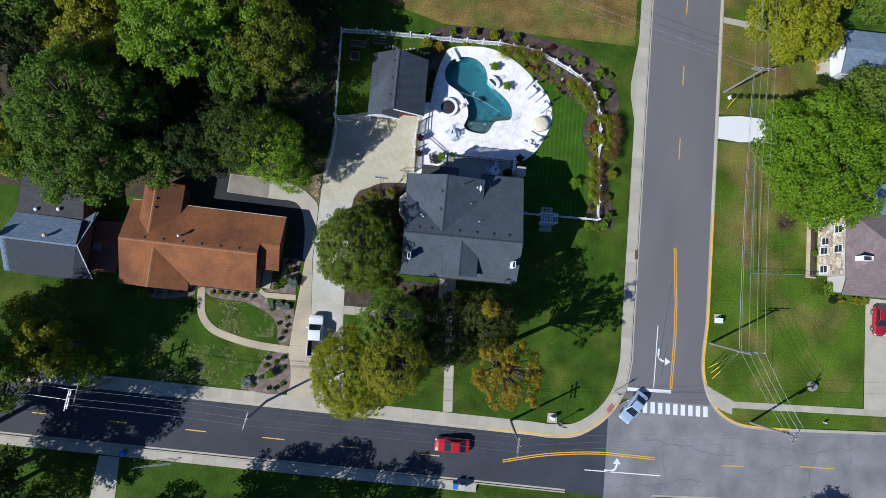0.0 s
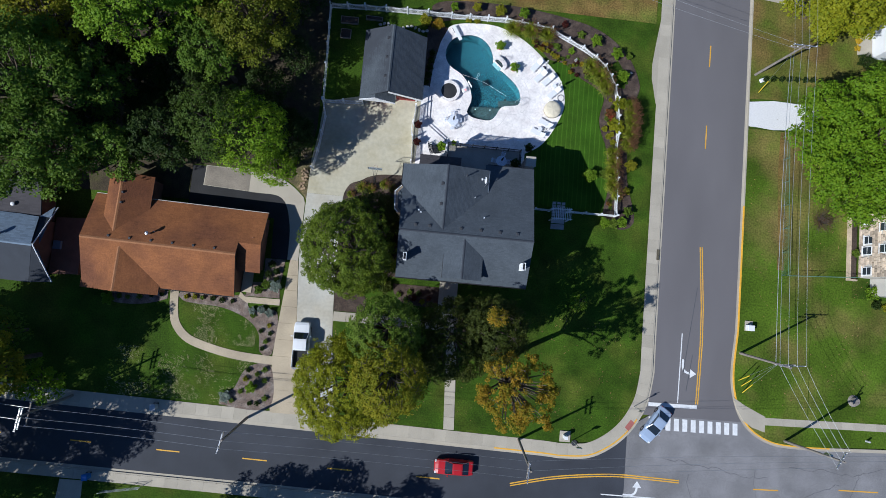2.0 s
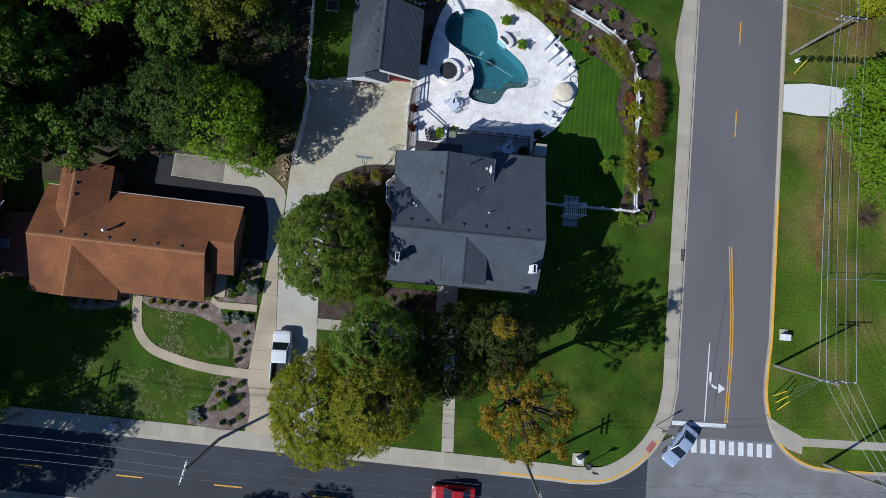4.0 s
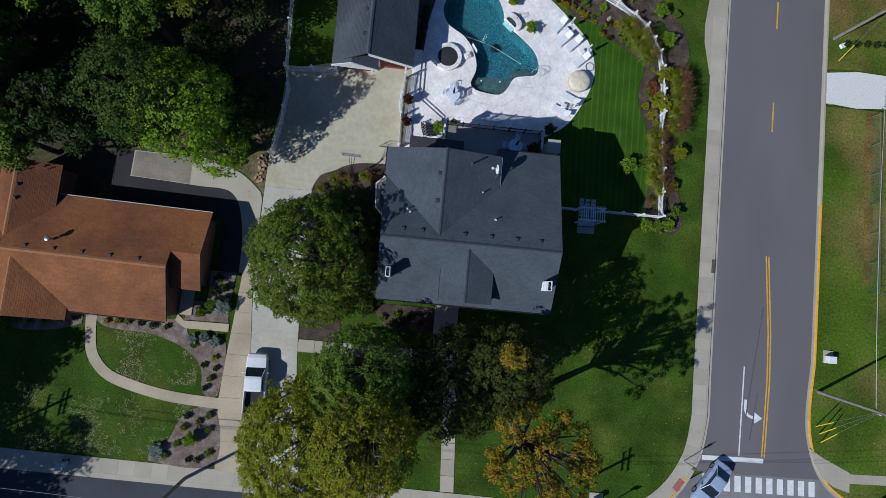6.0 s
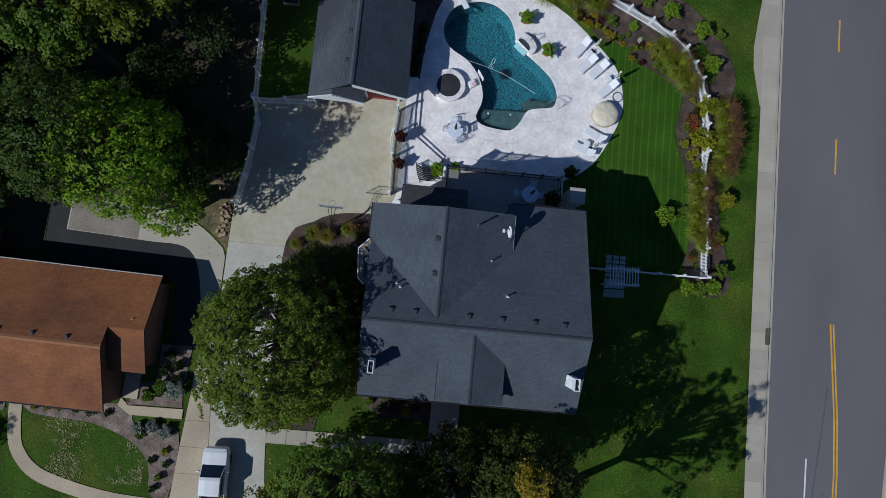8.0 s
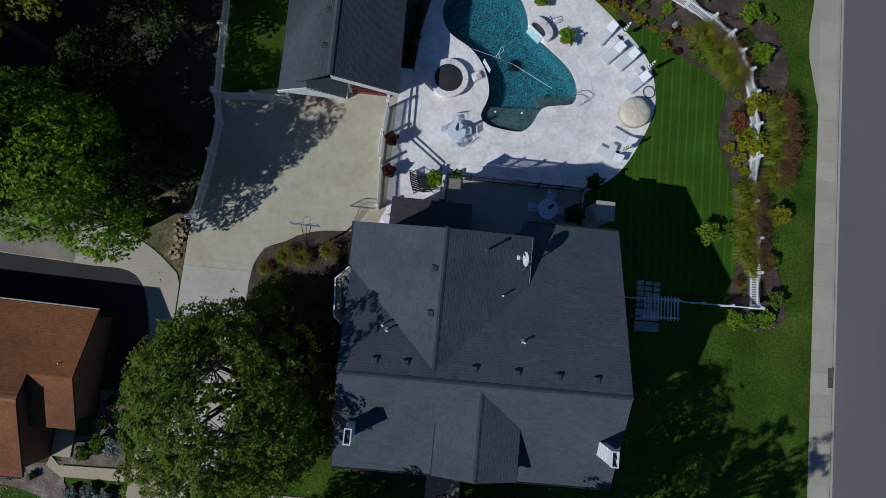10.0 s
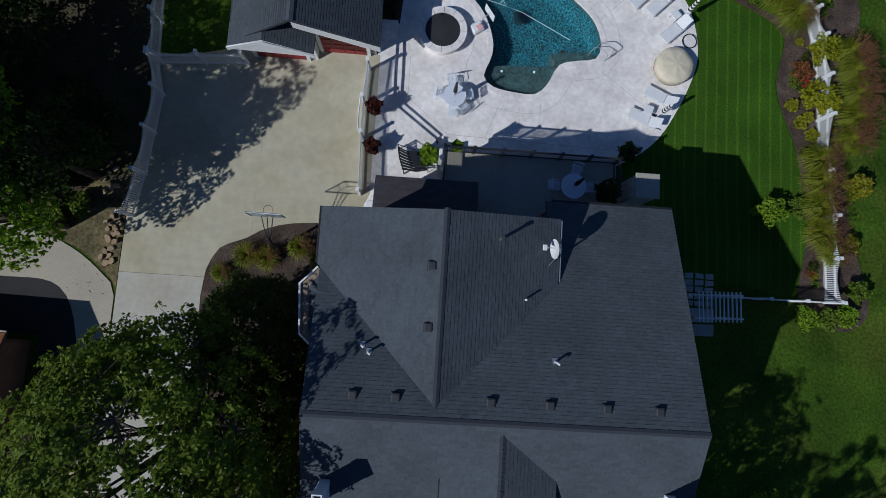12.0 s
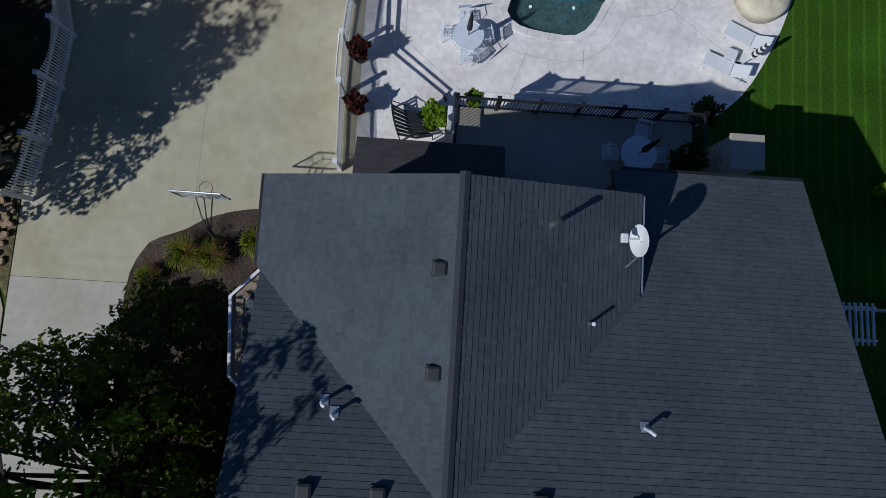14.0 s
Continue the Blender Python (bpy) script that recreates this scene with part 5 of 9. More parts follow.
def leaf_mesh(name, centres, size, material, rng, flat=0.6, ratio=1.5, face=None):
    """One folded diamond leaf at each centre, turned at random and inclined to face upwards, or along face where that is given."""
    n = len(centres)
    nor = rng.normal(size=(n, 3))
    if face is None:
        nor[:, 2] = np.abs(nor[:, 2]) + flat
    else:
        nor = nor * 0.5 + face
    nor /= np.linalg.norm(nor, axis=1, keepdims=True)
    t = np.cross(nor, rng.normal(size=(n, 3)))
    t /= np.linalg.norm(t, axis=1, keepdims=True) + 1e-9
    b = np.cross(nor, t)
    s = (size * rng.uniform(0.65, 1.35, n))[:, None]
    v = np.stack([centres - t * s * 0.5 * ratio, centres + b * s * 0.45 - nor * s * 0.12, centres + t * s * 0.5 * ratio, centres - b * s * 0.45 - nor * s * 0.12], 1).reshape(-1, 3)
    me = bpy.data.meshes.new(name)
    me.vertices.add(4 * n)
    me.vertices.foreach_set("co", v.ravel())
    me.loops.add(4 * n)
    me.loops.foreach_set("vertex_index", np.arange(4 * n))
    me.polygons.add(n)
    me.polygons.foreach_set("loop_start", np.arange(0, 4 * n, 4))
    me.materials.append(material)
    me.update()
    me.validate()
    return me


def lobed_crown(rng, bm, height, radius, mid, axes, lean, fork, tr, clump, fill, twigs, bare):
    """Leaf clumps gathered in rounded lobes, each at the end of a limb."""
    spots, outs = [], []
    nl = int(14 + radius * 7.0)
    for k in range(nl):
        dz = -0.45 + 1.42 * (k + 0.5) / nl
        az = k * 2.39996 + rng.uniform(-0.4, 0.4)
        d = np.array([math.sqrt(max(0.0, 1 - dz * dz)) * math.cos(az), math.sqrt(max(0.0, 1 - dz * dz)) * math.sin(az), dz])
        lr = 0.25 + radius * rng.uniform(0.11, 0.21)
        lobe = mid + d * (axes - lr * np.array([1, 1, 0.7])) * (rng.uniform(0.4, 0.75) if k % 4 == 3 else rng.uniform(0.82, 1.06))
        st = np.array([lean[0] * 0.4, lean[1] * 0.4, fork + (height * 0.7 - fork) * rng.uniform(0.1, 0.9) * (k + 1) / nl])
        tube(bm, [st, st * 0.5 + lobe * 0.5 + np.array([0, 0, 0.07 * radius]), lobe], [tr * 0.42, tr * 0.25, 0.03], 5, False)
        for _ in range(max(3, int(2.5 * fill * (lr / clump) ** 2))):
            g = rng.normal(size=3) + d * 0.55 + np.array([0, 0, 0.45])
            g /= np.linalg.norm(g)
            c = lobe + g * lr * rng.uniform(0.55, 1.08) * np.array([1, 1, 0.8])
            if spots and np.min(np.linalg.norm(np.array(spots) - c, axis=1)) < 0.62 * clump:
                continue
            spots.append(c)
            outs.append(g)
            if rng.uniform() < twigs:
                tube(bm, [lobe, c], [tr * 0.10, 0.008], 3, False)
    return np.array(spots), np.array(outs)


def domed_crown(rng, bm, height, radius, mid, axes, lean, fork, tr, clump, fill, twigs, bare):
    """An even dome of leaf clumps at the tips of limbs that fan out from the trunk, thin round the axis and with scattered gaps."""
    nl = int(16 + radius * 4)
    limbs = []
    for k in range(nl):
        dz = -0.3 + 1.25 * (k + 0.5) / nl
        az = k * 2.39996 + rng.uniform(-0.4, 0.4)
        w = math.sqrt(max(0.0, 1 - dz * dz))
        en = mid + axes * np.array([w * math.cos(az), w * math.sin(az), dz]) * rng.uniform(0.72, 0.9)
        st = np.array([lean[0] * 0.4, lean[1] * 0.4, fork * 0.8 + (height * 0.6 - fork * 0.8) * rng.uniform(0.0, 0.9) * (k + 1) / nl])
        half = st * 0.5 + en * 0.5 + np.array([0, 0, 0.06 * radius])
        tube(bm, [st, half, en], [tr * 0.36, tr * 0.2, 0.02], 5, False)
        limbs += [half, half * 0.5 + en * 0.5, en]
    limbs = np.array(limbs)
    area = 4.2 * radius * (radius + axes[2]) * 0.5 * 2.0
    spots, outs = [], []
    for _ in range(int(fill * 2.4 * area / clump ** 2)):
        d = rng.normal(size=3)
        d /= np.linalg.norm(d)
        if d[2] < -0.45 or (d[2] > 0.86 and rng.uniform() < 0.45):
            continue
        if bare is not None and d[2] < 0.9 and math.cos(math.atan2(d[1], d[0]) - radians(bare)) > 0.86 and d[2] < 0.6 and rng.uniform() < 0.88:
            continue
        hole = noise.noise(Vector(d) * 3.1 + Vector((radius, height, 0)))
        if hole < -0.40:
            continue
        swell = 1.0 + 0.15 * noise.noise(Vector(d) * 2.2 + Vector((height, 0, radius))) + 0.13 * noise.noise(Vector(d) * 6.0 + Vector((0, radius, height)))
        c = mid + axes * d * swell * (rng.uniform(0.45, 0.8) if rng.uniform() < 0.22 else rng.uniform(0.80, 1.05))
        if spots and np.min(np.linalg.norm(np.array(spots) - c, axis=1)) < 0.80 * clump:
            continue
        spots.append(c)
        outs.append(d)
        if rng.uniform() < twigs:
            tube(bm, [limbs[np.argmin(np.linalg.norm(limbs - c, axis=1))], c], [tr * 0.10, 0.008], 3, False)
    return np.array(spots), np.array(outs)


def tree(x, y, height, radius, material, label, leaves=9000, leaf=0.26, seed=1, base=0.35, lean=(0, 0), clump=0.5, group="trees", name="tree", zg=0.0, fill=1.0, twigs=1.0, crown=lobed_crown, bare=None):
    """A broadleaf tree: tapered trunk, limbs and twigs that carry the leaf clumps of its crown, and sprays of leaves fanning outwards from each clump.
    bare: the compass direction, in degrees from +x, in which a domed crown has lost its outer branches."""
    rng = np.random.default_rng(seed)
    root = thing(name, label, "tree", x, y, zg, 0, group)
    tr = 0.02 * height + 0.04
    fork = height * base
    top = Vector((lean[0], lean[1], height * 0.85))
    part("trunk", tubes(([(0, 0, -0.2), (0.05, 0, fork * 0.6), (lean[0] * 0.4, lean[1] * 0.4, fork), top], [tr, tr * 0.85, tr * 0.7, tr * 0.12]), sides=9), BARK, root)
    axes = np.array([radius, radius, height * (1 - base) * 0.5])
    mid = np.array([lean[0], lean[1], height * (1 + base) * 0.5])
    bm = bmesh.new()
    spots, outs = crown(rng, bm, height, radius, mid, axes, lean, fork, tr, clump, fill, twigs, bare)
    part("branchwork", bm, BARK, root)
    sizes = clump * rng.uniform(0.6, 1.2, len(spots))
    per = np.maximum(6, (leaves * sizes ** 2 / (sizes ** 2).sum()).astype(int))
    cen, out, rad = np.repeat(spots, per, 0), np.repeat(outs, per, 0), np.repeat(sizes, per)
    n = len(cen)
    if crown is domed_crown:                             # sprays lean outwards
        a = np.arctan2(out[:, 1], out[:, 0]) + (rng.integers(0, 5, n) - 2) * 0.62 + np.repeat(rng.normal(size=len(spots)) * 0.4, per) + rng.normal(size=n) * 0.13
    else:
        sprays = rng.integers(5, 8, len(spots)).repeat(per)
        a = (rng.integers(0, 1000, n) % sprays) / sprays * 2 * math.pi + np.repeat(rng.uniform(0, 6.28, len(spots)), per) + rng.normal(size=n) * 0.16
    s = rng.uniform(0.0, 1.0, n) ** 0.6 * 1.12
    pts = cen + np.stack([np.cos(a) * s * rad, np.sin(a) * s * rad, (0.25 - 0.55 * s * s) * rad], 1) + rng.normal(size=(n, 3)) * rad[:, None] * np.array([0.1, 0.1, 0.09])
    face = out * 0.45 + np.stack([np.cos(a) * s * 0.5, np.sin(a) * s * 0.5, np.full(n, 0.6)], 1)
    part("crown", leaf_mesh("crown", pts, leaf, material, rng, face=face), None, root)
    return root


TREES = [
    # x, y, height, radius, material, label, leaves, leaf size, clump size, fill, lean, crown base
    (-10.2, -2.6, 14.2, 4.9, LEAF_SHADE, "full green shade tree overhanging the driveway", 66000, 0.110, 0.33, 0.90, (0.25, 0.0), 0.13),
    (-8.6, -17.4, 12.8, 5.2, LEAF_OLIVE, "rounded golden-olive street tree", 66000, 0.115, 0.38, 0.95, (0, 0), 0.24),
    (-4.0, -15.7, 18.4, 3.5, LEAF_BROWNING, "tall olive street tree turning brown", 18000, 0.115, 0.34, 0.45, (0, 0), 0.42),
    (-4.9, -11.2, 14.4, 3.6, LEAF_GREEN, "thin-crowned green tree beside the front path", 19000, 0.12, 0.36, 0.5, (0, 0), 0.40),
    (7.9, -15.1, 17.4, 4.5, LEAF_ORANGE, "tall sparse autumn tree with orange and olive leaves", 16000, 0.115, 0.32, 0.30, (0.8, -0.7), 0.44),
    (2.6, -11.6, 11.2, 4.3, LEAF_DIM, "tree by the front door, leaves darkened for the shade there", 28000, 0.12, 0.42, 0.7, (0, 0), 0.40),
    (6.6, -10.1, 12.8, 3.3, LEAF_DIM, "narrow dark green tree before the front wall", 22000, 0.12, 0.42, 0.8, (0, 0), 0.34),
    (-7.8, 1.4, 7.4, 2.7, LEAF_DIM, "low tree in the shaded bed, leaves darkened as in shadow", 17000, 0.105, 0.36, 0.8, (0, 0), 0.22),
    (6.2, -8.6, 14.2, 1.05, LEAF_ORANGE, "slender autumn tree before the front wall", 1300, 0.11, 0.28, 0.6, (0, 0), 0.74),
    (17.7, -6.1, 2.6, 1.0, LEAF_BRIGHT, "small bright green young tree on the lawn", 1500, 0.09, 0.28, 0.8, (0, 0), 0.20),
    (48.9, 14.6, 12.0, 9.2, LEAF_LIME, "broad bright green maple over the verge", 62000, 0.2, 0.74, 1.0, (0, 0), 0.28),
    (57.5, 23.0, 10.0, 6.5, LEAF_GREEN, "broad green shade tree beyond the verge", 20000, 0.22, 0.7, 1.0, (0, 0), 0.28),
    (45.8, 34.2, 10.0, 6.8, LEAF_OLIVE, "olive-green shade tree beyond the verge", 24000, 0.22, 0.7, 0.9, (0, 0), 0.28),
    (56.8, 42.0, 11.0, 7.6, LEAF_GREEN, "broad green shade tree beyond the verge", 24000, 0.22, 0.7, 1.0, (0, 0), 0.28),
]
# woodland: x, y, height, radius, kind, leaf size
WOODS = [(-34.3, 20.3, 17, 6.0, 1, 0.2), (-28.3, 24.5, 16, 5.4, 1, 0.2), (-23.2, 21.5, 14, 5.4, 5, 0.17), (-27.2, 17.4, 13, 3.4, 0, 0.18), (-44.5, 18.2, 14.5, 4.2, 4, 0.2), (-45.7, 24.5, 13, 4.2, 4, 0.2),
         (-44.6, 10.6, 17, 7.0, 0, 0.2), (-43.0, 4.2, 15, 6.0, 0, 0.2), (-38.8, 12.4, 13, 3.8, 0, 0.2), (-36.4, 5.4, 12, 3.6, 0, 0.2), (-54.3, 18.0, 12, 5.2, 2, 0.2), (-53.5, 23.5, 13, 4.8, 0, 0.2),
         # (-18.6, 9.2): added tree, stands in for the fresh tree's shaded east flank
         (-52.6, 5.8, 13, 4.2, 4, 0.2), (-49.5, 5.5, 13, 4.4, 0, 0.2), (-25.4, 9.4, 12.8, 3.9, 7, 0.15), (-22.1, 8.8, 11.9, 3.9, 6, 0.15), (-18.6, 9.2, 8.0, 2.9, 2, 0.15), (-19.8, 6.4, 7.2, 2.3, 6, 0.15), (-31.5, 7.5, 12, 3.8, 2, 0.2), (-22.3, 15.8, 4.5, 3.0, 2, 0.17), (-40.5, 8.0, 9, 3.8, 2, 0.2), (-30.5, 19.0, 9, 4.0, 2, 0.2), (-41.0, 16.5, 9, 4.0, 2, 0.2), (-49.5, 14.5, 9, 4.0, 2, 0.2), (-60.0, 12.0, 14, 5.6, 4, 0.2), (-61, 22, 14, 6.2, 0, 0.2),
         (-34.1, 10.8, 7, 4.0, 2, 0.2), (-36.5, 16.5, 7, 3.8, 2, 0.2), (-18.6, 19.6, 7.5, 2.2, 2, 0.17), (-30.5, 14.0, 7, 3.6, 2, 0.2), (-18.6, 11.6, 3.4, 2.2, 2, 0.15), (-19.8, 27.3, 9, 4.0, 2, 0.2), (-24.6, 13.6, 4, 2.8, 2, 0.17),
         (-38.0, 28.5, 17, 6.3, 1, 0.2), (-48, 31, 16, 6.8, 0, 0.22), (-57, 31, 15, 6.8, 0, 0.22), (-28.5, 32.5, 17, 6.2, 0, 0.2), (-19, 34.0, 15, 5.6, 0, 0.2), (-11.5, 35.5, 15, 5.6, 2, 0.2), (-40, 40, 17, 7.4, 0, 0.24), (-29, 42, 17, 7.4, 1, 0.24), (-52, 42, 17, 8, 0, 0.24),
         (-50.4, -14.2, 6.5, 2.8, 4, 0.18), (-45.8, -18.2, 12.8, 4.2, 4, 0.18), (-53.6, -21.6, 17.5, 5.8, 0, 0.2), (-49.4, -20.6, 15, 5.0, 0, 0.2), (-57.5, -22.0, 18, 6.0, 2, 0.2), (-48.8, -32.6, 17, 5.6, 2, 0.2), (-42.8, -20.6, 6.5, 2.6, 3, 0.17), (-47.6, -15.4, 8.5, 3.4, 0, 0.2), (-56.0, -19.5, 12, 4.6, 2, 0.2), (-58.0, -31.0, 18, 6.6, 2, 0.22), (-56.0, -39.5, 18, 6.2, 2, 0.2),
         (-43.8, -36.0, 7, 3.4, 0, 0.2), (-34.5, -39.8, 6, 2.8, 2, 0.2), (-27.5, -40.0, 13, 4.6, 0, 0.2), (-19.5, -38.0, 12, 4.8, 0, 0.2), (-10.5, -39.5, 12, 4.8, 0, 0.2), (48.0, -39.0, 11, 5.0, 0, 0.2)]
LEAF_WOOD = leafmat("leaf_wood", (0.068, 0.135, 0.012), (0.14, 0.215, 0.02))
# kind 2 has the shade between the brighter crowns in its leaf colour
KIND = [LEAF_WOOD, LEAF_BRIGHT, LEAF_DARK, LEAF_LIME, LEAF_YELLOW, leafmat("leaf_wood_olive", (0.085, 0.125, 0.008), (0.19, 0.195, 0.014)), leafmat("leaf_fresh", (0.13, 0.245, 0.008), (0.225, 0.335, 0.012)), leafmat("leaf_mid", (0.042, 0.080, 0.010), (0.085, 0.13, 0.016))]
WORD = ["green broadleaf tree in the woodland edge", "tall bright green broadleaf tree in the woodland edge", "broadleaf tree in the woods, leaves darkened to read as shaded", "vivid light green broadleaf tree", "yellow-green broadleaf tree in the woods", "olive-green broadleaf tree in the woodland edge", "fresh light green broadleaf tree over the drive fence", "deep green broadleaf tree behind the parking pad"]
for k, (x, y, h_, r_, m_, lab, lv, lf, cl, fi, le, ba) in enumerate(TREES):
    tree(x, y, h_, r_, m_, lab, lv, lf, 20 + k, base=ba, clump=cl, fill=fi, lean=le, group="street and garden trees", crown=domed_crown if lf < 0.15 and m_ is not LEAF_ORANGE else lobed_crown, twigs=0.35, bare=42 if k == 0 else None)
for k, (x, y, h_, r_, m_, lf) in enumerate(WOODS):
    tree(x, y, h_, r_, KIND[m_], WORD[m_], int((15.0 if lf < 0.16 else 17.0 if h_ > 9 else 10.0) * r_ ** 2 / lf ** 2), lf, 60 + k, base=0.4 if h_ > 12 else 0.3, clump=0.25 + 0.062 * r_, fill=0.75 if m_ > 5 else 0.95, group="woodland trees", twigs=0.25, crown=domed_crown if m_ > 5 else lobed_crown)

# ---- the pool and its deck ----
WZ = DECK_Z - 0.13
deck = thing("pool_deck", "pale stamped concrete pool deck", "pool deck", kind="structure")
coping_out = offset_line(POOL, -0.32, True)


def holed(outer, hole, z0, z1):
    """A slab with an opening through it."""
    bm = bmesh.new()
    loops = [[bm.verts.new((*p, z1)) for p in l] for l in (outer, hole)]
    es = [bm.edges.new((l[i], l[(i + 1) % len(l)])) for l in loops for i in range(len(l))]
    bmesh.ops.triangle_fill(bm, edges=es, use_beauty=True)
    r = bmesh.ops.extrude_face_region(bm, geom=bm.faces[:])
    bmesh.ops.translate(bm, vec=(0, 0, z0 - z1), verts=[g for g in r["geom"] if isinstance(g, bmesh.types.BMVert)])
    return bm


part("deck_slab", holed(POOL_DECK, coping_out, DECK_Z - 0.3, DECK_Z), STAMPED, deck)
# scored joints curving over the deck
JOINT = mat("scored_joint", (0.55, 0.52, 0.50), 0.9, 0.15, 1.0, 12.0, 0.1)
band = offset_line(POOL, -1.15, True)
k0 = len(band) // 3
part("scored_line", ribbon(bmesh.new(), *[[(p[0], p[1]) for p in offset_line(band[k0 - 6: len(band) - 4], o)] for o in (0.012, -0.012)], DECK_Z, DECK_Z + 0.003), JOINT, deck)
for line in ([(-2.2, 17.5), (-2.2, 15.1), (0.2, 13.1), (9.6, 12.9)], [(5.4, 15.2), (5.4, 13.0)], [(8.9, 17.5), (11.5, 15.6)], [(9.3, 21.2), (11.3, 23.3)], [(3.0, 15.0), (2.3, 13.0)], [(5.3, 27.2), (6.0, 28.2)], [(0.8, 12.75), (0.8, 12.4), (8.6, 12.25), (8.6, 12.6)]):
    part("scored_line", ribbon(bmesh.new(), offset_line(line, 0.012), offset_line(line, -0.012), DECK_Z, DECK_Z + 0.003), JOINT, deck)

pool = thing("swimming_pool", "freeform swimming pool with dark teal plaster and a shallow ledge", "pool", 3.5, 21, DECK_Z, kind="structure")


def local(pts, x=3.5, y=21.0):
    return [(p[0] - x, p[1] - y) for p in pts]


PLASTER = mat("teal_plaster_with_caustics", (0.001, 0.022, 0.038), 0.8, 0.5, 1.2, 5.0, 0.2)
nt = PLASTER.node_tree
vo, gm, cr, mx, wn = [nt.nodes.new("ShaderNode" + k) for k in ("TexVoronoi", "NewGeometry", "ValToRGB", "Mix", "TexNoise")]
vo.feature, vo.inputs["Scale"].default_value = "DISTANCE_TO_EDGE", 11.0      # pale caustic net, painted into the floor colour
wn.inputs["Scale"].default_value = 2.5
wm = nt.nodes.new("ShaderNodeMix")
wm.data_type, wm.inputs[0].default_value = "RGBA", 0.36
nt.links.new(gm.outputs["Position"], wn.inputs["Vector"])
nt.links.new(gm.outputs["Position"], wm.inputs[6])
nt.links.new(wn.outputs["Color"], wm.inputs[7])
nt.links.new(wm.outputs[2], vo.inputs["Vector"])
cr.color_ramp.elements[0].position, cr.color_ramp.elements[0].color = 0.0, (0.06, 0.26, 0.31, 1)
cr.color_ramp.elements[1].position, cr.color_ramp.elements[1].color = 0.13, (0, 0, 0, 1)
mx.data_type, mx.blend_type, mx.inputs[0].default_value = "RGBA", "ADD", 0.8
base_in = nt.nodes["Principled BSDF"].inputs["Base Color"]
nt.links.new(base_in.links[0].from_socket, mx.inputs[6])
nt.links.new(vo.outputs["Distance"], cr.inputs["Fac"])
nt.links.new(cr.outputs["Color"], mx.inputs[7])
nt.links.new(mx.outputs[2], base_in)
LEDGE = mat("grey_green_plaster", (0.040, 0.062, 0.064), 0.8, 0.5, 2.0, 6.0, 0.2)
TILE = mat("waterline_tile", (0.02, 0.035, 0.045), 0.3, 0.2, 4.0, 8.0, 0.1)
ledge_line = 18.0
lp = local(POOL)
bm = bmesh.new()
top = [bm.verts.new((*p, -0.05)) for p in lp]
bot = [bm.verts.new((*p, -1.4)) for p in lp]
for i in range(len(lp)):
    j = (i + 1) % len(lp)
    bm.faces.new((top[i], top[j], bot[j], bot[i]))
f = bm.faces.new(bot)
bmesh.ops.triangulate(bm, faces=[f], ngon_method="EAR_CLIP")
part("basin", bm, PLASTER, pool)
part("ledge", slab(local([p for p in POOL if p[1] < ledge_line + 0.05 and p[0] < 7.0]), -1.39, -0.48), LEDGE, pool, "grey-green shallow sun ledge")
part("step", slab(local([(6.3, 18.02), (8.5, 18.3), (8.75, 18.9), (6.2, 18.5)]), -1.39, -0.6), LEDGE, pool)
part("step", slab(local([(6.2, 18.5), (8.75, 18.9), (8.72, 19.3), (6.1, 18.95)]), -1.39, -0.9), LEDGE, pool)
part("tile_band", ring(bmesh.new(), offset_line(lp, -0.004, True), offset_line(lp, 0.02, True), -0.2, -0.04), TILE, pool, "dark waterline tile band")
n, k, j = len(POOL), 0, 0
cl = local(coping_out)
while k < n:                                         # coping stones, one by one
    e = min(n, k + (2 if j % 3 else 3))
    a = [lp[i % n] for i in range(k, e + 1)]
    b = [cl[i % n] for i in range(k, e + 1)]
    for l in (a, b):
        t = (Vector(l[-1]) - Vector(l[-2])).normalized() * 0.012
        l[-1] = (l[-1][0] - t.x, l[-1][1] - t.y)
    part("coping_stone", ribbon(bmesh.new(), b, a, -0.12, 0.022 + random.uniform(0, 0.006)), STAMPED, pool)
    k, j = e, j + 1
WATER = bpy.data.materials.new("pool_water")
WATER.use_nodes = True
nt = WATER.node_tree
pb = nt.nodes["Principled BSDF"]
pb.inputs["Base Color"].default_value = (0.62, 0.93, 0.95, 1)
pb.inputs["Roughness"].default_value, pb.inputs["IOR"].default_value, pb.inputs["Transmission Weight"].default_value = 0.02, 1.33, 1.0
wn, wb, wg = nt.nodes.new("ShaderNodeTexVoronoi"), nt.nodes.new("ShaderNodeBump"), nt.nodes.new("ShaderNodeNewGeometry")
w2 = nt.nodes.new("ShaderNodeTexNoise")
w2.inputs["Scale"].default_value = 3.0
wm = nt.nodes.new("ShaderNodeMix")
wm.data_type = "RGBA"
wm.inputs[0].default_value = 0.12
wn.inputs["Scale"].default_value, wn.feature = 7.0, "SMOOTH_F1"
wb.inputs["Strength"].default_value, wb.inputs["Distance"].default_value = 0.4, 0.02
nt.links.new(wg.outputs["Position"], w2.inputs["Vector"])
nt.links.new(wg.outputs["Position"], wm.inputs[6])
nt.links.new(w2.outputs["Color"], wm.inputs[7])
nt.links.new(wm.outputs[2], wn.inputs["Vector"])
nt.links.new(wn.outputs["Distance"], wb.inputs["Height"])
nt.links.new(wb.outputs[0], pb.inputs["Normal"])
bm = bmesh.new()
f = bm.faces.new([bm.verts.new((*p, -0.13)) for p in offset_line(lp, 0.003, True)])
bmesh.ops.triangulate(bm, faces=[f], ngon_method="EAR_CLIP")
ob = part("water", bm, WATER, pool, "clear rippled teal water")
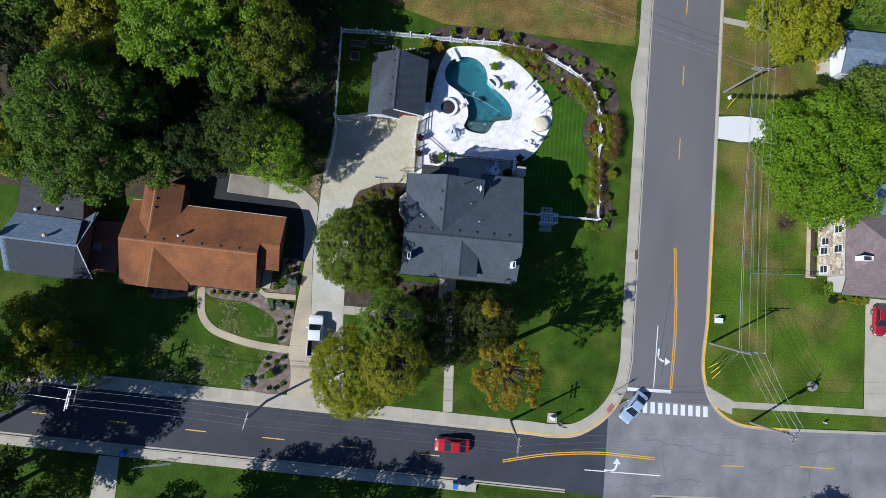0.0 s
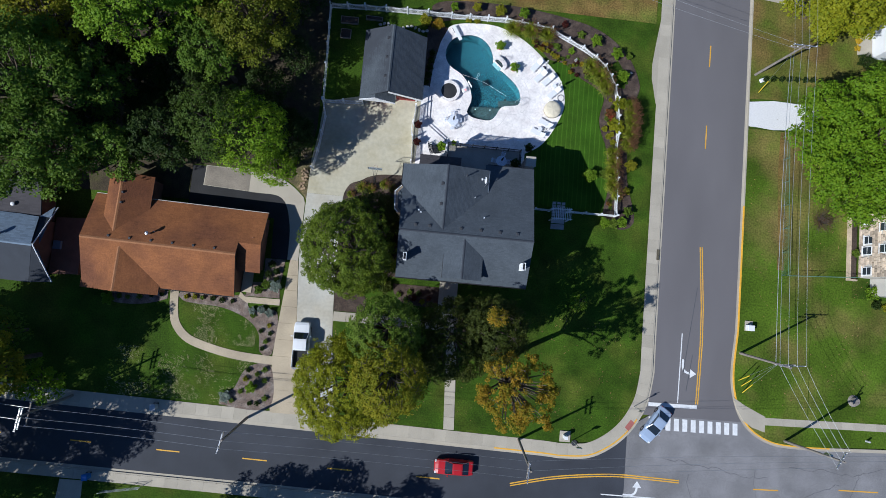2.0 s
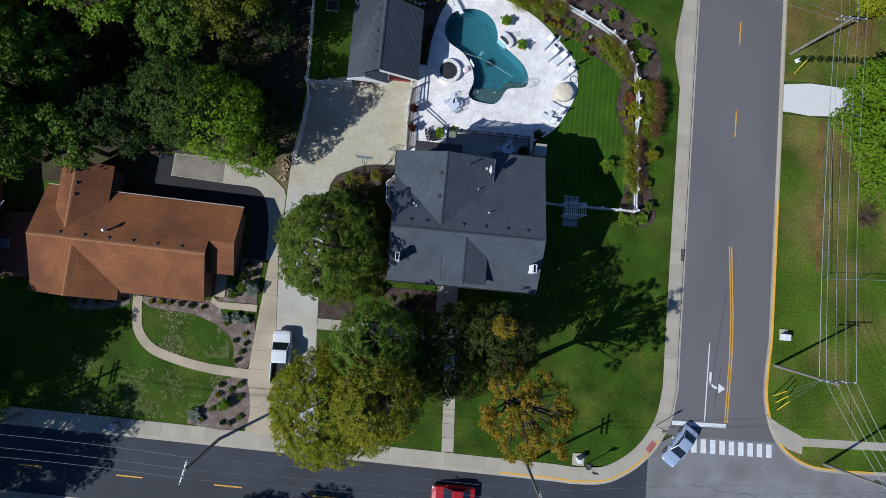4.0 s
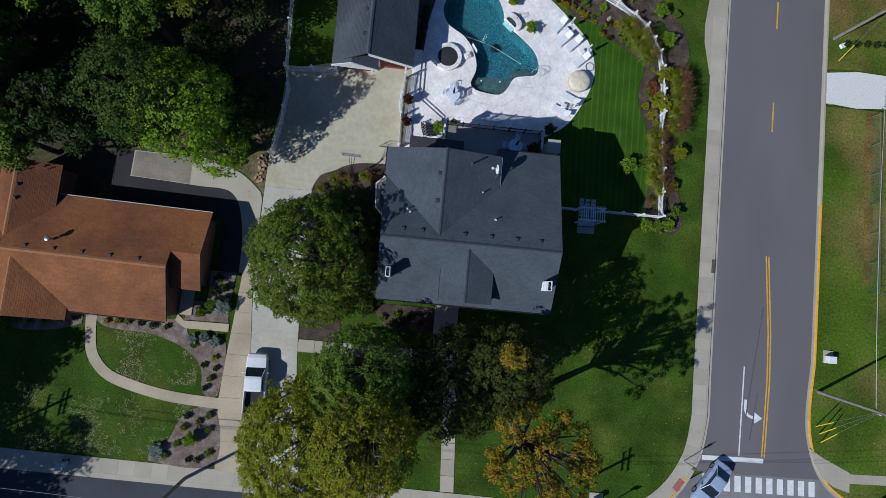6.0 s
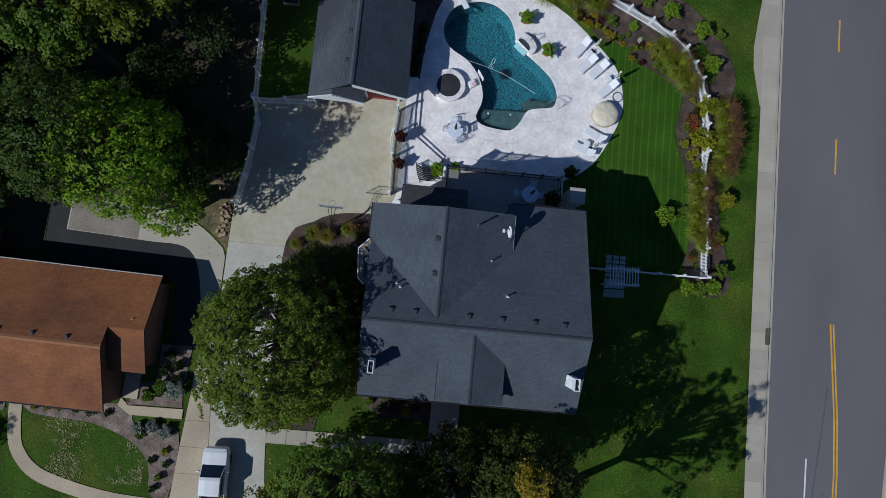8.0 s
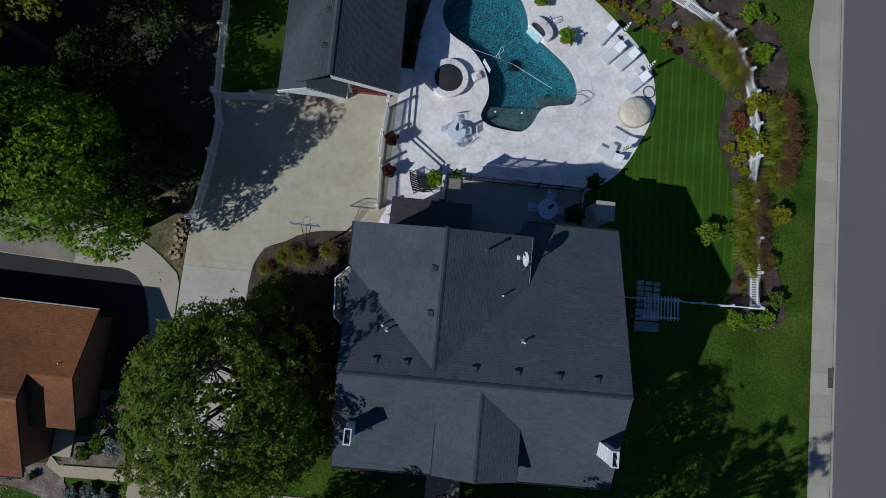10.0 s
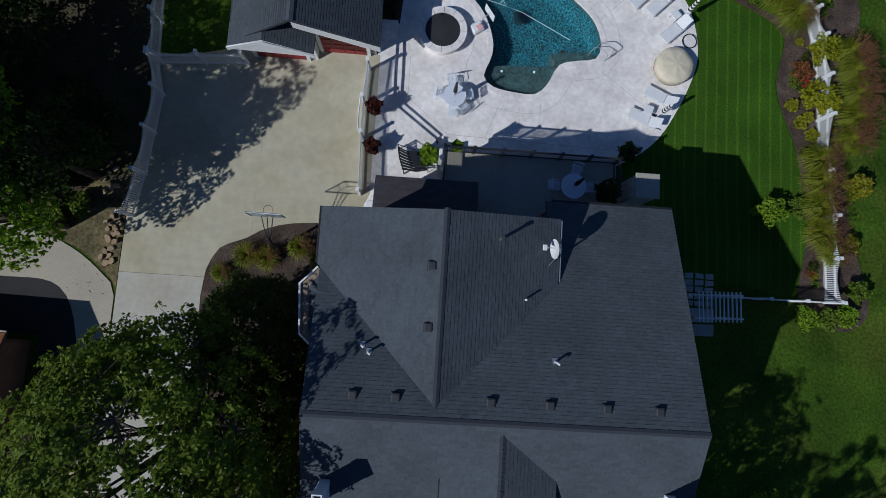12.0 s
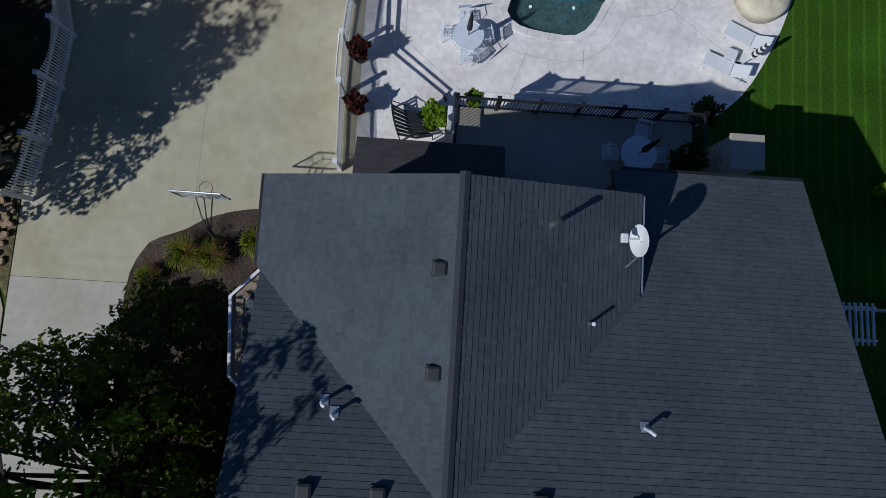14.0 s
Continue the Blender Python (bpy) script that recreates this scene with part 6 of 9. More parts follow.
ob.visible_shadow = False
part("floor_drain", boxes((-0.42, -0.42, 0, 0.42, 0.42, 0.05), bevel=0.01), TILE, pool, "dark square floor drain", pose(0.85, 0.5, -1.4, 0, 0, 20))
for x, y in ((3.14, 17.32), (5.06, 17.43)):
    part("pool_light", lathe(bmesh.new(), [(0.07, 0), (0.07, 0.03), (0.05, 0.04)], sides=14), WHITE, pool, "round white ledge light", pose(x - 3.5, y - 21, -0.48))
bd = thing("diving_board", "white diving board at the pool's deep end", "diving board", -0.1, 26.75, DECK_Z, -58)
part("plank", boxes((-1.05, -0.24, 0.42, 1.05, 0.24, 0.48), bevel=0.02), WHITE, bd)
part("stand", boxes((-0.95, -0.2, 0, -0.35, 0.2, 0.416), bevel=0.02), BLACKMETAL, bd)
hr = thing("pool_handrail", "chrome handrails at the pool steps", "handrail", 8.55, 18.45, DECK_Z)
for dx, dy in ((0, 0), (0.35, 0.32)):
    part("rail", tubes(([(-0.35 + dx, 0.25 + dy, -0.4), (-0.3 + dx, 0.2 + dy, 0.55), (-0.1 + dx, 0.05 + dy, 0.85), (0.3 + dx, -0.2 + dy, 0.85), (0.42 + dx, -0.28 + dy, 0.7), (0.45 + dx, -0.3 + dy, 0)], 0.022), sides=8), STEEL, hr)
pl = thing("cleaning_pole", "long white pool brush pole lying across the water", "pool tool", 0.9, 21.6, WZ)
part("pole", tubes(([(0, 0, 0.03), (1.87, -0.45, 0.02), (3.2, -0.85, 0.02), (6.1, -2.3, 0.02)], 0.013), sides=6), WHITECAST, pl)
part("loop", tubes(([(1.87, -0.45, 0.03), (2.1, 0.0, 0.04), (2.2, 0.35, 0.04), (2.4, 0.35, 0.04), (2.35, 0.05, 0.04), (2.05, -0.25, 0.04), (2.3, -0.6, 0.03)], 0.016), sides=6), WHITECAST, pl)
cl_ = thing("pool_cleaner", "dark round pool cleaner under the water", "pool cleaner", 7.05, 19.35, DECK_Z - 1.4)
part("body", lathe(bmesh.new(), [(0.16, 0), (0.2, 0.05), (0.18, 0.16), (0.08, 0.2)], sides=16), RUBBER, cl_)

tub = thing("hot_tub", "round raised hot tub with pale rim and dark cover", "hot tub", -0.47, 19.0, DECK_Z)
part("wall", ring(bmesh.new(), [(1.3 * math.cos(a), 1.3 * math.sin(a)) for a in np.linspace(0, 2 * math.pi, 48, endpoint=False)], [(1.02 * math.cos(a), 1.02 * math.sin(a)) for a in np.linspace(0, 2 * math.pi, 48, endpoint=False)], 0, 0.46), STAMPED, tub)
cap = mesh_of("rim_stone", [], [], STAMPED)
b = ribbon(bmesh.new(), [(1.38 * math.cos(a), 1.38 * math.sin(a)) for a in np.linspace(0, 0.5, 5)], [(1.0 * math.cos(a), 1.0 * math.sin(a)) for a in np.linspace(0, 0.5, 5)], 0.464, 0.53)
b.to_mesh(cap)
b.free()
for k in range(12):
    part("rim_stone", cap, None, tub, "", pose(0, 0, 0, 0, 0, 30 * k))
COVER = mat("dark_vinyl_cover", (0.028, 0.028, 0.03), 0.6, 0.2, 1.2, 9.0, 0.2)
part("cover", lathe(bmesh.new(), [(0.99, 0.40), (1.0, 0.47), (0.97, 0.5), (0.3, 0.53), (0.02, 0.535)], sides=48), COVER, tub, "dark vinyl tub cover", smooth=False)
part("cover_seam", boxes((-0.6, -0.01, 0.53, 0.6, 0.01, 0.54)), VENTDARK, tub, "", pose(0, 0, 0, 0, 0, 28))
for a in (100, 106):
    part("knob", lathe(bmesh.new(), [(0.06, 0.50), (0.06, 0.56), (0.04, 0.58)], sides=12), RUBBER, tub, "", pose(0.88 * math.cos(radians(a)), 0.88 * math.sin(radians(a)), 0))

# raised spill bowl at the water's edge
sp = thing("spill_fountain", "raised white concrete spill bowl pouring into the pool", "fountain", 5.46, 23.11, DECK_Z, -40.3)
out = curve_pts([(0.78, -0.02), (1.02, 0.25), (0.95, 0.7), (0.5, 1.0), (-0.2, 1.06), (-0.8, 0.85), (-1.02, 0.4), (-0.78, -0.02)], 0.15)
inn = curve_pts([(0.6, 0.06), (0.62, 0.3), (0.3, 0.52), (-0.3, 0.56), (-0.64, 0.35), (-0.6, 0.06)], 0.12)
part("bowl", holed(out, inn, 0, 0.5), STAMPED, sp)
part("basin", slab(offset_line(inn, -0.01, True), 0.05, 0.36), LEDGE, sp, "dark wet basin")
part("jet", lathe(bmesh.new(), [(0.09, 0.36), (0.09, 0.39), (0.04, 0.40)], sides=14), WHITE, sp)
bm = bmesh.new()
ribbon(bm, [(-0.6, -0.025), (0.6, -0.025)], [(-0.62, -0.34), (0.62, -0.34)], -0.12, lambda x, y: 0.34 + 0.9 * min(0.0, y + 0.02))
part("spillway", bm, mat("wet_pale_teal_tile", (0.22, 0.42, 0.44), 0.15, 0.2, 3.0, 14.0, 0.1), sp, "pale teal wet spillway")
part("handle", tubes(([(0.35, 1.2, 0.0), (0.3, 1.15, 0.95), (0.0, 1.25, 1.0), (-0.25, 1.3, 0.0)], 0.03), ([(0.15, 1.2, 0.97), (0.1, 0.8, 0.52)], 0.02)), BLACKMETAL, sp, "black metal frame")


def bush_pts(rng, n, r, h, squash=1.0):
    d = rng.normal(size=(n, 3))
    d /= np.linalg.norm(d, axis=1, keepdims=True)
    lump = 0.75 + 0.35 * np.sin(3.1 * d[:, :1] + 2.0) * np.cos(4.3 * d[:, 1:2] + 1.0 + d[:, 2:] * 2)
    rad = rng.uniform(0.45, 1.0, (n, 1)) ** 0.6 * lump
    q = d * rad * np.array([r, r * squash, h / 2])
    q[:, 2] = np.maximum(q[:, 2] + h * 0.5, 0.02)
    return q


def shrub(x, y, r, h, material, label, n=700, leaf=0.11, seed=0, group="garden shrubs", zg=None, name="shrub", squash=1.0):
    rng = np.random.default_rng(1000 + seed)
    z = -0.36 * low(x, y) if zg is None else zg
    ob = thing(name, label, "shrub", x, y, z, rng.uniform(0, 360), group)
    part("stem", tubes(*[([(0, 0, -0.05), (r * 0.3 * math.cos(a), r * 0.3 * math.sin(a), h * 0.55)], [0.03, 0.012]) for a in (0.3, 2.2, 4.4)], sides=5), BARK, ob)
    part("foliage", leaf_mesh("foliage", bush_pts(rng, n, r, h, squash), leaf, material, rng, 0.4), None, ob)
    return ob


def plume_grass(x, y, r, h, material, plume, label, n=420, seed=0, zg=None, plumes=55):
    """A fountain of arching blades with feathery heads."""
    rng = np.random.default_rng(3000 + seed)
    z = -0.36 * low(x, y) if zg is None else zg
    ob = thing("ornamental_grass", label, "grass clump", x, y, z, 0, "ornamental grasses")
    vs, fs = [], []
    for _ in range(n):
        a, s, hh = rng.uniform(0, 6.283), rng.uniform(0.25, 1.0), h * rng.uniform(0.6, 1.0)
        d = np.array([math.cos(a), math.sin(a)])
        w = np.array([-d[1], d[0]]) * 0.022
        pts = [(0.12 * r * s, 0), (0.35 * r * s, hh * 0.55), (0.72 * r * s, hh * 0.85), (1.05 * r * s, hh * (0.86 - 0.3 * s))]
        m = len(vs)
        for i, (rad, zz) in enumerate(pts):
            c = d * rad
            k = w * (1 - i / 3.4)
            vs += [(c[0] - k[0], c[1] - k[1], zz), (c[0] + k[0], c[1] + k[1], zz)]
        fs += [(m + 2 * i, m + 2 * i + 1, m + 2 * i + 3, m + 2 * i + 2) for i in range(3)]
    tagged(part("blades", mesh_of("blades", vs, fs, material), None, ob), kind="stuff")
    if plumes:                                            # the heads lean together to the east
        c = []
        for _ in range(plumes):
            a, s = rng.normal() * 0.85 + 0.25, rng.uniform(0.25, 1.0)
            base = np.array([r * s * math.cos(a), r * s * math.sin(a), h * rng.uniform(0.72, 1.05)])
            out = np.array([math.cos(a), math.sin(a), 0.45])
            f = rng.uniform(-0.5, 0.5, (20, 1))
            c.append(base + out * f * 0.34 + rng.normal(size=(20, 3)) * np.array([0.045, 0.045, 0.05]))
        tagged(part("plumes", leaf_mesh("plumes", np.concatenate(c), 0.034, plume, rng, 0.2, 2.4), None, ob), kind="stuff")
    return ob


def pot_plant(x, y, z, pot_r, pot_h, r, h, leafy, potmat, label, seed, n=420):
    rng = np.random.default_rng(5000 + seed)
    ob = thing("potted_plant", label, "potted plant", x, y, z, 0, "potted plants")
    part("pot", lathe(bmesh.new(), [(pot_r * 0.7, 0), (pot_r * 0.95, pot_h * 0.8), (pot_r * 1.08, pot_h * 0.82), (pot_r * 1.08, pot_h), (pot_r * 0.9, pot_h), (pot_r * 0.88, pot_h - 0.06)], sides=20), potmat, ob)
    part("foliage", leaf_mesh("foliage", bush_pts(rng, n, r, h) + np.array([0, 0, pot_h * 0.8]), 0.13, leafy, rng, 0.4, 2.0), None, ob)
    return ob


TERRA = mat("terracotta", (0.34, 0.15, 0.08), 0.85, 0.15, 2.0, 15.0, 0.2)
pot_plant(5.55, 25.5, DECK_Z, 0.32, 0.4, 0.75, 0.9, LEAF_BRIGHT, TERRA, "leafy green plant in a terracotta pot", 1)
pot_plant(7.6, 22.85, DECK_Z, 0.32, 0.4, 0.75, 0.9, LEAF_BRIGHT, TERRA, "leafy green plant in a terracotta pot", 2)
# red plants hung on the drive fence
for k, (x, y) in enumerate(((-3.95, 13.95), (-3.9, 11.75))):
    pot_plant(x, y, 0.014, 0.3, 0.5, 0.5, 0.95, LEAF_RED, VENTDARK, "dark red bushy plant in a pot by the gate", 10 + k, 900)
pot_plant(10.2, 12.5, DECK_Z, 0.32, 0.6, 0.7, 1.1, LEAF_DARK, VENTDARK, "dark leafy plant in an urn at the terrace end", 12)
pot_plant(8.2, 9.6, 2.42, 0.35, 0.4, 0.75, 1.2, LEAF_DARK, VENTDARK, "dark leafy potted plant on the terrace", 13)

# ---- poolside furniture ----
SLING = mat("white_sling_fabric", (0.78, 0.79, 0.80), 0.7, 0.05, 2.0, 30.0, 0.1)
lounger = thing("sun_lounger", "white sling sun lounger with a raised backrest", "sun lounger", 0, 0, 0, 0, "sun loungers on the deck")
part("seat", boxes((-1.0, -0.31, 0.33, 0.25, 0.31, 0.36), bevel=0.01), SLING, lounger)
part("backrest", boxes((0, -0.31, -0.015, 0.72, 0.31, 0.015), bevel=0.01), SLING, lounger, "", pose(0.27, 0, 0.36, 0, -32, 0))
for s in (-0.34, 0.34):
    part("frame_rail", tubes(([(-1.02, s, 0.33), (0.27, s, 0.34), (0.95, s, 0.33)], 0.022), sides=6), WHITE, lounger)
for lx in (-0.85, 0.7):
    for s in (-0.33, 0.33):
        part("leg", tubes(([(lx, s, 0), (lx, s, 0.33)], 0.02), sides=6), WHITE, lounger)
part("crossbar", tubes(([(0.75, -0.33, 0.3), (0.75, 0.33, 0.3)], 0.018), sides=6), WHITE, lounger)
spots = [((9.95, 22.9), (11.1, 24.4)), ((10.5, 21.6), (11.75, 22.9)), ((11.5, 21.2), (12.8, 22.55)), ((12.35, 19.6), (13.75, 20.95)), ((11.5, 16.45), (13.05, 15.75)), ((10.6, 15.05), (12.15, 14.45))]
for k, (a, b) in enumerate(spots):
    m = pose((a[0] + b[0]) / 2, (a[1] + b[1]) / 2, DECK_Z, 0, 0, math.degrees(math.atan2(b[1] - a[1], b[0] - a[0])))
    if k == 0:
        lounger.matrix_basis = m
    else:
        copy_thing(lounger, m)
side_table = thing("side_table", "small white side table between loungers", "side table", 11.2, 23.25, DECK_Z, 40, "poolside side tables")
part("tabletop", boxes((-0.25, -0.25, 0.42, 0.25, 0.25, 0.46), bevel=0.012), WHITE, side_table)
for sx in (-0.21, 0.21):
    for sy in (-0.21, 0.21):
        part("leg", boxes((sx - 0.02, sy - 0.02, 0, sx + 0.02, sy + 0.02, 0.42)), WHITE, side_table)
for x, y, r in ((13.0, 21.1, 40), (11.55, 15.3, -20)):
    copy_thing(side_table, pose(x, y, DECK_Z, 0, 0, r))
STRIPE = mat("white_canvas", (0.78, 0.78, 0.77), 0.85, 0.05, 2.0, 20.0, 0.1)
DARKCLOTH = mat("black_canvas", (0.03, 0.03, 0.032), 0.85, 0.1, 2.0, 20.0, 0.1)
para = thing("closed_umbrella", "closed black and white striped patio umbrella", "umbrella", 11.55, 23.55, DECK_Z, 0, "closed striped umbrellas")
part("base", lathe(bmesh.new(), [(0.24, 0), (0.24, 0.05), (0.08, 0.09), (0.05, 0.3)], sides=20), BLACKMETAL, para)
part("pole", tubes(([(0, 0, 0), (0, 0, 2.35)], 0.022), sides=8), WHITE, para)
for k in range(9):
    z = 1.1 + k * 0.13
    r0, r1 = 0.13 - 0.008 * k, 0.135 - 0.008 * (k + 1)
    part("canopy_band", lathe(bmesh.new(), [(r0, z), (r0 + 0.02, z + 0.06), (r1, z + 0.13)], sides=10), DARKCLOTH if k % 2 else STRIPE, para)
for x, y in ((13.42, 21.0), (12.05, 14.95)):
    copy_thing(para, pose(x, y, DECK_Z))
CANVAS = mat("beige_canvas_cover", (0.68, 0.61, 0.46), 0.9, 0.08, 1.2, 6.0, 0.5)
rng = np.random.default_rng(8)
bm = lathe(bmesh.new(), [(1.06, 0.05), (1.08, 0.55), (1.03, 0.64), (0.7, 0.72), (0.3, 0.78), (0.02, 0.82)], sides=40)
for v in bm.verts:
    a = math.atan2(v.co.y, v.co.x)
    v.co.z += 0.02 * math.sin(7 * a) * math.hypot(v.co.x, v.co.y)
    v.co.x += 0.03 * math.sin(11 * a) * (v.co.z < 0.4)
cv = thing("covered_table", "round table under a fitted beige cover", "covered table", 12.95, 18.0, DECK_Z)
part("cover", bm, CANVAS, cv, smooth=True)
hs = thing("garden_hose", "coiled dark hose hanging in a ring", "hose", 14.0, 19.75, DECK_Z)
part("coil", tubes(*[([(0.42 * math.cos(a) * s, 0.42 * math.sin(a) * s, 0.04 + 0.03 * k) for a in np.linspace(0, 6.6, 26)], 0.014) for k, s in enumerate((1.0, 0.95, 1.04))], sides=5), RUBBER, hs)
ph = thing("pool_basketball_hoop", "white poolside basketball hoop on a filled base", "pool hoop", 1.55, 19.5, DECK_Z, 35)
part("base", boxes((-0.45, -0.3, 0, 0.3, 0.3, 0.32), bevel=0.08), WHITE, ph)
part("post", tubes(([(0.1, 0, 0.3), (0.25, 0, 0.9), (0.62, 0, 1.1)], 0.03), sides=8), STEEL, ph)
part("backboard", boxes((0.62, -0.45, 0.85, 0.66, 0.45, 1.45), bevel=0.015), WHITE, ph)
part("rim", tubes(([(0.86 + 0.2 * math.cos(a), 0.2 * math.sin(a), 1.0) for a in np.linspace(0, 6.283, 18)], 0.012), sides=5), REDWOOD, ph)
tw_ = thing("towel", "pink and white towel on the hoop base", "towel", 1.62, 19.42, DECK_Z + 0.32, 35)
bm = bmesh.new()
bmesh.ops.create_grid(bm, x_segments=10, y_segments=8, size=0.16)
for v in bm.verts:
    v.co.z = 0.03 + 0.03 * noise.noise(v.co * 14)
bmesh.ops.solidify(bm, geom=bm.faces[:], thickness=0.02)
part("cloth", bm, mat("pink_towel", (0.75, 0.42, 0.42), 0.95, 0.1, 3.0, 20.0, 0.3), tw_)


def lattice_top(r, h, pitch=0.072):
    """A round pierced table top: a rim and crossing bars."""
    bm = bmesh.new()
    tube(bm, [(r * math.cos(a), r * math.sin(a), h) for a in np.linspace(0, 2 * math.pi, 40)], 0.025, 6, False)
    k = -r + pitch
    while k < r - 0.02:
        w = math.sqrt(r * r - k * k)
        box(bm, k - 0.026, -w, h - 0.008, k + 0.026, w, h + 0.008)
        box(bm, -w, k - 0.026, h - 0.006, w, k + 0.026, h + 0.010)
        k += pitch
    return bm


def lattice_panel(w, d, bar=0.03, n=5):
    bm = bmesh.new()
    for k in range(n):
        f = -0.5 + (k + 0.5) / n
        box(bm, -w / 2, f * d - bar / 2, 0, w / 2, f * d + bar / 2, 0.012)
        box(bm, f * w - bar / 2, -d / 2, 0.002, f * w + bar / 2, d / 2, 0.014)
    tube(bm, [(-w / 2, -d / 2, 0), (w / 2, -d / 2, 0), (w / 2, d / 2, 0), (-w / 2, d / 2, 0), (-w / 2, -d / 2, 0)], 0.018, 5, False)
    return bm


def cast_chair(group):
    ob = thing("garden_chair", "pale blue-white cast-metal garden chair with lattice back", "chair", 0, 0, 0, 0, group)
    tagged(part("seat", lattice_panel(0.46, 0.44), BLUEWHITE, ob, "", pose(0, 0, 0.43)), kind="stuff")
    tagged(part("backrest", lattice_panel(0.46, 0.5), BLUEWHITE, ob, "", pose(-0.3, 0, 0.68, 0, -74, 0)), kind="stuff")
    for sy in (-0.22, 0.22):
        part("arm", tubes(([(-0.26, sy, 0.66), (0.1, sy * 1.15, 0.66), (0.2, sy, 0.44)], 0.016), sides=5), BLUEWHITE, ob)
        for lx in (-0.22, 0.22):
            part("leg", tubes(([(lx, sy, 0.43), (lx * 1.2, sy * 1.1, 0)], 0.016), sides=5), BLUEWHITE, ob)
    return ob


def dining_set(x, y, z, angles, group, table_label):
    t = thing("garden_table", table_label, "table", x, y, z)
    tagged(part("tabletop", lattice_top(0.62, 0.72), BLUEWHITE, t), kind="stuff")
    part("pedestal", lathe(bmesh.new(), [(0.05, 0.1), (0.035, 0.4), (0.06, 0.7)], sides=12), BLUEWHITE, t)
    for k in range(4):
        a = radians(45 + 90 * k)
        part("leg", tubes(([(0, 0, 0.2), (0.25 * math.cos(a), 0.25 * math.sin(a), 0.16), (0.45 * math.cos(a), 0.45 * math.sin(a), 0)], 0.025), sides=6), BLUEWHITE, t)
    u = thing("closed_umbrella", "closed dark patio umbrella through the table", "umbrella", x, y, z)
    part("pole", tubes(([(0, 0, 0.02), (0, 0, 2.5)], 0.022), sides=8), BLACKMETAL, u)
    part("canopy", lathe(bmesh.new(), [(0.10, 1.2), (0.12, 1.3), (0.09, 1.9), (0.05, 2.4), (0.01, 2.5)], sides=10), DARKCLOTH, u)
    part("base", lathe(bmesh.new(), [(0.2, 0), (0.2, 0.05), (0.05, 0.08)], sides=16), BLACKMETAL, u)
    c = None
    for a, d in angles:
        m = pose(x + d * math.cos(radians(a)), y + d * math.sin(radians(a)), z, 0, 0, a + 180)
        if c is None:
            c = cast_chair(group)
            c.matrix_basis = m
        else:
            copy_thing(c, m)


dining_set(0.42, 15.15, DECK_Z, [(100, 0.95), (172, 0.78), (-48, 0.72), (10, 0.72), (-92, 0.76)], "chairs round the deck table", "round pale blue-white pierced-metal table on the pool deck")
dining_set(6.55, 9.85, 2.42, [(78, 0.95), (178, 0.85), (2, 0.85)], "chairs round the terrace table", "round pale blue-white pierced-metal table on the terrace")

# ---- steps and walk between drive and pool ----
walk_in = [(-4.3, 16.5), (-4.05, 16.6), (-4.05, 19.4), (-3.04, 19.4), (-3.05, 16.6), (-3.0, 14.55), (-0.5, 12.7), (-0.3, 12.3), (-0.3, 9.2), (-4.3, 9.2)]
paving("gate_walk", slab(walk_in[::-1], -0.7, 0.0), STAMPED, "pale concrete walk inside the gate", "path")
paving("corner_walk", slab([(-4.65, 7.35), (-3.05, 7.35), (-3.05, 9.19), (-4.0, 9.19)], -0.3, 0.006), STAMPED, "pale concrete corner by the rear entry", "path")
reel = thing("hose_reel", "round hose reel beside the rear entry", "hose reel", -3.75, 8.55, 0.006)
part("drum", lathe(bmesh.new(), [(0.05, 0.1), (0.34, 0.1), (0.36, 0.13), (0.34, 0.16), (0.16, 0.16), (0.14, 0.42), (0.34, 0.44), (0.36, 0.47), (0.30, 0.5), (0.05, 0.5)], sides=24), WHITE, reel, "white plastic drum")
part("coil", tubes(*[([(0.24 * math.cos(a), 0.24 * math.sin(a), 0.2 + 0.06 * k) for a in np.linspace(0, 6.3, 22)], 0.035) for k in range(4)], sides=6), RUBBER, reel, "dark coiled hose")
part("foot", boxes((-0.3, -0.05, 0, 0.3, 0.05, 0.096), (-0.05, -0.3, 0.002, 0.05, 0.3, 0.094)), BLACKMETAL, reel)
steps = thing("garden_steps", "two long concrete steps down to the pool", "steps", kind="structure")
sl = [(-3.12, 18.6), (-3.05, 16.7), (-2.98, 14.55), (-0.48, 12.62)]
part("tread", ribbon(bmesh.new(), offset_line(sl, 0.42), sl, DECK_Z - 0.2, DECK_Z + 0.17), STAMPED, steps)
part("tread", ribbon(bmesh.new(), sl, offset_line(sl, -0.4), DECK_Z - 0.2, -0.004), STAMPED, steps)
# ---- white picket fences ----
PICKET = mesh_of("picket", [], [], WHITE)
b = boxes((-0.011, -0.029, 0, 0.011, 0.029, 1.0))
b.to_mesh(PICKET)
b.free()


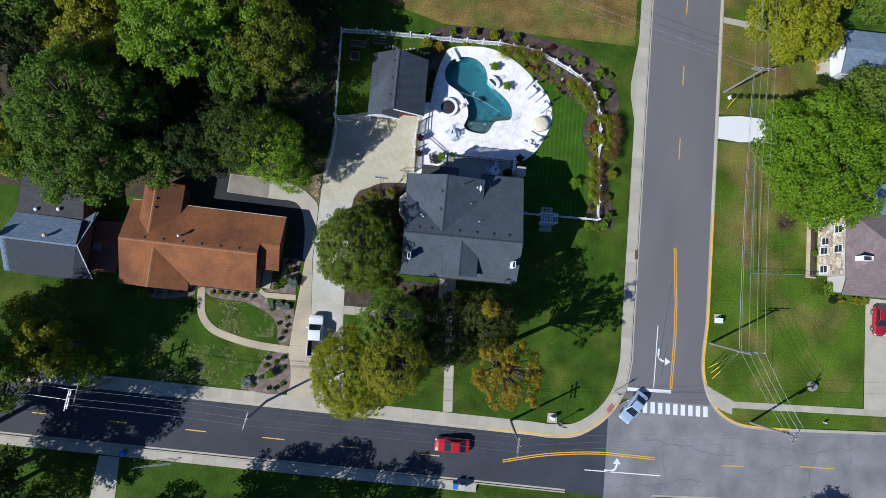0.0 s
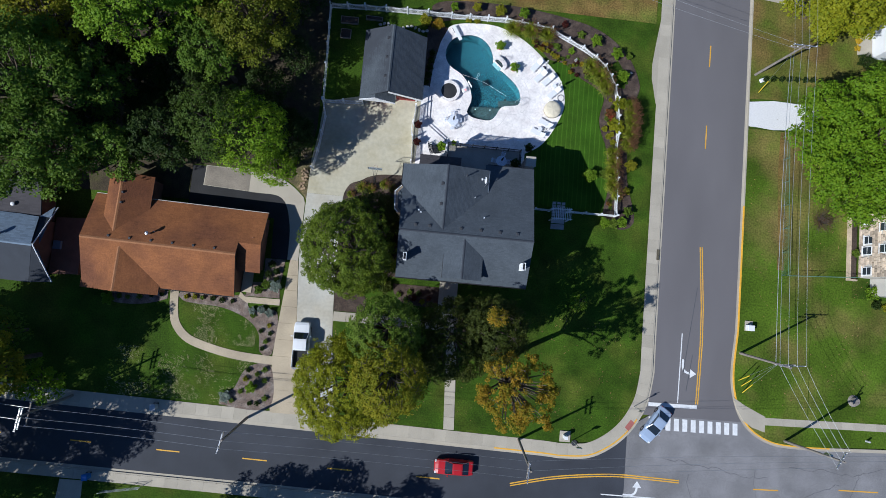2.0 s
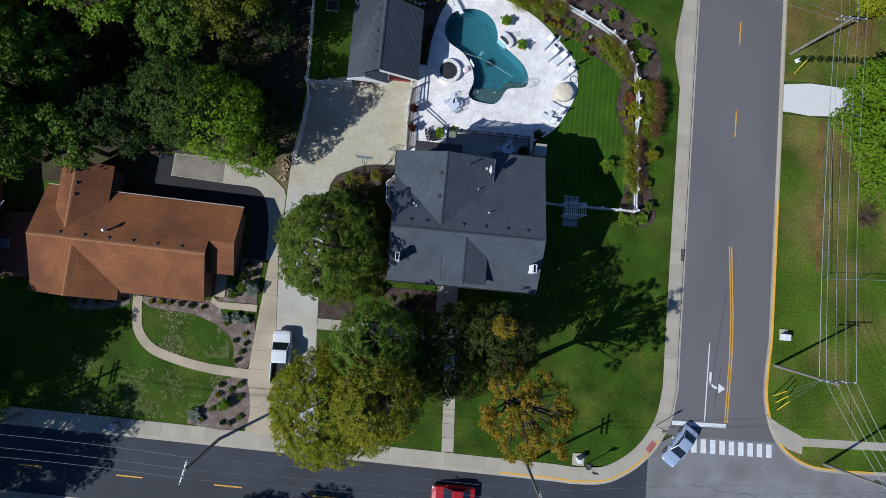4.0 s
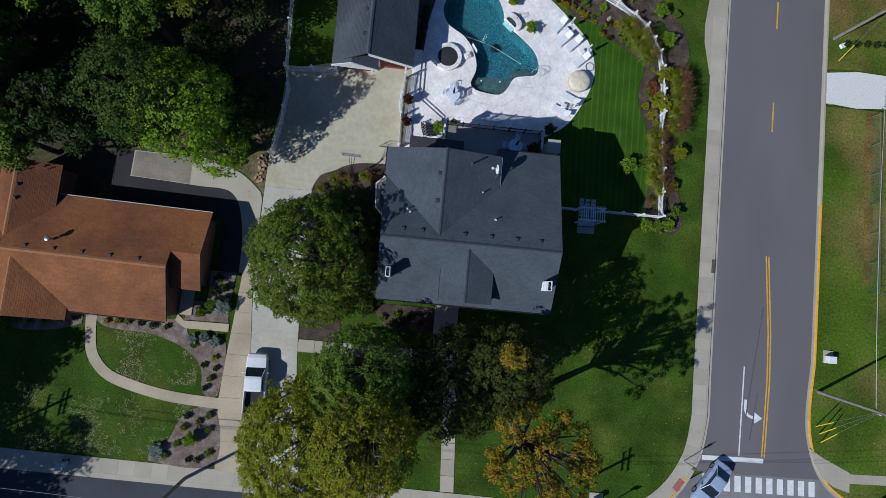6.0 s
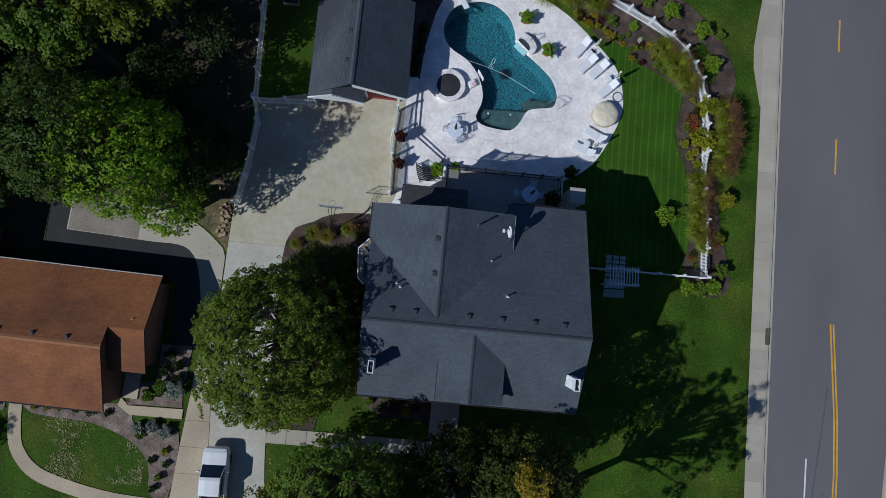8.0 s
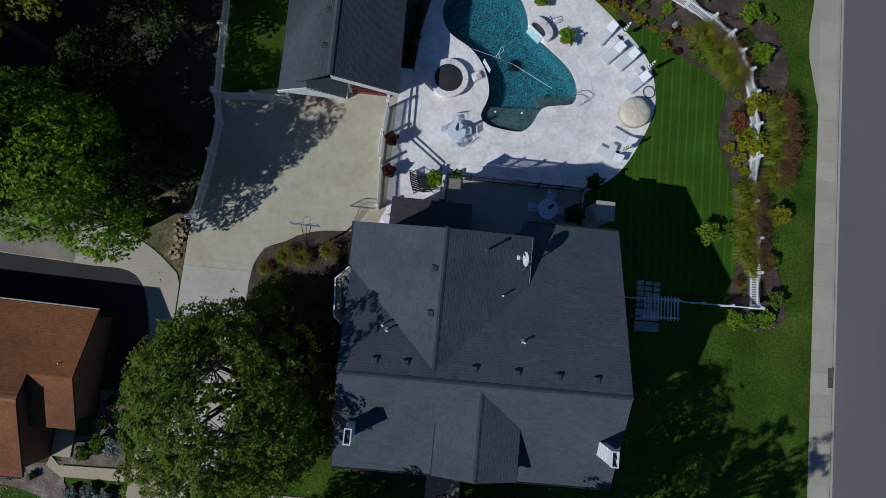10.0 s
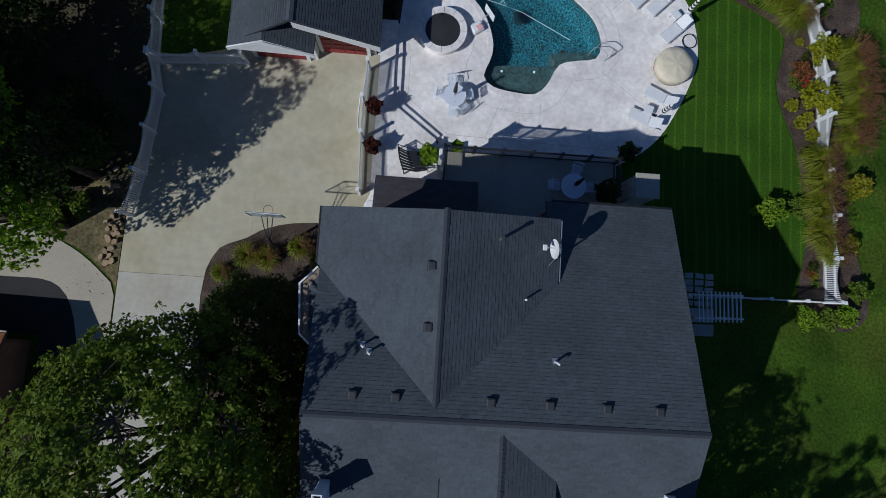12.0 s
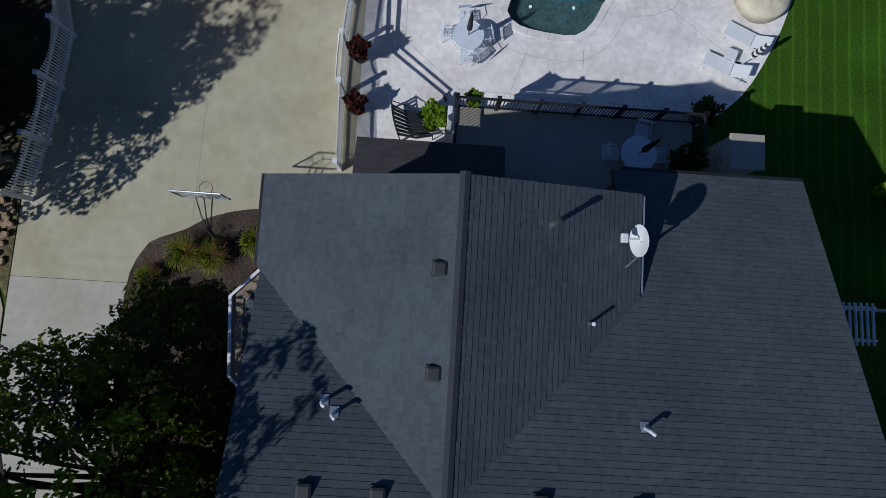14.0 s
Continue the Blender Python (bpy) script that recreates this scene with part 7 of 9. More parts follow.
def picket_fence(name, label, pts, h=1.55, bay=2.3, dip=0.28, single=True, zfun=None, gap=0.115, skip=()):
    """Posts with caps, two rails and pickets whose tops dip between the posts."""
    root = thing(name, label, "fence", *pts[0], 0)
    ox, oy = pts[0]
    zf = zfun or (lambda x, y: -0.36 * low(x, y))
    post = mesh_of("post", [], [], WHITE)
    b = boxes((-0.065, -0.065, -0.1, 0.065, 0.065, h + 0.1), (-0.09, -0.09, h + 0.1, 0.09, 0.09, h + 0.15))
    b.to_mesh(post)
    b.free()
    posts = []
    for a, c in zip(pts, pts[1:]):
        n = max(1, round(math.dist(a, c) / bay))
        posts += [(a[0] + (c[0] - a[0]) * k / n, a[1] + (c[1] - a[1]) * k / n) for k in range(n)]
    posts.append(pts[-1])
    for x, y in posts:
        part("post", post, None, root, "", pose(x - ox, y - oy, zf(x, y)))
    for i, (a, c) in enumerate(zip(posts, posts[1:])):
        if i in skip:
            continue
        L, ang = math.dist(a, c), math.atan2(c[1] - a[1], c[0] - a[0])
        m = Matrix.Translation((a[0] - ox, a[1] - oy, (zf(*a) + zf(*c)) / 2)) @ Matrix.Rotation(ang, 4, "Z")
        for z in (0.18, h - dip - 0.22):
            part("rail", boxes((0.065, -0.022, z, L - 0.065, 0.022, z + 0.11)), WHITE, root, "", m)
        n = int(L / gap)
        vs, fs = [], []
        for k in range(1, n):
            x = L * k / n
            hh = h - dip * math.sin(math.pi * k / n)
            if single:
                part("picket", PICKET, None, root, "", m @ Matrix.Translation((x, 0, 0.06)) @ Matrix.Rotation(math.pi / 2, 4, "Z") @ Matrix.Diagonal((1, 1, hh - 0.06, 1)))
            else:
                j = len(vs)
                w, t = 0.042, 0.011
                vs += [(x - w, -t, 0.06), (x + w, -t, 0.06), (x + w, t, 0.06), (x - w, t, 0.06), (x - w, -t, hh - 0.03), (x + w, -t, hh - 0.03), (x + w, t, hh - 0.03), (x - w, t, hh - 0.03), (x, 0, hh)]
                fs += [(j, j + 1, j + 5, j + 4), (j + 1, j + 2, j + 6, j + 5), (j + 2, j + 3, j + 7, j + 6), (j + 3, j, j + 4, j + 7), (j + 4, j + 5, j + 8), (j + 5, j + 6, j + 8), (j + 6, j + 7, j + 8), (j + 7, j + 4, j + 8)]
        if vs:
            tagged(part("pickets", mesh_of("pickets", vs, fs, WHITE), None, root, "", m), kind="stuff")
    return root


picket_fence("picket_fence", "white vinyl picket fence along the driveway", [(-16.4, 7.2), (-15.95, 9.5), (-15.7, 11.8), (-15.5, 14.0), (-15.95, 15.7)], single=True)
picket_fence("picket_fence", "white vinyl picket fence beside the garage", [(-15.7, 15.78), (-11.1, 16.1)], single=True)
picket_fence("picket_fence", "white vinyl picket fence along the woods", [(-15.95, 15.9), (-16.1, 20.4), (-16.35, 28.2)])
picket_fence("picket_fence", "white vinyl picket fence along the north boundary", [(-16.35, 28.2), (-12.0, 28.45), (-4.0, 28.65), (-1.0, 28.75), (6.0, 29.0), (12.0, 28.4)])
picket_fence("picket_fence", "white vinyl picket fence curving round the planting bed", [(12.0, 28.4), (14.3, 27.3), (16.2, 26.4), (17.9, 25.3), (19.2, 24.2), (20.0, 22.9), (20.7, 21.6), (21.1, 20.0), (21.35, 17.7), (21.45, 15.4), (21.3, 12.2), (21.7, 9.7), (21.85, 5.0)], h=1.35)
picket_fence("picket_fence", "white vinyl picket fence between drive and pool", [(-4.42, 16.35), (-4.55, 14.35)], h=1.4, dip=0.1, single=True)
picket_fence("picket_fence", "white vinyl picket fence between drive and pool", [(-4.5, 12.4), (-4.4, 9.25)], h=1.4, dip=0.1, single=True)
gate = thing("gate", "white vinyl picket gate with an arched top rail", "gate", -4.52, 13.38, 0, 90)
part("top_rail", tubes(([(-0.95, 0.12, 1.35), (-0.5, 0.16, 1.2), (0, 0.18, 1.15), (0.5, 0.16, 1.2), (0.95, 0.12, 1.35)], 0.04), sides=6), WHITE, gate)
part("bottom_rail", boxes((-0.92, -0.02, 0.15, 0.92, 0.02, 0.26)), WHITE, gate)
for k in range(16):
    x = -0.88 + k * 0.117
    part("picket", PICKET, None, gate, "", pose(x, 0, 0.06, 0, 0, 90) @ Matrix.Diagonal((1, 1, 1.12 + 0.16 * (x / 0.9) ** 2, 1)))
picket_fence("picket_fence", "low white fence running to the garden arbor", [(21.85, 4.95), (19.8, 4.93), (17.8, 4.92), (15.75, 4.9)], h=1.5, dip=0.15, bay=2.1)
picket_fence("picket_fence", "low white fence between house and arbor", [(9.6, 4.85), (13.4, 4.85)], h=1.5, dip=0.15, bay=1.95)
arb = thing("arbor", "white slatted garden arbor over a stone path", "arbor", 14.6, 4.3, 0, 2)
for sx in (-1.05, 1.05):
    for sy in (-0.6, 0.6):
        part("post", boxes((sx - 0.06, sy - 0.06, 0, sx + 0.06, sy + 0.06, 2.15)), WHITE, arb)
for sy in (-0.6, 0.6):
    part("beam", boxes((-1.3, sy - 0.04, 2.15, 1.3, sy + 0.04, 2.29), bevel=0.01), WHITE, arb)
slat = mesh_of("slat", [], [], WHITE)
b = boxes((-0.025, -0.78, 2.294, 0.025, 0.78, 2.38))
b.to_mesh(slat)
b.free()
for k in range(11):
    part("slat", slat, None, arb, "", pose(-1.1 + k * 0.22, 0, 0))
ap = thing("arbor_path", "grey flagstones under the arbor", "stone path", 14.7, 4.4, 0, kind="structure")
random.seed(21)
for i in range(3):
    for j in range(5):
        x0, y0 = -0.85 + i * 0.58, -0.1 + j * 0.38
        q = [(x0 + random.uniform(0, 0.06), y0 + random.uniform(0, 0.05)), (x0 + 0.54 - random.uniform(0, 0.06), y0 + random.uniform(0, 0.05)), (x0 + 0.54 - random.uniform(0, 0.06), y0 + 0.35 - random.uniform(0, 0.05)), (x0 + random.uniform(0, 0.06), y0 + 0.35 - random.uniform(0, 0.05))]
        part("flagstone", slab(q, -0.2, 0.012 + random.uniform(0, 0.01)), GREYSTONE, ap)
part("flagstone", slab([(-0.85, -1.75), (0.85, -1.7), (0.85, -1.05), (-0.85, -1.1)], -0.2, 0.02), GREYSTONE, ap)
part("flagstone", slab([(-0.85, -1.0), (0.85, -0.95), (0.85, -0.2), (-0.85, -0.2)], -0.2, 0.016), GREYSTONE, ap)

# bench, post and plants at the terrace corner
bench = thing("garden_bench", "dark curved garden bench with slats in a herringbone", "bench", -1.7, 11.3, 0.004)
outer = curve_pts([(-0.76, 0.66), (-0.66, 0.05), (-0.40, -0.72)], 0.148)
inner = curve_pts([(0.14, 0.48), (0.45, -0.10), (0.92, -0.55)], 0.135)
spine = [((a[0] + b[0]) / 2 + 0.05, (a[1] + b[1]) / 2 - 0.12) for a, b in zip(outer, inner)]
for k in range(min(len(outer), len(inner)) - 1):
    def toward(p, q, f): return (p[0] + (q[0] - p[0]) * f, p[1] + (q[1] - p[1]) * f)
    o1, i1, s1 = toward(outer[k], outer[k + 1], 0.8), toward(inner[k], inner[k + 1], 0.8), toward(spine[k], spine[k + 1], 0.8)
    part("slat", slab([outer[k], o1, s1, spine[k]], 0.42, 0.45), BLACKMETAL, bench)
    part("slat", slab([spine[k], s1, i1, inner[k]], 0.42, 0.45), BLACKMETAL, bench)
    m_ = toward(outer[k], outer[k + 1], 0.5)
    part("back_slat", boxes((m_[0] - 0.045, m_[1] - 0.045, 0.46, m_[0] - 0.015, m_[1] + 0.045, 0.88)), BLACKMETAL, bench)
for line, z in ((outer, 0.41), (inner, 0.41), ([(p[0] - 0.03, p[1]) for p in outer], 0.90)):
    part("rail", tubes(([(p[0], p[1], z) for p in line], 0.025), sides=6), BLACKMETAL, bench)
for (ax, ay), (bx, by) in ((outer[0], inner[0]), (outer[-1], inner[-1])):
    part("armrest", tubes(([(ax - 0.03, ay, 0.88), (ax * 0.5 + bx * 0.5, ay * 0.5 + by * 0.5 + 0.02, 0.7), (bx, by, 0.66), (bx, by, 0.0)], 0.022), sides=6), BLACKMETAL, bench)
    part("leg", boxes((ax - 0.03, ay - 0.03, 0, ax + 0.03, ay + 0.03, 0.40)), BLACKMETAL, bench)
gp_ = thing("gate_post", "white square post at the terrace corner", "post", -0.15, 11.55, 0.0)
part("shaft", boxes((-0.09, -0.3, -0.3, 0.09, 0.3, 1.1), bevel=0.01), WHITE, gp_)
shrub(-0.8, 11.75, 0.68, 1.2, LEAF_BRIGHT, "bright green leafy shrub by the terrace post", 1500, 0.12, 1)
pot_plant(0.6, 11.5, 2.42, 0.17, 0.28, 0.34, 0.6, LEAF_BRIGHT, VENTDARK, "small green plant in a dark pot by the railing", 14, 380)

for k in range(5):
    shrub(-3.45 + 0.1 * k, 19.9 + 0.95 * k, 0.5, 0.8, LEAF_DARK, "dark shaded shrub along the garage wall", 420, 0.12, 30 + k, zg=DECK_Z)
# satellite dish on the roof
dish = thing("satellite_dish", "white satellite dish on a roof mast", "satellite dish", 4.3, 5.75, 8.35)
part("mast", tubes(([(0.1, -0.1, 0.0), (0.1, -0.1, 0.75), (0.0, 0.2, 0.95)], 0.035), ([(0.3, 0.35, 0.1), (0.1, -0.05, 0.65)], 0.018), ([(-0.2, -0.5, 0.18), (0.1, -0.1, 0.6)], 0.018), sides=6), STEEL, dish)
bm = lathe(bmesh.new(), [(0.02, 0), (0.2, 0.02), (0.35, 0.06), (0.46, 0.11), (0.47, 0.125), (0.45, 0.12), (0.2, 0.035), (0.02, 0.012)], sides=36)
bmesh.ops.scale(bm, vec=(0.86, 0.82, 0.8), verts=bm.verts[:])
part("reflector", bm, WHITECAST, dish, "", pose(0.0, 0.2, 0.98, 0, -79, 6), smooth=True)
part("feed_arm", tubes(([(0.05, 0.25, 0.85), (-0.45, 0.2, 1.18)], 0.02), sides=6), STEEL, dish)
part("feed_horn", boxes((-0.58, 0.1, 1.12, -0.42, 0.32, 1.24), bevel=0.02), WHITECAST, dish)

# basketball hoop by the drive
hoop = thing("basketball_hoop", "freestanding basketball hoop with glass backboard beside the drive", "basketball hoop", -8.75, 6.3, 0)
part("pole", tubes(([(0.3, -0.25, 0), (0.3, -0.2, 2.0), (0.3, 0.0, 2.6)], 0.075), sides=8), BLACKMETAL, hoop)
for dx in (-0.28, 0.0, 0.28):
    part("arm", tubes(([(0.3, -0.1, 2.3), (0.3 + dx * 0.6, 0.35, 2.75), (0.3 + dx, 0.95, 3.1)], 0.025), sides=6), BLACKMETAL, hoop)
BOARD = mat("pale_acrylic_board", (0.62, 0.72, 0.80), 0.2, 0.03, 1.0, 6.0, 0.0)
pb = BOARD.node_tree.nodes["Principled BSDF"]
pb.inputs["Transmission Weight"].default_value = 0.85
board = part("backboard", boxes((-0.52, 0.99, 2.93, 1.12, 1.02, 3.87)), BOARD, hoop, "clear acrylic backboard")
board.visible_shadow = False
part("board_frame", tubes(([(-0.53, 1.0, 2.92), (1.13, 1.0, 2.92), (1.13, 1.0, 3.88), (-0.53, 1.0, 3.88), (-0.53, 1.0, 2.92)], 0.035), ([(0.05, 1.0, 3.05), (0.05, 1.0, 3.5), (0.55, 1.0, 3.5), (0.55, 1.0, 3.05)], 0.015), sides=6), STEEL, hoop, "pale blue-grey metal frame")
part("rim", tubes(([(0.3 + 0.23 * math.cos(a), 1.3 + 0.23 * math.sin(a), 3.05) for a in np.linspace(0, 6.283, 20)], 0.012), sides=5), REDWOOD, hoop)
part("net", tubes(*[([(0.3 + 0.22 * math.cos(a), 1.3 + 0.22 * math.sin(a), 3.04), (0.3 + 0.13 * math.cos(a + 0.5), 1.3 + 0.13 * math.sin(a + 0.5), 2.65)], 0.006) for a in np.linspace(0, 6.283, 11)[:-1]], sides=3), WHITECAST, hoop)

# raised vegetable beds and stones behind the garage
for x, y, w, d in ((-13.9, 26.8, 2.2, 0.9), (-10.8, 27.4, 2.1, 0.5), (-14.2, 25.0, 1.3, 1.2)):
    rb = thing("raised_bed", "brown timber raised bed filled with soil", "raised bed", x, y, -0.01, 0, "raised garden beds")
    part("frame", ring(bmesh.new(), [(-w / 2, -d / 2), (w / 2, -d / 2), (w / 2, d / 2), (-w / 2, d / 2)], [(-w / 2 + 0.06, -d / 2 + 0.06), (w / 2 - 0.06, -d / 2 + 0.06), (w / 2 - 0.06, d / 2 - 0.06), (-w / 2 + 0.06, d / 2 - 0.06)], 0, 0.3), POLEWOOD, rb)
    part("soil", boxes((-w / 2 + 0.062, -d / 2 + 0.062, 0, w / 2 - 0.062, d / 2 - 0.062, 0.24)), MULCH, rb)


def rock(x, y, s, seed, material=STONE, z=0.0, label="rough tan boulder lying in the bed"):
    bm = bmesh.new()
    bmesh.ops.create_icosphere(bm, subdivisions=2, radius=1)
    o = Vector((seed * 3.1, seed * 1.7, 0))
    for v in bm.verts:
        f = 1 + 0.35 * noise.noise(v.co * 1.3 + o)
        v.co = Vector((v.co.x * s * f, v.co.y * s * 0.75 * f, max(-0.2, v.co.z) * s * 0.5 * f))
    ob = thing("rock", label, "rock", x, y, z, seed * 47 % 360, "garden rocks")
    part("stone", bm, material, ob)


random.seed(9)
for k in range(13):
    rock(-10.0 + k * 0.5, 26.75 + 0.25 * math.sin(k), 0.24, k, GREYSTONE)
BROWNSTONE = mat("brown_flagstone", (0.36, 0.255, 0.16), 0.9, 0.25, 1.5, 9.0, 0.4, objrand=0.3)


def loose_flagstone(x, y, s, z):
    """A broken flat slab with five to seven uneven corners, a little tilted."""
    m = random.randint(5, 7)
    q = [(s * random.uniform(0.65, 1.05) * math.cos(6.283 * (j + random.uniform(-0.3, 0.3)) / m), s * 0.72 * random.uniform(0.65, 1.05) * math.sin(6.283 * (j + random.uniform(-0.3, 0.3)) / m)) for j in range(m)]
    ob = thing("loose_flagstone", "broken flat tan flagstone lying beside the drive", "stone", x, y, z, random.uniform(0, 360), "loose flagstones")
    part("stone", slab(q, -0.05, 0.06), BROWNSTONE, ob, "", Matrix.Rotation(random.uniform(-0.12, 0.12), 4, "X"))


for x, y, n_, sp in ((-17.5, 5.0, 6, 0.42), (-17.35, 6.5, 11, 0.55), (-17.75, 9.2, 8, 0.6)):
    for k in range(n_):
        loose_flagstone(x + sp * 0.8 * math.cos(k * 2.4) * math.sqrt((k + 0.5) / n_), y + sp * 1.5 * math.sin(k * 2.4) * math.sqrt((k + 0.5) / n_), random.uniform(0.15, 0.27), 0.05 + 0.012 * k)
for k, (x, y, r, h_, m_, w_) in enumerate(((-20.0, 8.9, 1.0, 1.4, LEAF_DARK, "dark leafy"), (-19.1, 7.7, 0.8, 1.0, LEAF_GREEN, "green leafy"), (-19.1, 11.7, 1.1, 1.6, LEAF_DARK, "dark leafy"), (-20.6, 10.6, 1.2, 1.7, LEAF_DARK, "dark leafy"), (-18.6, 10.2, 0.6, 0.8, LEAF_DARK, "dark leafy"),
                                           (-20.2, 6.9, 0.9, 1.2, LEAF_GREEN, "green leafy"), (-19.9, 13.5, 1.1, 1.6, LEAF_DARK, "dark leafy"), (-21.6, 9.0, 1.2, 1.6, LEAF_DARK, "dark leafy"), (-21.4, 12.3, 1.2, 1.8, LEAF_DARK, "dark leafy"), (-18.7, 13.0, 0.8, 1.2, LEAF_DARK, "dark leafy"))):
    shrub(x, y, r, h_, m_, w_ + " undergrowth shrub behind the drive fence", int(900 + 900 * r), 0.12, 900 + k, "woodland undergrowth")
rock(15.6, 24.9, 0.3, 40, GREYSTONE, -0.1)
rock(22.9, 24.0, 0.2, 41, GREYSTONE)

# planting along the fence
for k, (x, y, r, h_) in enumerate(((7.0, 27.9, 1.5, 1.8), (9.2, 27.8, 1.5, 1.9), (11.4, 27.6, 1.4, 1.8), (17.4, 23.9, 1.5, 1.8), (18.6, 22.6, 1.7, 1.9), (19.5, 21.2, 1.4, 1.8),
                                   (22.7, 19.3, 1.0, 1.7), (22.9, 18.1, 1.15, 1.8), (23.0, 16.8, 1.15, 1.8), (22.9, 15.4, 1.1, 1.8), (22.7, 14.1, 1.1, 1.7), (20.9, 12.9, 1.2, 1.7), (21.0, 11.6, 1.25, 1.7), (21.0, 10.2, 1.2, 1.6), (21.1, 8.7, 1.2, 1.6), (21.8, 7.6, 0.9, 1.4))):
    plume_grass(x, y, r, h_, LEAF_GRASS, LEAF_PLUME, "arching yellow-green ornamental grass with rust-brown plumes", 820, k, plumes=120 if x > 22 else 60)
for k, (x, y, r, h_, m_) in enumerate(((17.8, 27.5, 0.9, 1.4, 1), (20.6, 26.0, 0.95, 1.4, 1), (21.7, 23.2, 0.9, 1.3, 1), (14.9, 26.0, 0.5, 0.8, 1), (13.0, 26.4, 0.45, 0.7, 0), (-0.8, 29.9, 0.6, 1.3, 1), (2.2, 30.1, 0.7, 1.3, 4), (5.2, 30.1, 0.85, 1.4, 4),
                                       (8.2, 30.1, 0.8, 1.4, 1), (-4.2, 27.6, 0.95, 1.5, 4), (-2.6, 27.6, 0.9, 1.3, 5), (1.2, 28.85, 0.5, 0.5, 4), (2.4, 28.8, 0.5, 0.5, 4), (21.2, 19.3, 1.05, 1.7, 7), (20.9, 16.5, 1.1, 1.6, 7), (21.5, 16.1, 0.7, 1.7, 7), (20.3, 18.1, 0.75, 0.7, 8), (19.83, 16.16, 0.42, 0.5, 4), (20.34, 15.12, 0.45, 0.5, 4), (20.75, 15.5, 0.35, 0.5, 4), (20.98, 14.41, 0.45, 0.55, 4),
                                       (23.3, 11.6, 0.9, 1.4, 4), (18.15, 9.85, 1.05, 1.7, 3), (19.95, 10.1, 0.75, 1.0, 0), (20.6, 4.0, 0.8, 0.9, 3), (21.7, 3.95, 0.8, 0.9, 0), (22.8, 4.3, 0.8, 0.95, 3), (23.3, 5.6, 0.75, 1.2, 0), (23.0, 8.3, 0.6, 0.9, 4),
                                       (16.0, 28.3, 0.6, 0.8, 0), (13.8, 29.4, 0.5, 0.7, 6), (22.4, 26.0, 0.5, 0.6, 0))):
    mm = [LEAF_GREEN, LEAF_BRIGHT, LEAF_DARK, LEAF_BRIGHT, LEAF_YELLOW, LEAF_ORANGE, LEAF_RED, LEAF_OLIVE, LEAF_RUST][m_]
    ww = ["rounded green garden shrub", "bright lime-green rounded shrub", "dark green shrub", "light green leafy shrub", "yellow-green leafy shrub in the bed", "rust-tinged autumn shrub", "red-leaved shrub in the bed", "olive-yellow leafy shrub leaning over the fence", "brown-red fading perennial clump in the bed"][m_]
    shrub(x, y, r, h_, mm, ww if len(ww.split()) > 3 else ww + " in the mulch", int(500 + 700 * r), 0.12, 40 + k)
random.seed(33)
for k in range(46):
    t = random.random()
    x = 7.6 + 9.4 * t + random.uniform(-0.4, 0.6)
    y = 28.2 - 4.2 * t ** 1.3 + random.uniform(-1.2, 0.9) - 0.6
    if inside(x, y, POOL_DECK) or y > 28:
        continue
    m_, w_ = random.choice([(LEAF_ORANGE, "rust-coloured"), (LEAF_YELLOW, "yellow"), (LEAF_GREEN, "green"), (LEAF_RED, "dark red"), (LEAF_GREEN, "green")])
    shrub(x, y, random.uniform(0.25, 0.45), random.uniform(0.3, 0.6), m_, "low " + w_ + " perennial in the mulched bed", 200, 0.10, 200 + k, "perennials", name="perennial")
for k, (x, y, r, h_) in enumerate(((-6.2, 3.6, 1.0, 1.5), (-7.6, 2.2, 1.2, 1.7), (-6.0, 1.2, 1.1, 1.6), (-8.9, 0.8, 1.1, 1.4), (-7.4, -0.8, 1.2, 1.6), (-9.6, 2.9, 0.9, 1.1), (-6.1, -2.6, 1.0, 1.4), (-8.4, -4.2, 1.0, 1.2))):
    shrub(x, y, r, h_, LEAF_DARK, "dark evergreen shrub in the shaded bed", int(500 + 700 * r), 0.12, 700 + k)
# added dark filler shrubs; their colour deepens the shade over the mulch
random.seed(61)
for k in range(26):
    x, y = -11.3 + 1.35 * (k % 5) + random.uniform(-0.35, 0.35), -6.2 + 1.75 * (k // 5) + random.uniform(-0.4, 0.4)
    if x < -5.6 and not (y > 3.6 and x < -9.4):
        shrub(x, y, random.uniform(0.75, 1.15), random.uniform(0.8, 1.5), LEAF_DARK if k % 4 else LEAF_DIM, "shrub added under the shade tree, darkened to deepen its shade", 900, 0.12, 740 + k)
PETAL_RED = mat("red_petals", (0.42, 0.015, 0.012), 0.7, 0.15, 3.0, 20.0, 0.0)
random.seed(45)
for k in range(7):                                       # red-flowering plants among the shrubs
    x, y = 20.75 + random.uniform(-0.45, 0.4), 17.9 + random.uniform(-0.75, 0.5)
    ob = shrub(x, y, 0.32, 0.5, LEAF_DIM, "low plant with small red flowers in the bed", 160, 0.08, 800 + k, "perennials", name="perennial")
    prng = np.random.default_rng(820 + k)
    part("flowers", leaf_mesh("flowers", prng.normal(size=(9, 3)) * np.array([0.16, 0.16, 0.04]) + np.array([0, 0, 0.52]), 0.085, PETAL_RED, prng, 2.0, 1.1), None, ob, "small red flowers")
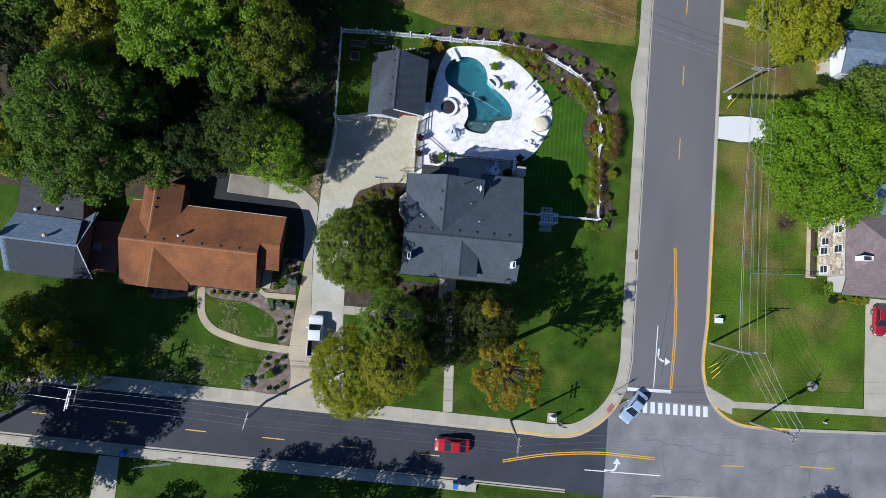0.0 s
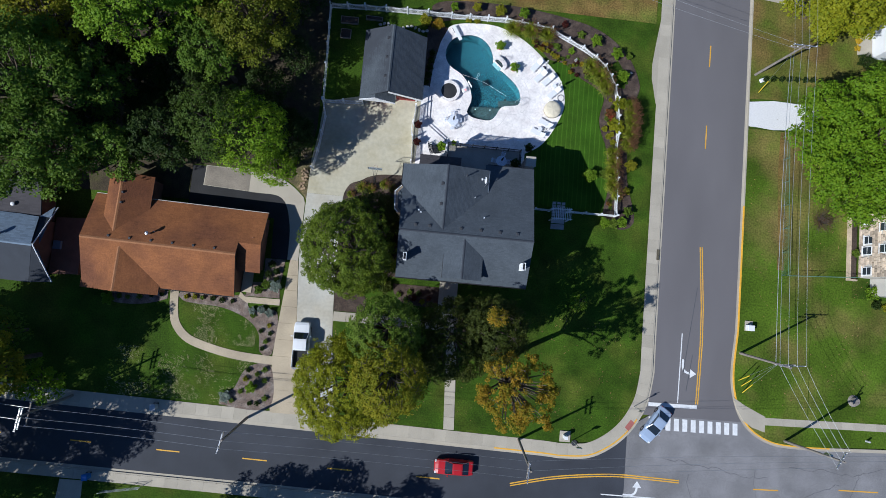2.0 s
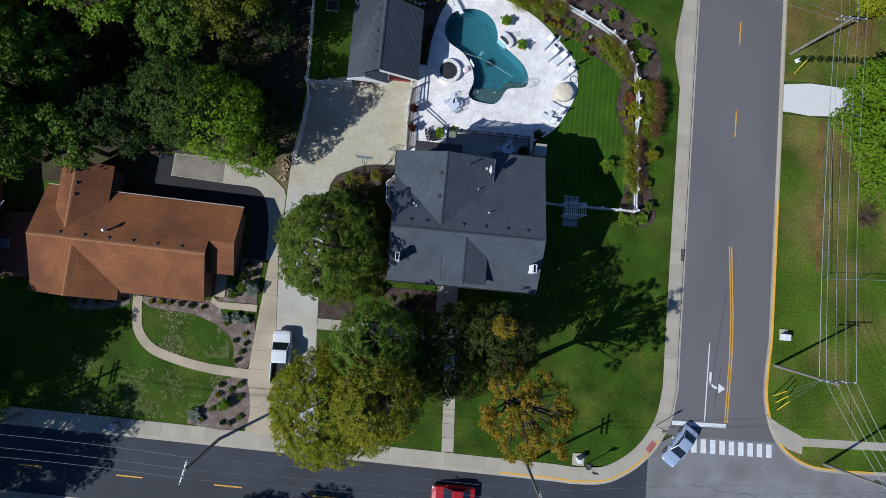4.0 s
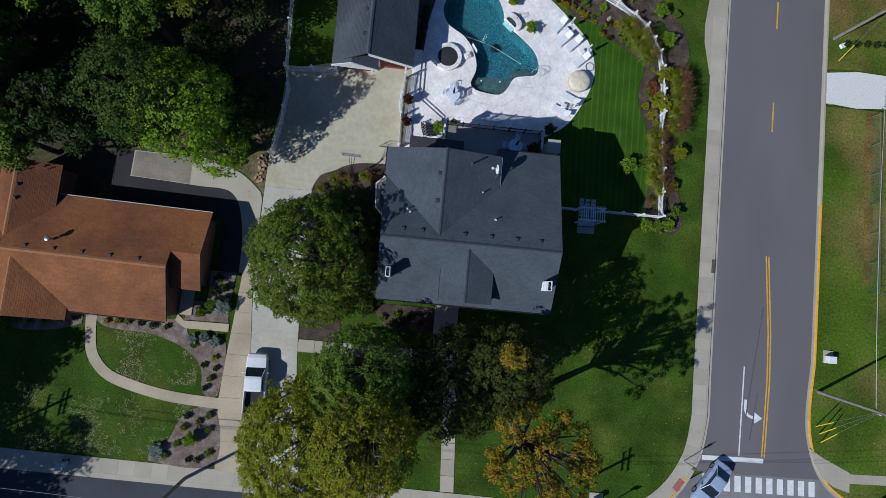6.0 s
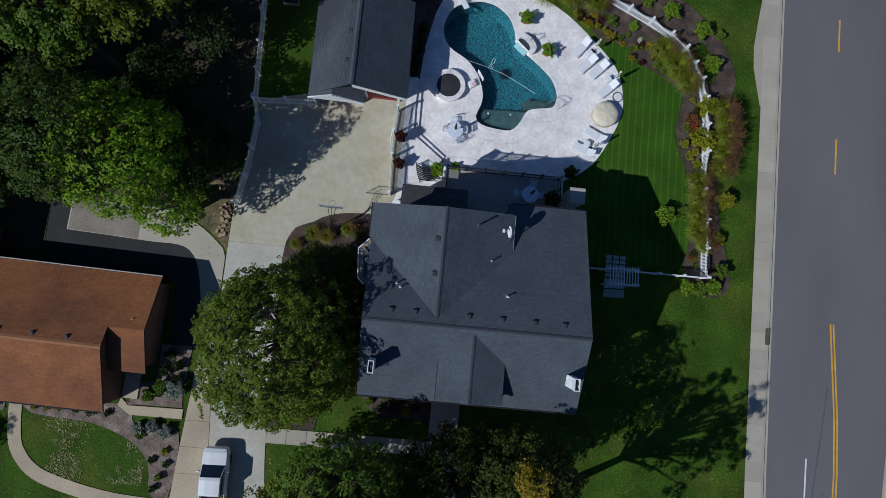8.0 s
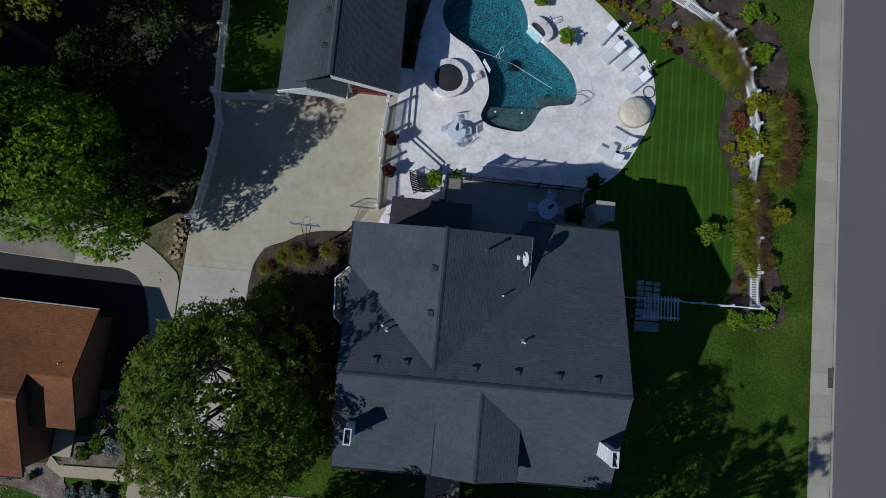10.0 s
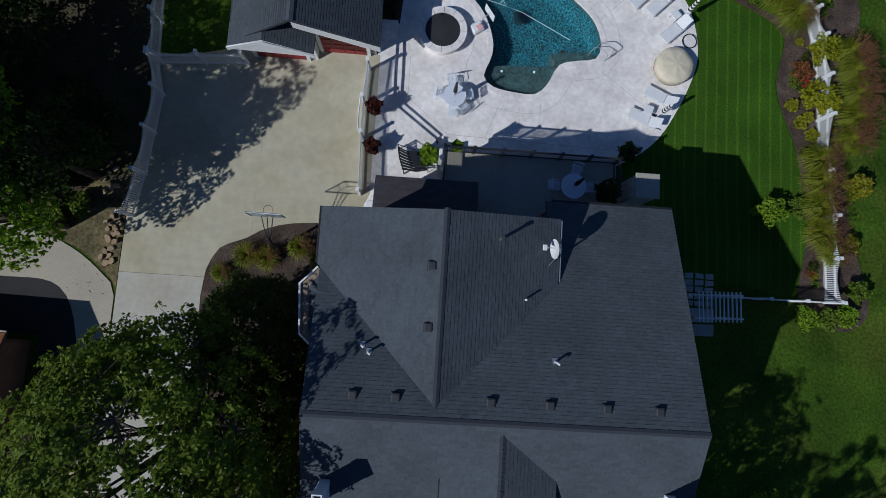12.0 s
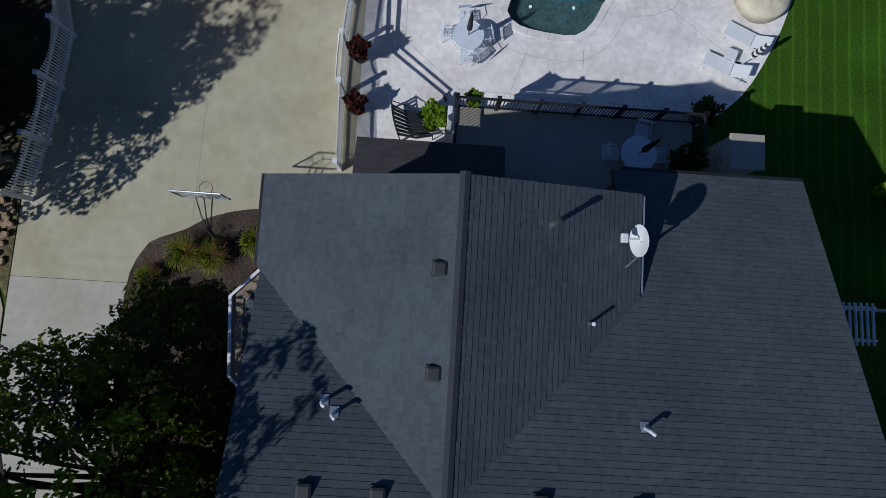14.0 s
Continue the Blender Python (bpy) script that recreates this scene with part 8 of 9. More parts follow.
for k in range(22):
    y = random.uniform(5.6, 20.5)
    x = random.uniform(20.6, 21.2) if y < 13.5 else random.uniform(19.8, 20.7) if y > 17 else random.uniform(22.0, 22.4)
    m_, w_ = random.choice([(LEAF_RUST, "rust-red"), (LEAF_YELLOW, "yellow"), (LEAF_DIM, "dark green"), (LEAF_GREEN, "green")])
    shrub(x, y, random.uniform(0.25, 0.42), random.uniform(0.25, 0.5), m_, "low " + w_ + " perennial in the mulched bed", 240, 0.08, 830 + k, "perennials", name="perennial")
# bed west of the house
for k, (x, y, r, h_) in enumerate(((-10.1, 5.5, 0.9, 0.9), (-9.0, 5.4, 0.8, 0.9), (-11.4, 4.5, 0.6, 0.7), (-7.3, 6.1, 0.8, 1.0), (-6.3, 5.6, 0.7, 0.9))):
    plume_grass(x, y, r, h_, LEAF_GRASS, LEAF_PLUME, "low tufted ornamental grass beside the drive", 380, 60 + k, plumes=40 if k > 2 else 25)
for k in range(9):
    shrub(-11.2 + 0.75 * k % 5.5, 1.2 + 1.3 * (k % 3), 0.55, 0.7, LEAF_DARK, "dark low shrub in the shaded bed", 320, 0.12, 300 + k)
for k, (x, y, r, h_) in enumerate(((-19.9, -5.0, 0.6, 0.9), (-19.3, -5.9, 0.5, 0.7), (-20.3, -6.3, 0.55, 0.8), (-19.2, -6.9, 0.45, 0.6))):
    shrub(x, y, r, h_, LEAF_DARK, "dark shrub in the bed below the east wall", 500, 0.1, 340 + k)
# front beds
for k, (x, y) in enumerate(((-4.3, -7.3), (-3.4, -7.8), (-2.4, -7.6), (-1.4, -7.9), (-3.0, -6.9), (-1.9, -7.0), (-0.6, -7.4))):
    shrub(x, y, 0.42, 0.5, [LEAF_GREEN, LEAF_DARK, LEAF_RED, LEAF_YELLOW][k % 4], "small low shrub before the front wall", 260, 0.1, 320 + k)

# ---- vehicles ----
CARGLASS = mat("car_glass", (0.015, 0.02, 0.025), 0.04, 0.02, 1.0, 5.0, 0.0, spec=0.9)
CHROME = mat("chrome", (0.7, 0.7, 0.72), 0.15, 0.03, 1.0, 5.0, 0.0, metal=1.0)
LAMP = mat("lamp_lens", (0.75, 0.75, 0.75), 0.1, 0.03, 1.0, 5.0, 0.0)
TAIL = mat("tail_lens", (0.35, 0.01, 0.01), 0.15, 0.03, 1.0, 5.0, 0.0)


def carpaint(name, c):
    m = mat(name, c, 0.28, 0.03, 1.0, 8.0, 0.0, spec=0.6)
    m.node_tree.nodes["Principled BSDF"].inputs["Coat Weight"].default_value = 0.6
    return m


def loft(bm, sections):
    """Skins closed cross-sections of as many points each."""
    rows = [[bm.verts.new(p) for p in s] for s in sections]
    for a, b in zip(rows, rows[1:]):
        n = len(a)
        for i in range(n):
            bm.faces.new((a[i], a[(i + 1) % n], b[(i + 1) % n], b[i]))
    bm.faces.new(rows[0][::-1])
    bm.faces.new(rows[-1])
    return bm


def section(x, w, z0, z1, r=0.12, crown=0.03):
    return [(x, -w + r, z0), (x, -w, z0 + r), (x, -w * 1.0, z1 - r * 1.2), (x, -w + r * 0.9, z1), (x, -w * 0.4, z1 + crown), (x, w * 0.4, z1 + crown), (x, w - r * 0.9, z1), (x, w, z1 - r * 1.2), (x, w, z0 + r), (x, w - r, z0)]


def wheel(parent, x, y, r=0.34):
    w = part("wheel", lathe(bmesh.new(), [(r * 0.62, -0.1), (r * 0.95, -0.11), (r, -0.07), (r, 0.07), (r * 0.95, 0.11), (r * 0.62, 0.1)], sides=24), RUBBER, parent, "", pose(x, y, r, 90, 0, 0))
    part("rim", lathe(bmesh.new(), [(0.06, -0.115), (r * 0.6, -0.105), (r * 0.62, 0.105), (0.06, 0.115)], sides=16), CHROME, w)


def sedan(x, y, rz, paint, label, L=4.7, W=0.9, hatch=False):
    c = thing("car", label, "car", x, y, ROAD_Z if abs(y + 28) < 5 or x < 40 else 0.012, rz)
    h = L / 2
    part("body", loft(bmesh.new(), [section(-h, W * 0.78, 0.35, 0.62), section(-h + 0.12, W * 0.92, 0.24, 0.78), section(-h + 0.7, W, 0.2, 0.88), section(-h + 1.5, W, 0.2, 0.90), section(h - 1.5, W, 0.2, 0.88), section(h - 0.5, W * 0.96, 0.2, 0.78), section(h - 0.12, W * 0.86, 0.25, 0.66), section(h, W * 0.7, 0.36, 0.56)]), paint, c, smooth=False)
    xr0, xr1 = (-h + 0.45, h - 2.25) if hatch else (-h + 1.35, h - 2.15)
    part("roof", loft(bmesh.new(), [section(xr0, W * 0.66, 1.36, 1.42, 0.05), section(xr0 + 0.15, W * 0.72, 1.36, 1.46, 0.05), section(xr1 - 0.2, W * 0.72, 1.36, 1.46, 0.05), section(xr1, W * 0.68, 1.36, 1.43, 0.05)]), paint, c)
    part("cabin_glass", loft(bmesh.new(), [section(xr0 - (0.32 if hatch else 0.75), W * 0.84, 0.84, 0.90, 0.03), section(xr0 + 0.02, W * 0.69, 0.84, 1.40, 0.06), section(xr1 - 0.02, W * 0.70, 0.84, 1.40, 0.06), section(xr1 + 0.85, W * 0.86, 0.84, 0.885, 0.02)]), CARGLASS, c, "dark tinted glass")
    for s in (-1, 1):
        part("pillar", tubes(([(xr1 - 0.04, s * W * 0.70, 1.4), (xr1 + 0.82, s * W * 0.86, 0.89)], 0.035), ([(xr0 + 0.04, s * W * 0.69, 1.4), (xr0 - (0.3 if hatch else 0.7), s * W * 0.85, 0.9)], 0.04), sides=5), paint, c)
        part("headlight", boxes((h - 0.3, s * W * 0.72 - 0.14, 0.58, h - 0.06, s * W * 0.72 + 0.14, 0.7), bevel=0.03), LAMP, c)
        part("tail_light", boxes((-h + 0.02, s * W * 0.68 - 0.16, 0.6, -h + 0.16, s * W * 0.68 + 0.16, 0.74), bevel=0.03), TAIL, c)
        part("mirror", boxes((xr1 + 0.45, s * (W + 0.08) - 0.09, 0.92, xr1 + 0.6, s * (W + 0.08) + 0.09, 1.04), bevel=0.03), paint, c)
        part("door_seam", boxes((xr1 - 0.35, s * W * 0.995 - 0.008, 0.3, xr1 - 0.33, s * W * 0.995 + 0.008, 0.86)), RUBBER, c)
        for lx in (-h + 0.9, h - 0.95):
            wheel(c, lx, s * (W - 0.1))
    part("bumper", boxes((h - 0.1, -W * 0.66, 0.3, h + 0.03, W * 0.66, 0.42), bevel=0.03), VENTDARK, c)
    return c


sedan(4.25, -27.2, 181, carpaint("red_car_paint", (0.42, 0.012, 0.015)), "glossy red saloon car on the street")
sedan(28.5, -20.25, -125, carpaint("silver_blue_paint", (0.34, 0.42, 0.56)), "silver-blue saloon car turning over the crosswalk", 4.7, 0.9)
sedan(63.0, -5.5, -90, carpaint("dark_red_paint", (0.30, 0.012, 0.02)), "dark red hatchback parked on the drive", 4.2, 0.9, True)

WHITECAR = carpaint("white_car_paint", (0.78, 0.79, 0.80))
tk = thing("pickup_truck", "white pickup truck parked on the driveway", "pickup", -15.3, -14.35, 0.016, 92)
part("body", loft(bmesh.new(), [section(0.35, 0.96, 0.4, 1.05), section(0.9, 0.98, 0.35, 1.08), section(1.6, 0.98, 0.35, 1.06), section(2.4, 0.95, 0.38, 1.0), section(2.68, 0.86, 0.42, 0.9), section(2.76, 0.75, 0.5, 0.8)]), WHITECAR, tk)
part("cab_lower", loft(bmesh.new(), [section(-0.6, 0.96, 0.4, 1.08), section(0.345, 0.97, 0.4, 1.08)]), WHITECAR, tk)
part("roof", loft(bmesh.new(), [section(-0.55, 0.76, 1.64, 1.72, 0.05), section(-0.4, 0.8, 1.62, 1.76, 0.06), section(0.6, 0.8, 1.62, 1.76, 0.06), section(0.8, 0.76, 1.62, 1.71, 0.05)]), WHITECAR, tk)
part("cab_glass", loft(bmesh.new(), [section(-0.6, 0.86, 1.06, 1.10, 0.03), section(-0.52, 0.75, 1.06, 1.68, 0.06), section(0.75, 0.76, 1.06, 1.68, 0.06), section(1.5, 0.86, 1.06, 1.10, 0.02)]), CARGLASS, tk, "dark cab glass")
for s in (-1, 1):
    part("bed_side", boxes((-2.7, s * 0.93 - 0.05, 0.5, -0.62, s * 0.93 + 0.05, 1.08), bevel=0.03), WHITECAR, tk)
    part("headlight", boxes((2.5, s * 0.7 - 0.15, 0.72, 2.72, s * 0.7 + 0.15, 0.86), bevel=0.03), LAMP, tk)
    part("tail_light", boxes((-2.74, s * 0.9 - 0.06, 0.7, -2.66, s * 0.9 + 0.06, 0.98)), TAIL, tk)
    part("mirror", boxes((1.0, s * 1.1 - 0.12, 1.1, 1.13, s * 1.1 + 0.12, 1.3), bevel=0.03), WHITECAR, tk)
    part("pillar", tubes(([(0.75, s * 0.76, 1.68), (1.47, s * 0.86, 1.1)], 0.04), sides=5), WHITECAR, tk)
    for lx in (-1.75, 1.75):
        wheel(tk, lx, s * 0.86, 0.38)
part("bed_floor", boxes((-2.68, -0.875, 0.5, -0.63, 0.875, 0.6)), RUBBER, tk, "dark lined truck bed")
part("tailgate", boxes((-2.76, -0.87, 0.5, -2.7, 0.87, 1.06)), WHITECAR, tk)
part("rear_bumper", boxes((-2.95, -0.9, 0.42, -2.77, 0.9, 0.58), bevel=0.03), CHROME, tk)
part("cab_back", boxes((-0.61, -0.85, 0.6, -0.59, 0.85, 1.08)), WHITECAR, tk)
part("load", boxes((-2.6, -0.6, 0.604, -2.2, 0.3, 0.95), bevel=0.05), GREYSTONE, tk, "grey box in the truck bed")

# ---- utility poles and wires ----
INSUL = mat("porcelain", (0.6, 0.6, 0.6), 0.3, 0.05, 2.0, 10.0, 0.0)
WIRE = mat("aluminium_wire", (0.35, 0.36, 0.37), 0.5, 0.05, 2.0, 10.0, 0.0, metal=0.6)


def pole(x, y, h, arm_rz, arms, label, lean=(0, 0)):
    p = thing("utility_pole", label, "utility pole", x, y, 0, 0, "street utility poles")
    part("shaft", tubes(([(0, 0, -0.2), (lean[0] * 0.5, lean[1] * 0.5, h * 0.5), (lean[0], lean[1], h)], [0.17, 0.14, 0.11]), sides=10), POLEWOOD, p)
    for z, w, off in arms:
        m = pose(lean[0] * z / h, lean[1] * z / h, z, 0, 0, arm_rz)
        a = part("crossarm", boxes((-w / 2 + off, 0.12, -0.06, w / 2 + off, 0.22, 0.06)), POLEWOOD if z < h - 0.6 else STEEL, p, "", m)
        for k in range(4):
            part("insulator", lathe(bmesh.new(), [(0.03, 0.06), (0.06, 0.1), (0.035, 0.14), (0.06, 0.18), (0.03, 0.24)], sides=8), INSUL, a, "", pose(-w / 2 + off + 0.12 + k * (w - 0.24) / 3, 0.17, 0))
    return p


def wires(name, label, ends, sag=0.4, r=0.014):
    """A group of hanging conductors, each an own strand."""
    root = thing(name, label, "power line", 0, 0, 0)
    for a, b in ends:
        pts = [Vector(a).lerp(Vector(b), t) - Vector((0, 0, sag * 4 * t * (1 - t))) for t in np.linspace(0, 1, 13)]
        part("wire", tubes((pts, r), sides=4), WIRE, root)


pole(39.05, -10.7, 9.3, 4, [(9.0, 3.0, 0.35), (8.4, 2.4, -0.1)], "weathered wooden utility pole with steel crossarms", (0.1, -0.6))
pole(39.4, 25.6, 9.3, 0, [(9.0, 2.8, 0.2), (8.4, 2.4, 0.0)], "weathered wooden utility pole on the verge", (0, -0.4))
pole(45.2, -21.05, 9.6, 60, [(9.2, 2.2, 0.0)], "wooden utility pole with a transformer by the corner", (0.1, 0.3))
pole(11.9, -23.45, 9.2, 86, [(8.9, 2.2, -0.3), (8.3, 1.8, -0.2)], "wooden utility pole with double crossarms", (-0.3, -1.0))
pole(-20.9, -23.55, 9.0, 80, [(8.7, 2.2, -0.4), (8.3, 2.0, -0.3)], "wooden utility pole beside the pavement", (0.2, -0.3))
pole(-41.4, -22.6, 9.0, 84, [(8.8, 2.4, -0.4), (8.4, 2.2, -0.4), (7.2, 2.6, -0.2)], "wooden utility pole with stacked crossarms", (0.2, -0.5))
tr = thing("transformer", "grey pole-mounted transformer can", "transformer", 45.55, -20.8, 6.4)
part("tank", lathe(bmesh.new(), [(0.22, 0), (0.26, 0.05), (0.26, 0.85), (0.2, 0.95)], sides=16), STEEL, tr)
part("bracket", boxes((-0.4, -0.2, 0.3, -0.2, 0.02, 0.5)), STEEL, tr)
for dx, dy in ((-1.6, 2.4), (-0.6, 2.2)):
    part("bushing", lathe(bmesh.new(), [(0.04, 0.9), (0.06, 1.0), (0.03, 1.15)], sides=8), INSUL, tr, "", pose(0.08 * dx, 0.04 * dy, 0))
ea = [(37.95, -11.15, 9.2), (38.9, -11.1, 9.2), (39.9, -11.05, 9.2), (40.95, -11.0, 9.2)]
eb = [(38.25, 25.4, 9.2), (39.1, 25.4, 9.2), (40.0, 25.4, 9.2), (40.95, 25.4, 9.2)]
wires("power_lines", "four power lines along the side street", list(zip(ea, eb)), 0.5, 0.016)
wires("power_lines", "four power lines running north along the side street", [(b, (b[0] - 0.3, 75, 9.2)) for b in eb], 0.5, 0.016)
sa = [(44.5, -21.3, 9.4), (45.0, -20.7, 9.4), (45.5, -20.2, 9.4), (46.0, -19.7, 9.4)]
wires("power_lines", "four power lines crossing the corner lawn", list(zip(ea, sa)), 0.3, 0.018)
wires("cable_line", "thick bundled service cables along the side street", [((39.1, -10.9, 6.8), (39.5, 25.5, 6.8))], 0.4, 0.03)
wires("power_lines", "power lines along the cross street", [((11.6, -24.4 - k, 9.0), (-20.7, -23.9 - k, 8.9)) for k in (0.0, 0.8)] + [((11.5, -23.9, 7.4), (-20.8, -23.4, 7.2))], 0.5)
wires("power_lines", "power lines over the western street", [((-20.7, -23.9 - k, 8.9), (-41.3, -23.2 - k, 8.9)) for k in (0.0, 0.8)] + [((-20.8, -23.4, 7.2), (-41.3, -22.6, 7.2)), ((-41.3, -22.6, 7.2), (-90, -20, 7.0)), ((-41.3, -23.4, 8.9), (-90, -21, 8.6))], 0.5, 0.02)
wires("power_lines", "power lines along the eastern street", [((11.6, -24.4, 9.0), (45.2, -20.8, 9.3)), ((11.6, -25.2, 9.0), (45.4, -21.4, 9.3)), ((11.5, -23.9, 7.4), (45.2, -20.9, 7.0)), ((45.2, -20.8, 9.3), (95, -17, 9.3)), ((45.2, -20.9, 7.0), (95, -17.4, 7.0))], 0.6)
wires("service_drop", "thin service wires crossing the north lawn", [((39.4, 25.4, 8.9), (-6, 38.5, 8.5)), ((39.4, 25.4, 8.0), (-6, 37.3, 7.5))], 0.8)
YELLOWGUARD = mat("yellow_guy_guard", (0.72, 0.52, 0.03), 0.5, 0.05, 2.0, 10.0, 0.0)
for x, y, px, py in ((38.95, -14.1, 39.05, -11.0), (39.3, -14.8, 39.05, -11.0), (39.5, -15.6, 39.05, -11.0), (39.9, 23.2, 39.4, 25.4)):
    g = thing("guy_wire", "pole guy wire with a yellow plastic guard", "guy wire", x, y, 0, 0, "pole guy wires")
    d = Vector((px - x, py - y, 7.5))
    part("wire", tubes(([(0, 0, -0.1), d], 0.012), sides=4), WIRE, g)
    part("guard", tubes(([d * 0.01, d * 0.3], 0.05), sides=6), YELLOWGUARD, g)

# ---- boxes, bins, signs ----
BLUEBIN = mat("blue_plastic", (0.02, 0.16, 0.50), 0.5, 0.05, 2.0, 10.0, 0.05)
GREYBIN = mat("grey_plastic", (0.45, 0.46, 0.47), 0.5, 0.05, 2.0, 10.0, 0.05)


def bin_(x, y, rz, material, label, z=0.012):
    b_ = thing("wheeled_bin", label, "bin", x, y, z, rz, "wheeled bins at the kerb")
    bm = bmesh.new()
    loft(bm, [[(-0.24, -0.26, 0.06), (0.24, -0.26, 0.06), (0.24, 0.26, 0.06), (-0.24, 0.26, 0.06)], [(-0.29, -0.32, 0.98), (0.29, -0.32, 0.98), (0.29, 0.32, 0.98), (-0.29, 0.32, 0.98)]])
    part("body", bm, material, b_)
    part("lid", boxes((-0.32, -0.36, 0.984, 0.32, 0.36, 1.05), bevel=0.02), material, b_)
    for s in (-0.24, 0.24):
        part("wheel", lathe(bmesh.new(), [(0.1, -0.03), (0.1, 0.03)], sides=12), RUBBER, b_, "", pose(s, 0.3, 0.1, 0, 90, 0))


for x, y, m_, w_ in ((-9.6, -23.5, BLUEBIN, "blue wheeled recycling bin at the kerb"), (-10.7, -23.45, GREYBIN, "grey wheeled refuse bin at the kerb"), (5.1, -32.3, BLUEBIN, "blue wheeled recycling bin at the kerb"),
                   (6.1, -32.4, GREYBIN, "grey wheeled refuse bin at the kerb"), (-31.6, -23.0, GREYBIN, "grey wheeled refuse bin at the kerb"), (-53.6, -22.4, BLUEBIN, "blue wheeled recycling bin at the kerb"), (-38.2, -31.5, BLUEBIN, "blue wheeled recycling bin at the kerb")):
    bin_(x, y, 5, m_, w_)
ub = thing("utility_cabinet", "low white utility cabinet on the verge", "utility box", 39.95, -7.4, -0.006)
part("plinth", boxes((-0.5, -0.45, 0, 0.45, 0.8, 0.12)), CONCRETE, ub)
part("cabinet", boxes((-0.45, -0.4, 0.124, 0.4, 0.3, 0.75), bevel=0.03), WHITE, ub)
ub2 = thing("white_marker", "small white stone marker by the pole", "marker", 40.3, 24.9, 0.0, 30)
part("block", boxes((-0.4, -0.25, 0, 0.4, 0.25, 0.25), bevel=0.08), WHITE, ub2)
sg = thing("street_sign", "traffic signal cabinet and sign on a concrete pad", "street sign", 17.6, -22.7, 0.012)
part("pad", boxes((-0.7, -0.6, 0, 0.6, 0.7, 0.06)), CONCRETE, sg)
part("post", tubes(([(0.9, -0.4, 0), (0.95, -0.45, 3.0)], 0.05), sides=8), STEEL, sg)
part("sign_panel", boxes((0.6, -0.5, 2.5, 1.25, -0.46, 3.1)), STEEL, sg)
part("cabinet", boxes((-0.35, -0.1, 0.064, 0.05, 0.3, 1.1), bevel=0.02), WHITE, sg)
st = thing("stop_sign", "street name and stop sign at the corner", "street sign", 25.9, -18.4, 0.012, 20)
part("post", tubes(([(0, 0, 0), (0, 0, 2.7)], 0.04), sides=8), STEEL, st)
part("stop_panel", lathe(bmesh.new(), [(0.38, -0.01), (0.38, 0.01)], sides=8), STEEL, st, "", pose(0, -0.05, 2.2, 90, 0, 0))
part("name_panel", boxes((-0.4, -0.01, 2.5, 0.4, 0.01, 2.68)), STEEL, st)
paving("kerb_inlet", slab([(27.62, 0.0), (27.98, 0.0), (28.0, 1.35), (27.62, 1.35)], -0.3, 0.02), mat("silted_inlet", (0.10, 0.085, 0.055), 0.95, 0.4, 3.0, 12.0, 0.6), "silted brown kerb inlet", "drain")
paving("tactile_plate", slab([(24.9, -21.0), (25.6, -20.0), (26.1, -20.4), (25.4, -21.4)], 0.0, 0.03), mat("red_tactile_plate", (0.38, 0.13, 0.11), 0.85, 0.15), "faded red tactile paving plate", "pavement")
paving("manhole_cover", lathe(bmesh.new(), [(0.36, 0.0), (0.36, 0.03), (0.3, 0.032)], 18.75, -23.35, 0.0, 24), VENTDARK, "dark round manhole cover", "manhole")
stp = thing("tree_stump", "grey weathered tree stump in the lawn", "stump", 53.9, -15.4, 0)
part("wood", lathe(bmesh.new(), [(0.75, 0), (0.55, 0.15), (0.48, 0.5), (0.44, 0.52)], sides=14), POLEWOOD, stp)
fs_ = thing("hydrant", "small pale valve post on the verge", "hydrant", 55.7, -20.2, 0)
part("barrel", lathe(bmesh.new(), [(0.14, 0), (0.12, 0.1), (0.11, 0.5), (0.14, 0.52), (0.08, 0.66)], sides=12), GREYBIN, fs_)

# chain-link fence on the east lawn
CHAIN = mat("green_chain_link", (0.10, 0.20, 0.15), 0.5, 0.1, 2.0, 15.0, 0.0)
clf = thing("chain_link_fence", "green chain-link fence with slim posts", "fence", 43.9, 0.0, 0)
run = [(43.5, 17.6), (43.75, 8.5), (44.0, -0.5), (48.5, -0.2), (53.2, 0.1)]
for a, b in zip(run, run[1:]):
    n = int(math.dist(a, b) / 2.8)
    for k in range(n + 1):
        x, y = a[0] + (b[0] - a[0]) * k / n - 43.9, a[1] + (b[1] - a[1]) * k / n
        part("post", tubes(([(x, y, 0), (x, y, 1.35)], 0.035), sides=6), CHAIN, clf)
    part("top_rail", tubes(([(a[0] - 43.9, a[1], 1.3), (b[0] - 43.9, b[1], 1.3)], 0.028), sides=6), CHAIN, clf)
    bm = bmesh.new()
    L = math.dist(a, b)
    m = int(L / 0.3)
    for k in range(m):
        for sgn in (0, 1):
            p = [(a[0] + (b[0] - a[0]) * f - 43.9, a[1] + (b[1] - a[1]) * f) for f in (k / m, min(1, (k + 4) / m))]
            z = (0.05, 1.28) if sgn else (1.28, 0.05)
            tube(bm, [(*p[0], z[0]), (*p[1], z[1])], 0.006, 3, False)
    tagged(part("mesh_wire", bm, CHAIN, clf), kind="stuff")
rf = thing("rail_fence", "dark slim rail fence on the south lawn", "fence", -34.2, -32.7, 0, 10)
for k in range(4):
    part("post", tubes(([(-2.3 + k * 1.5, 0, 0), (-2.3 + k * 1.5, 0, 1.1)], 0.03), sides=6), STEEL, rf)
for z in (0.35, 0.7, 1.05):
    part("rail", tubes(([(-2.3, 0, z), (2.2, 0, z)], 0.025), sides=6), STEEL, rf)

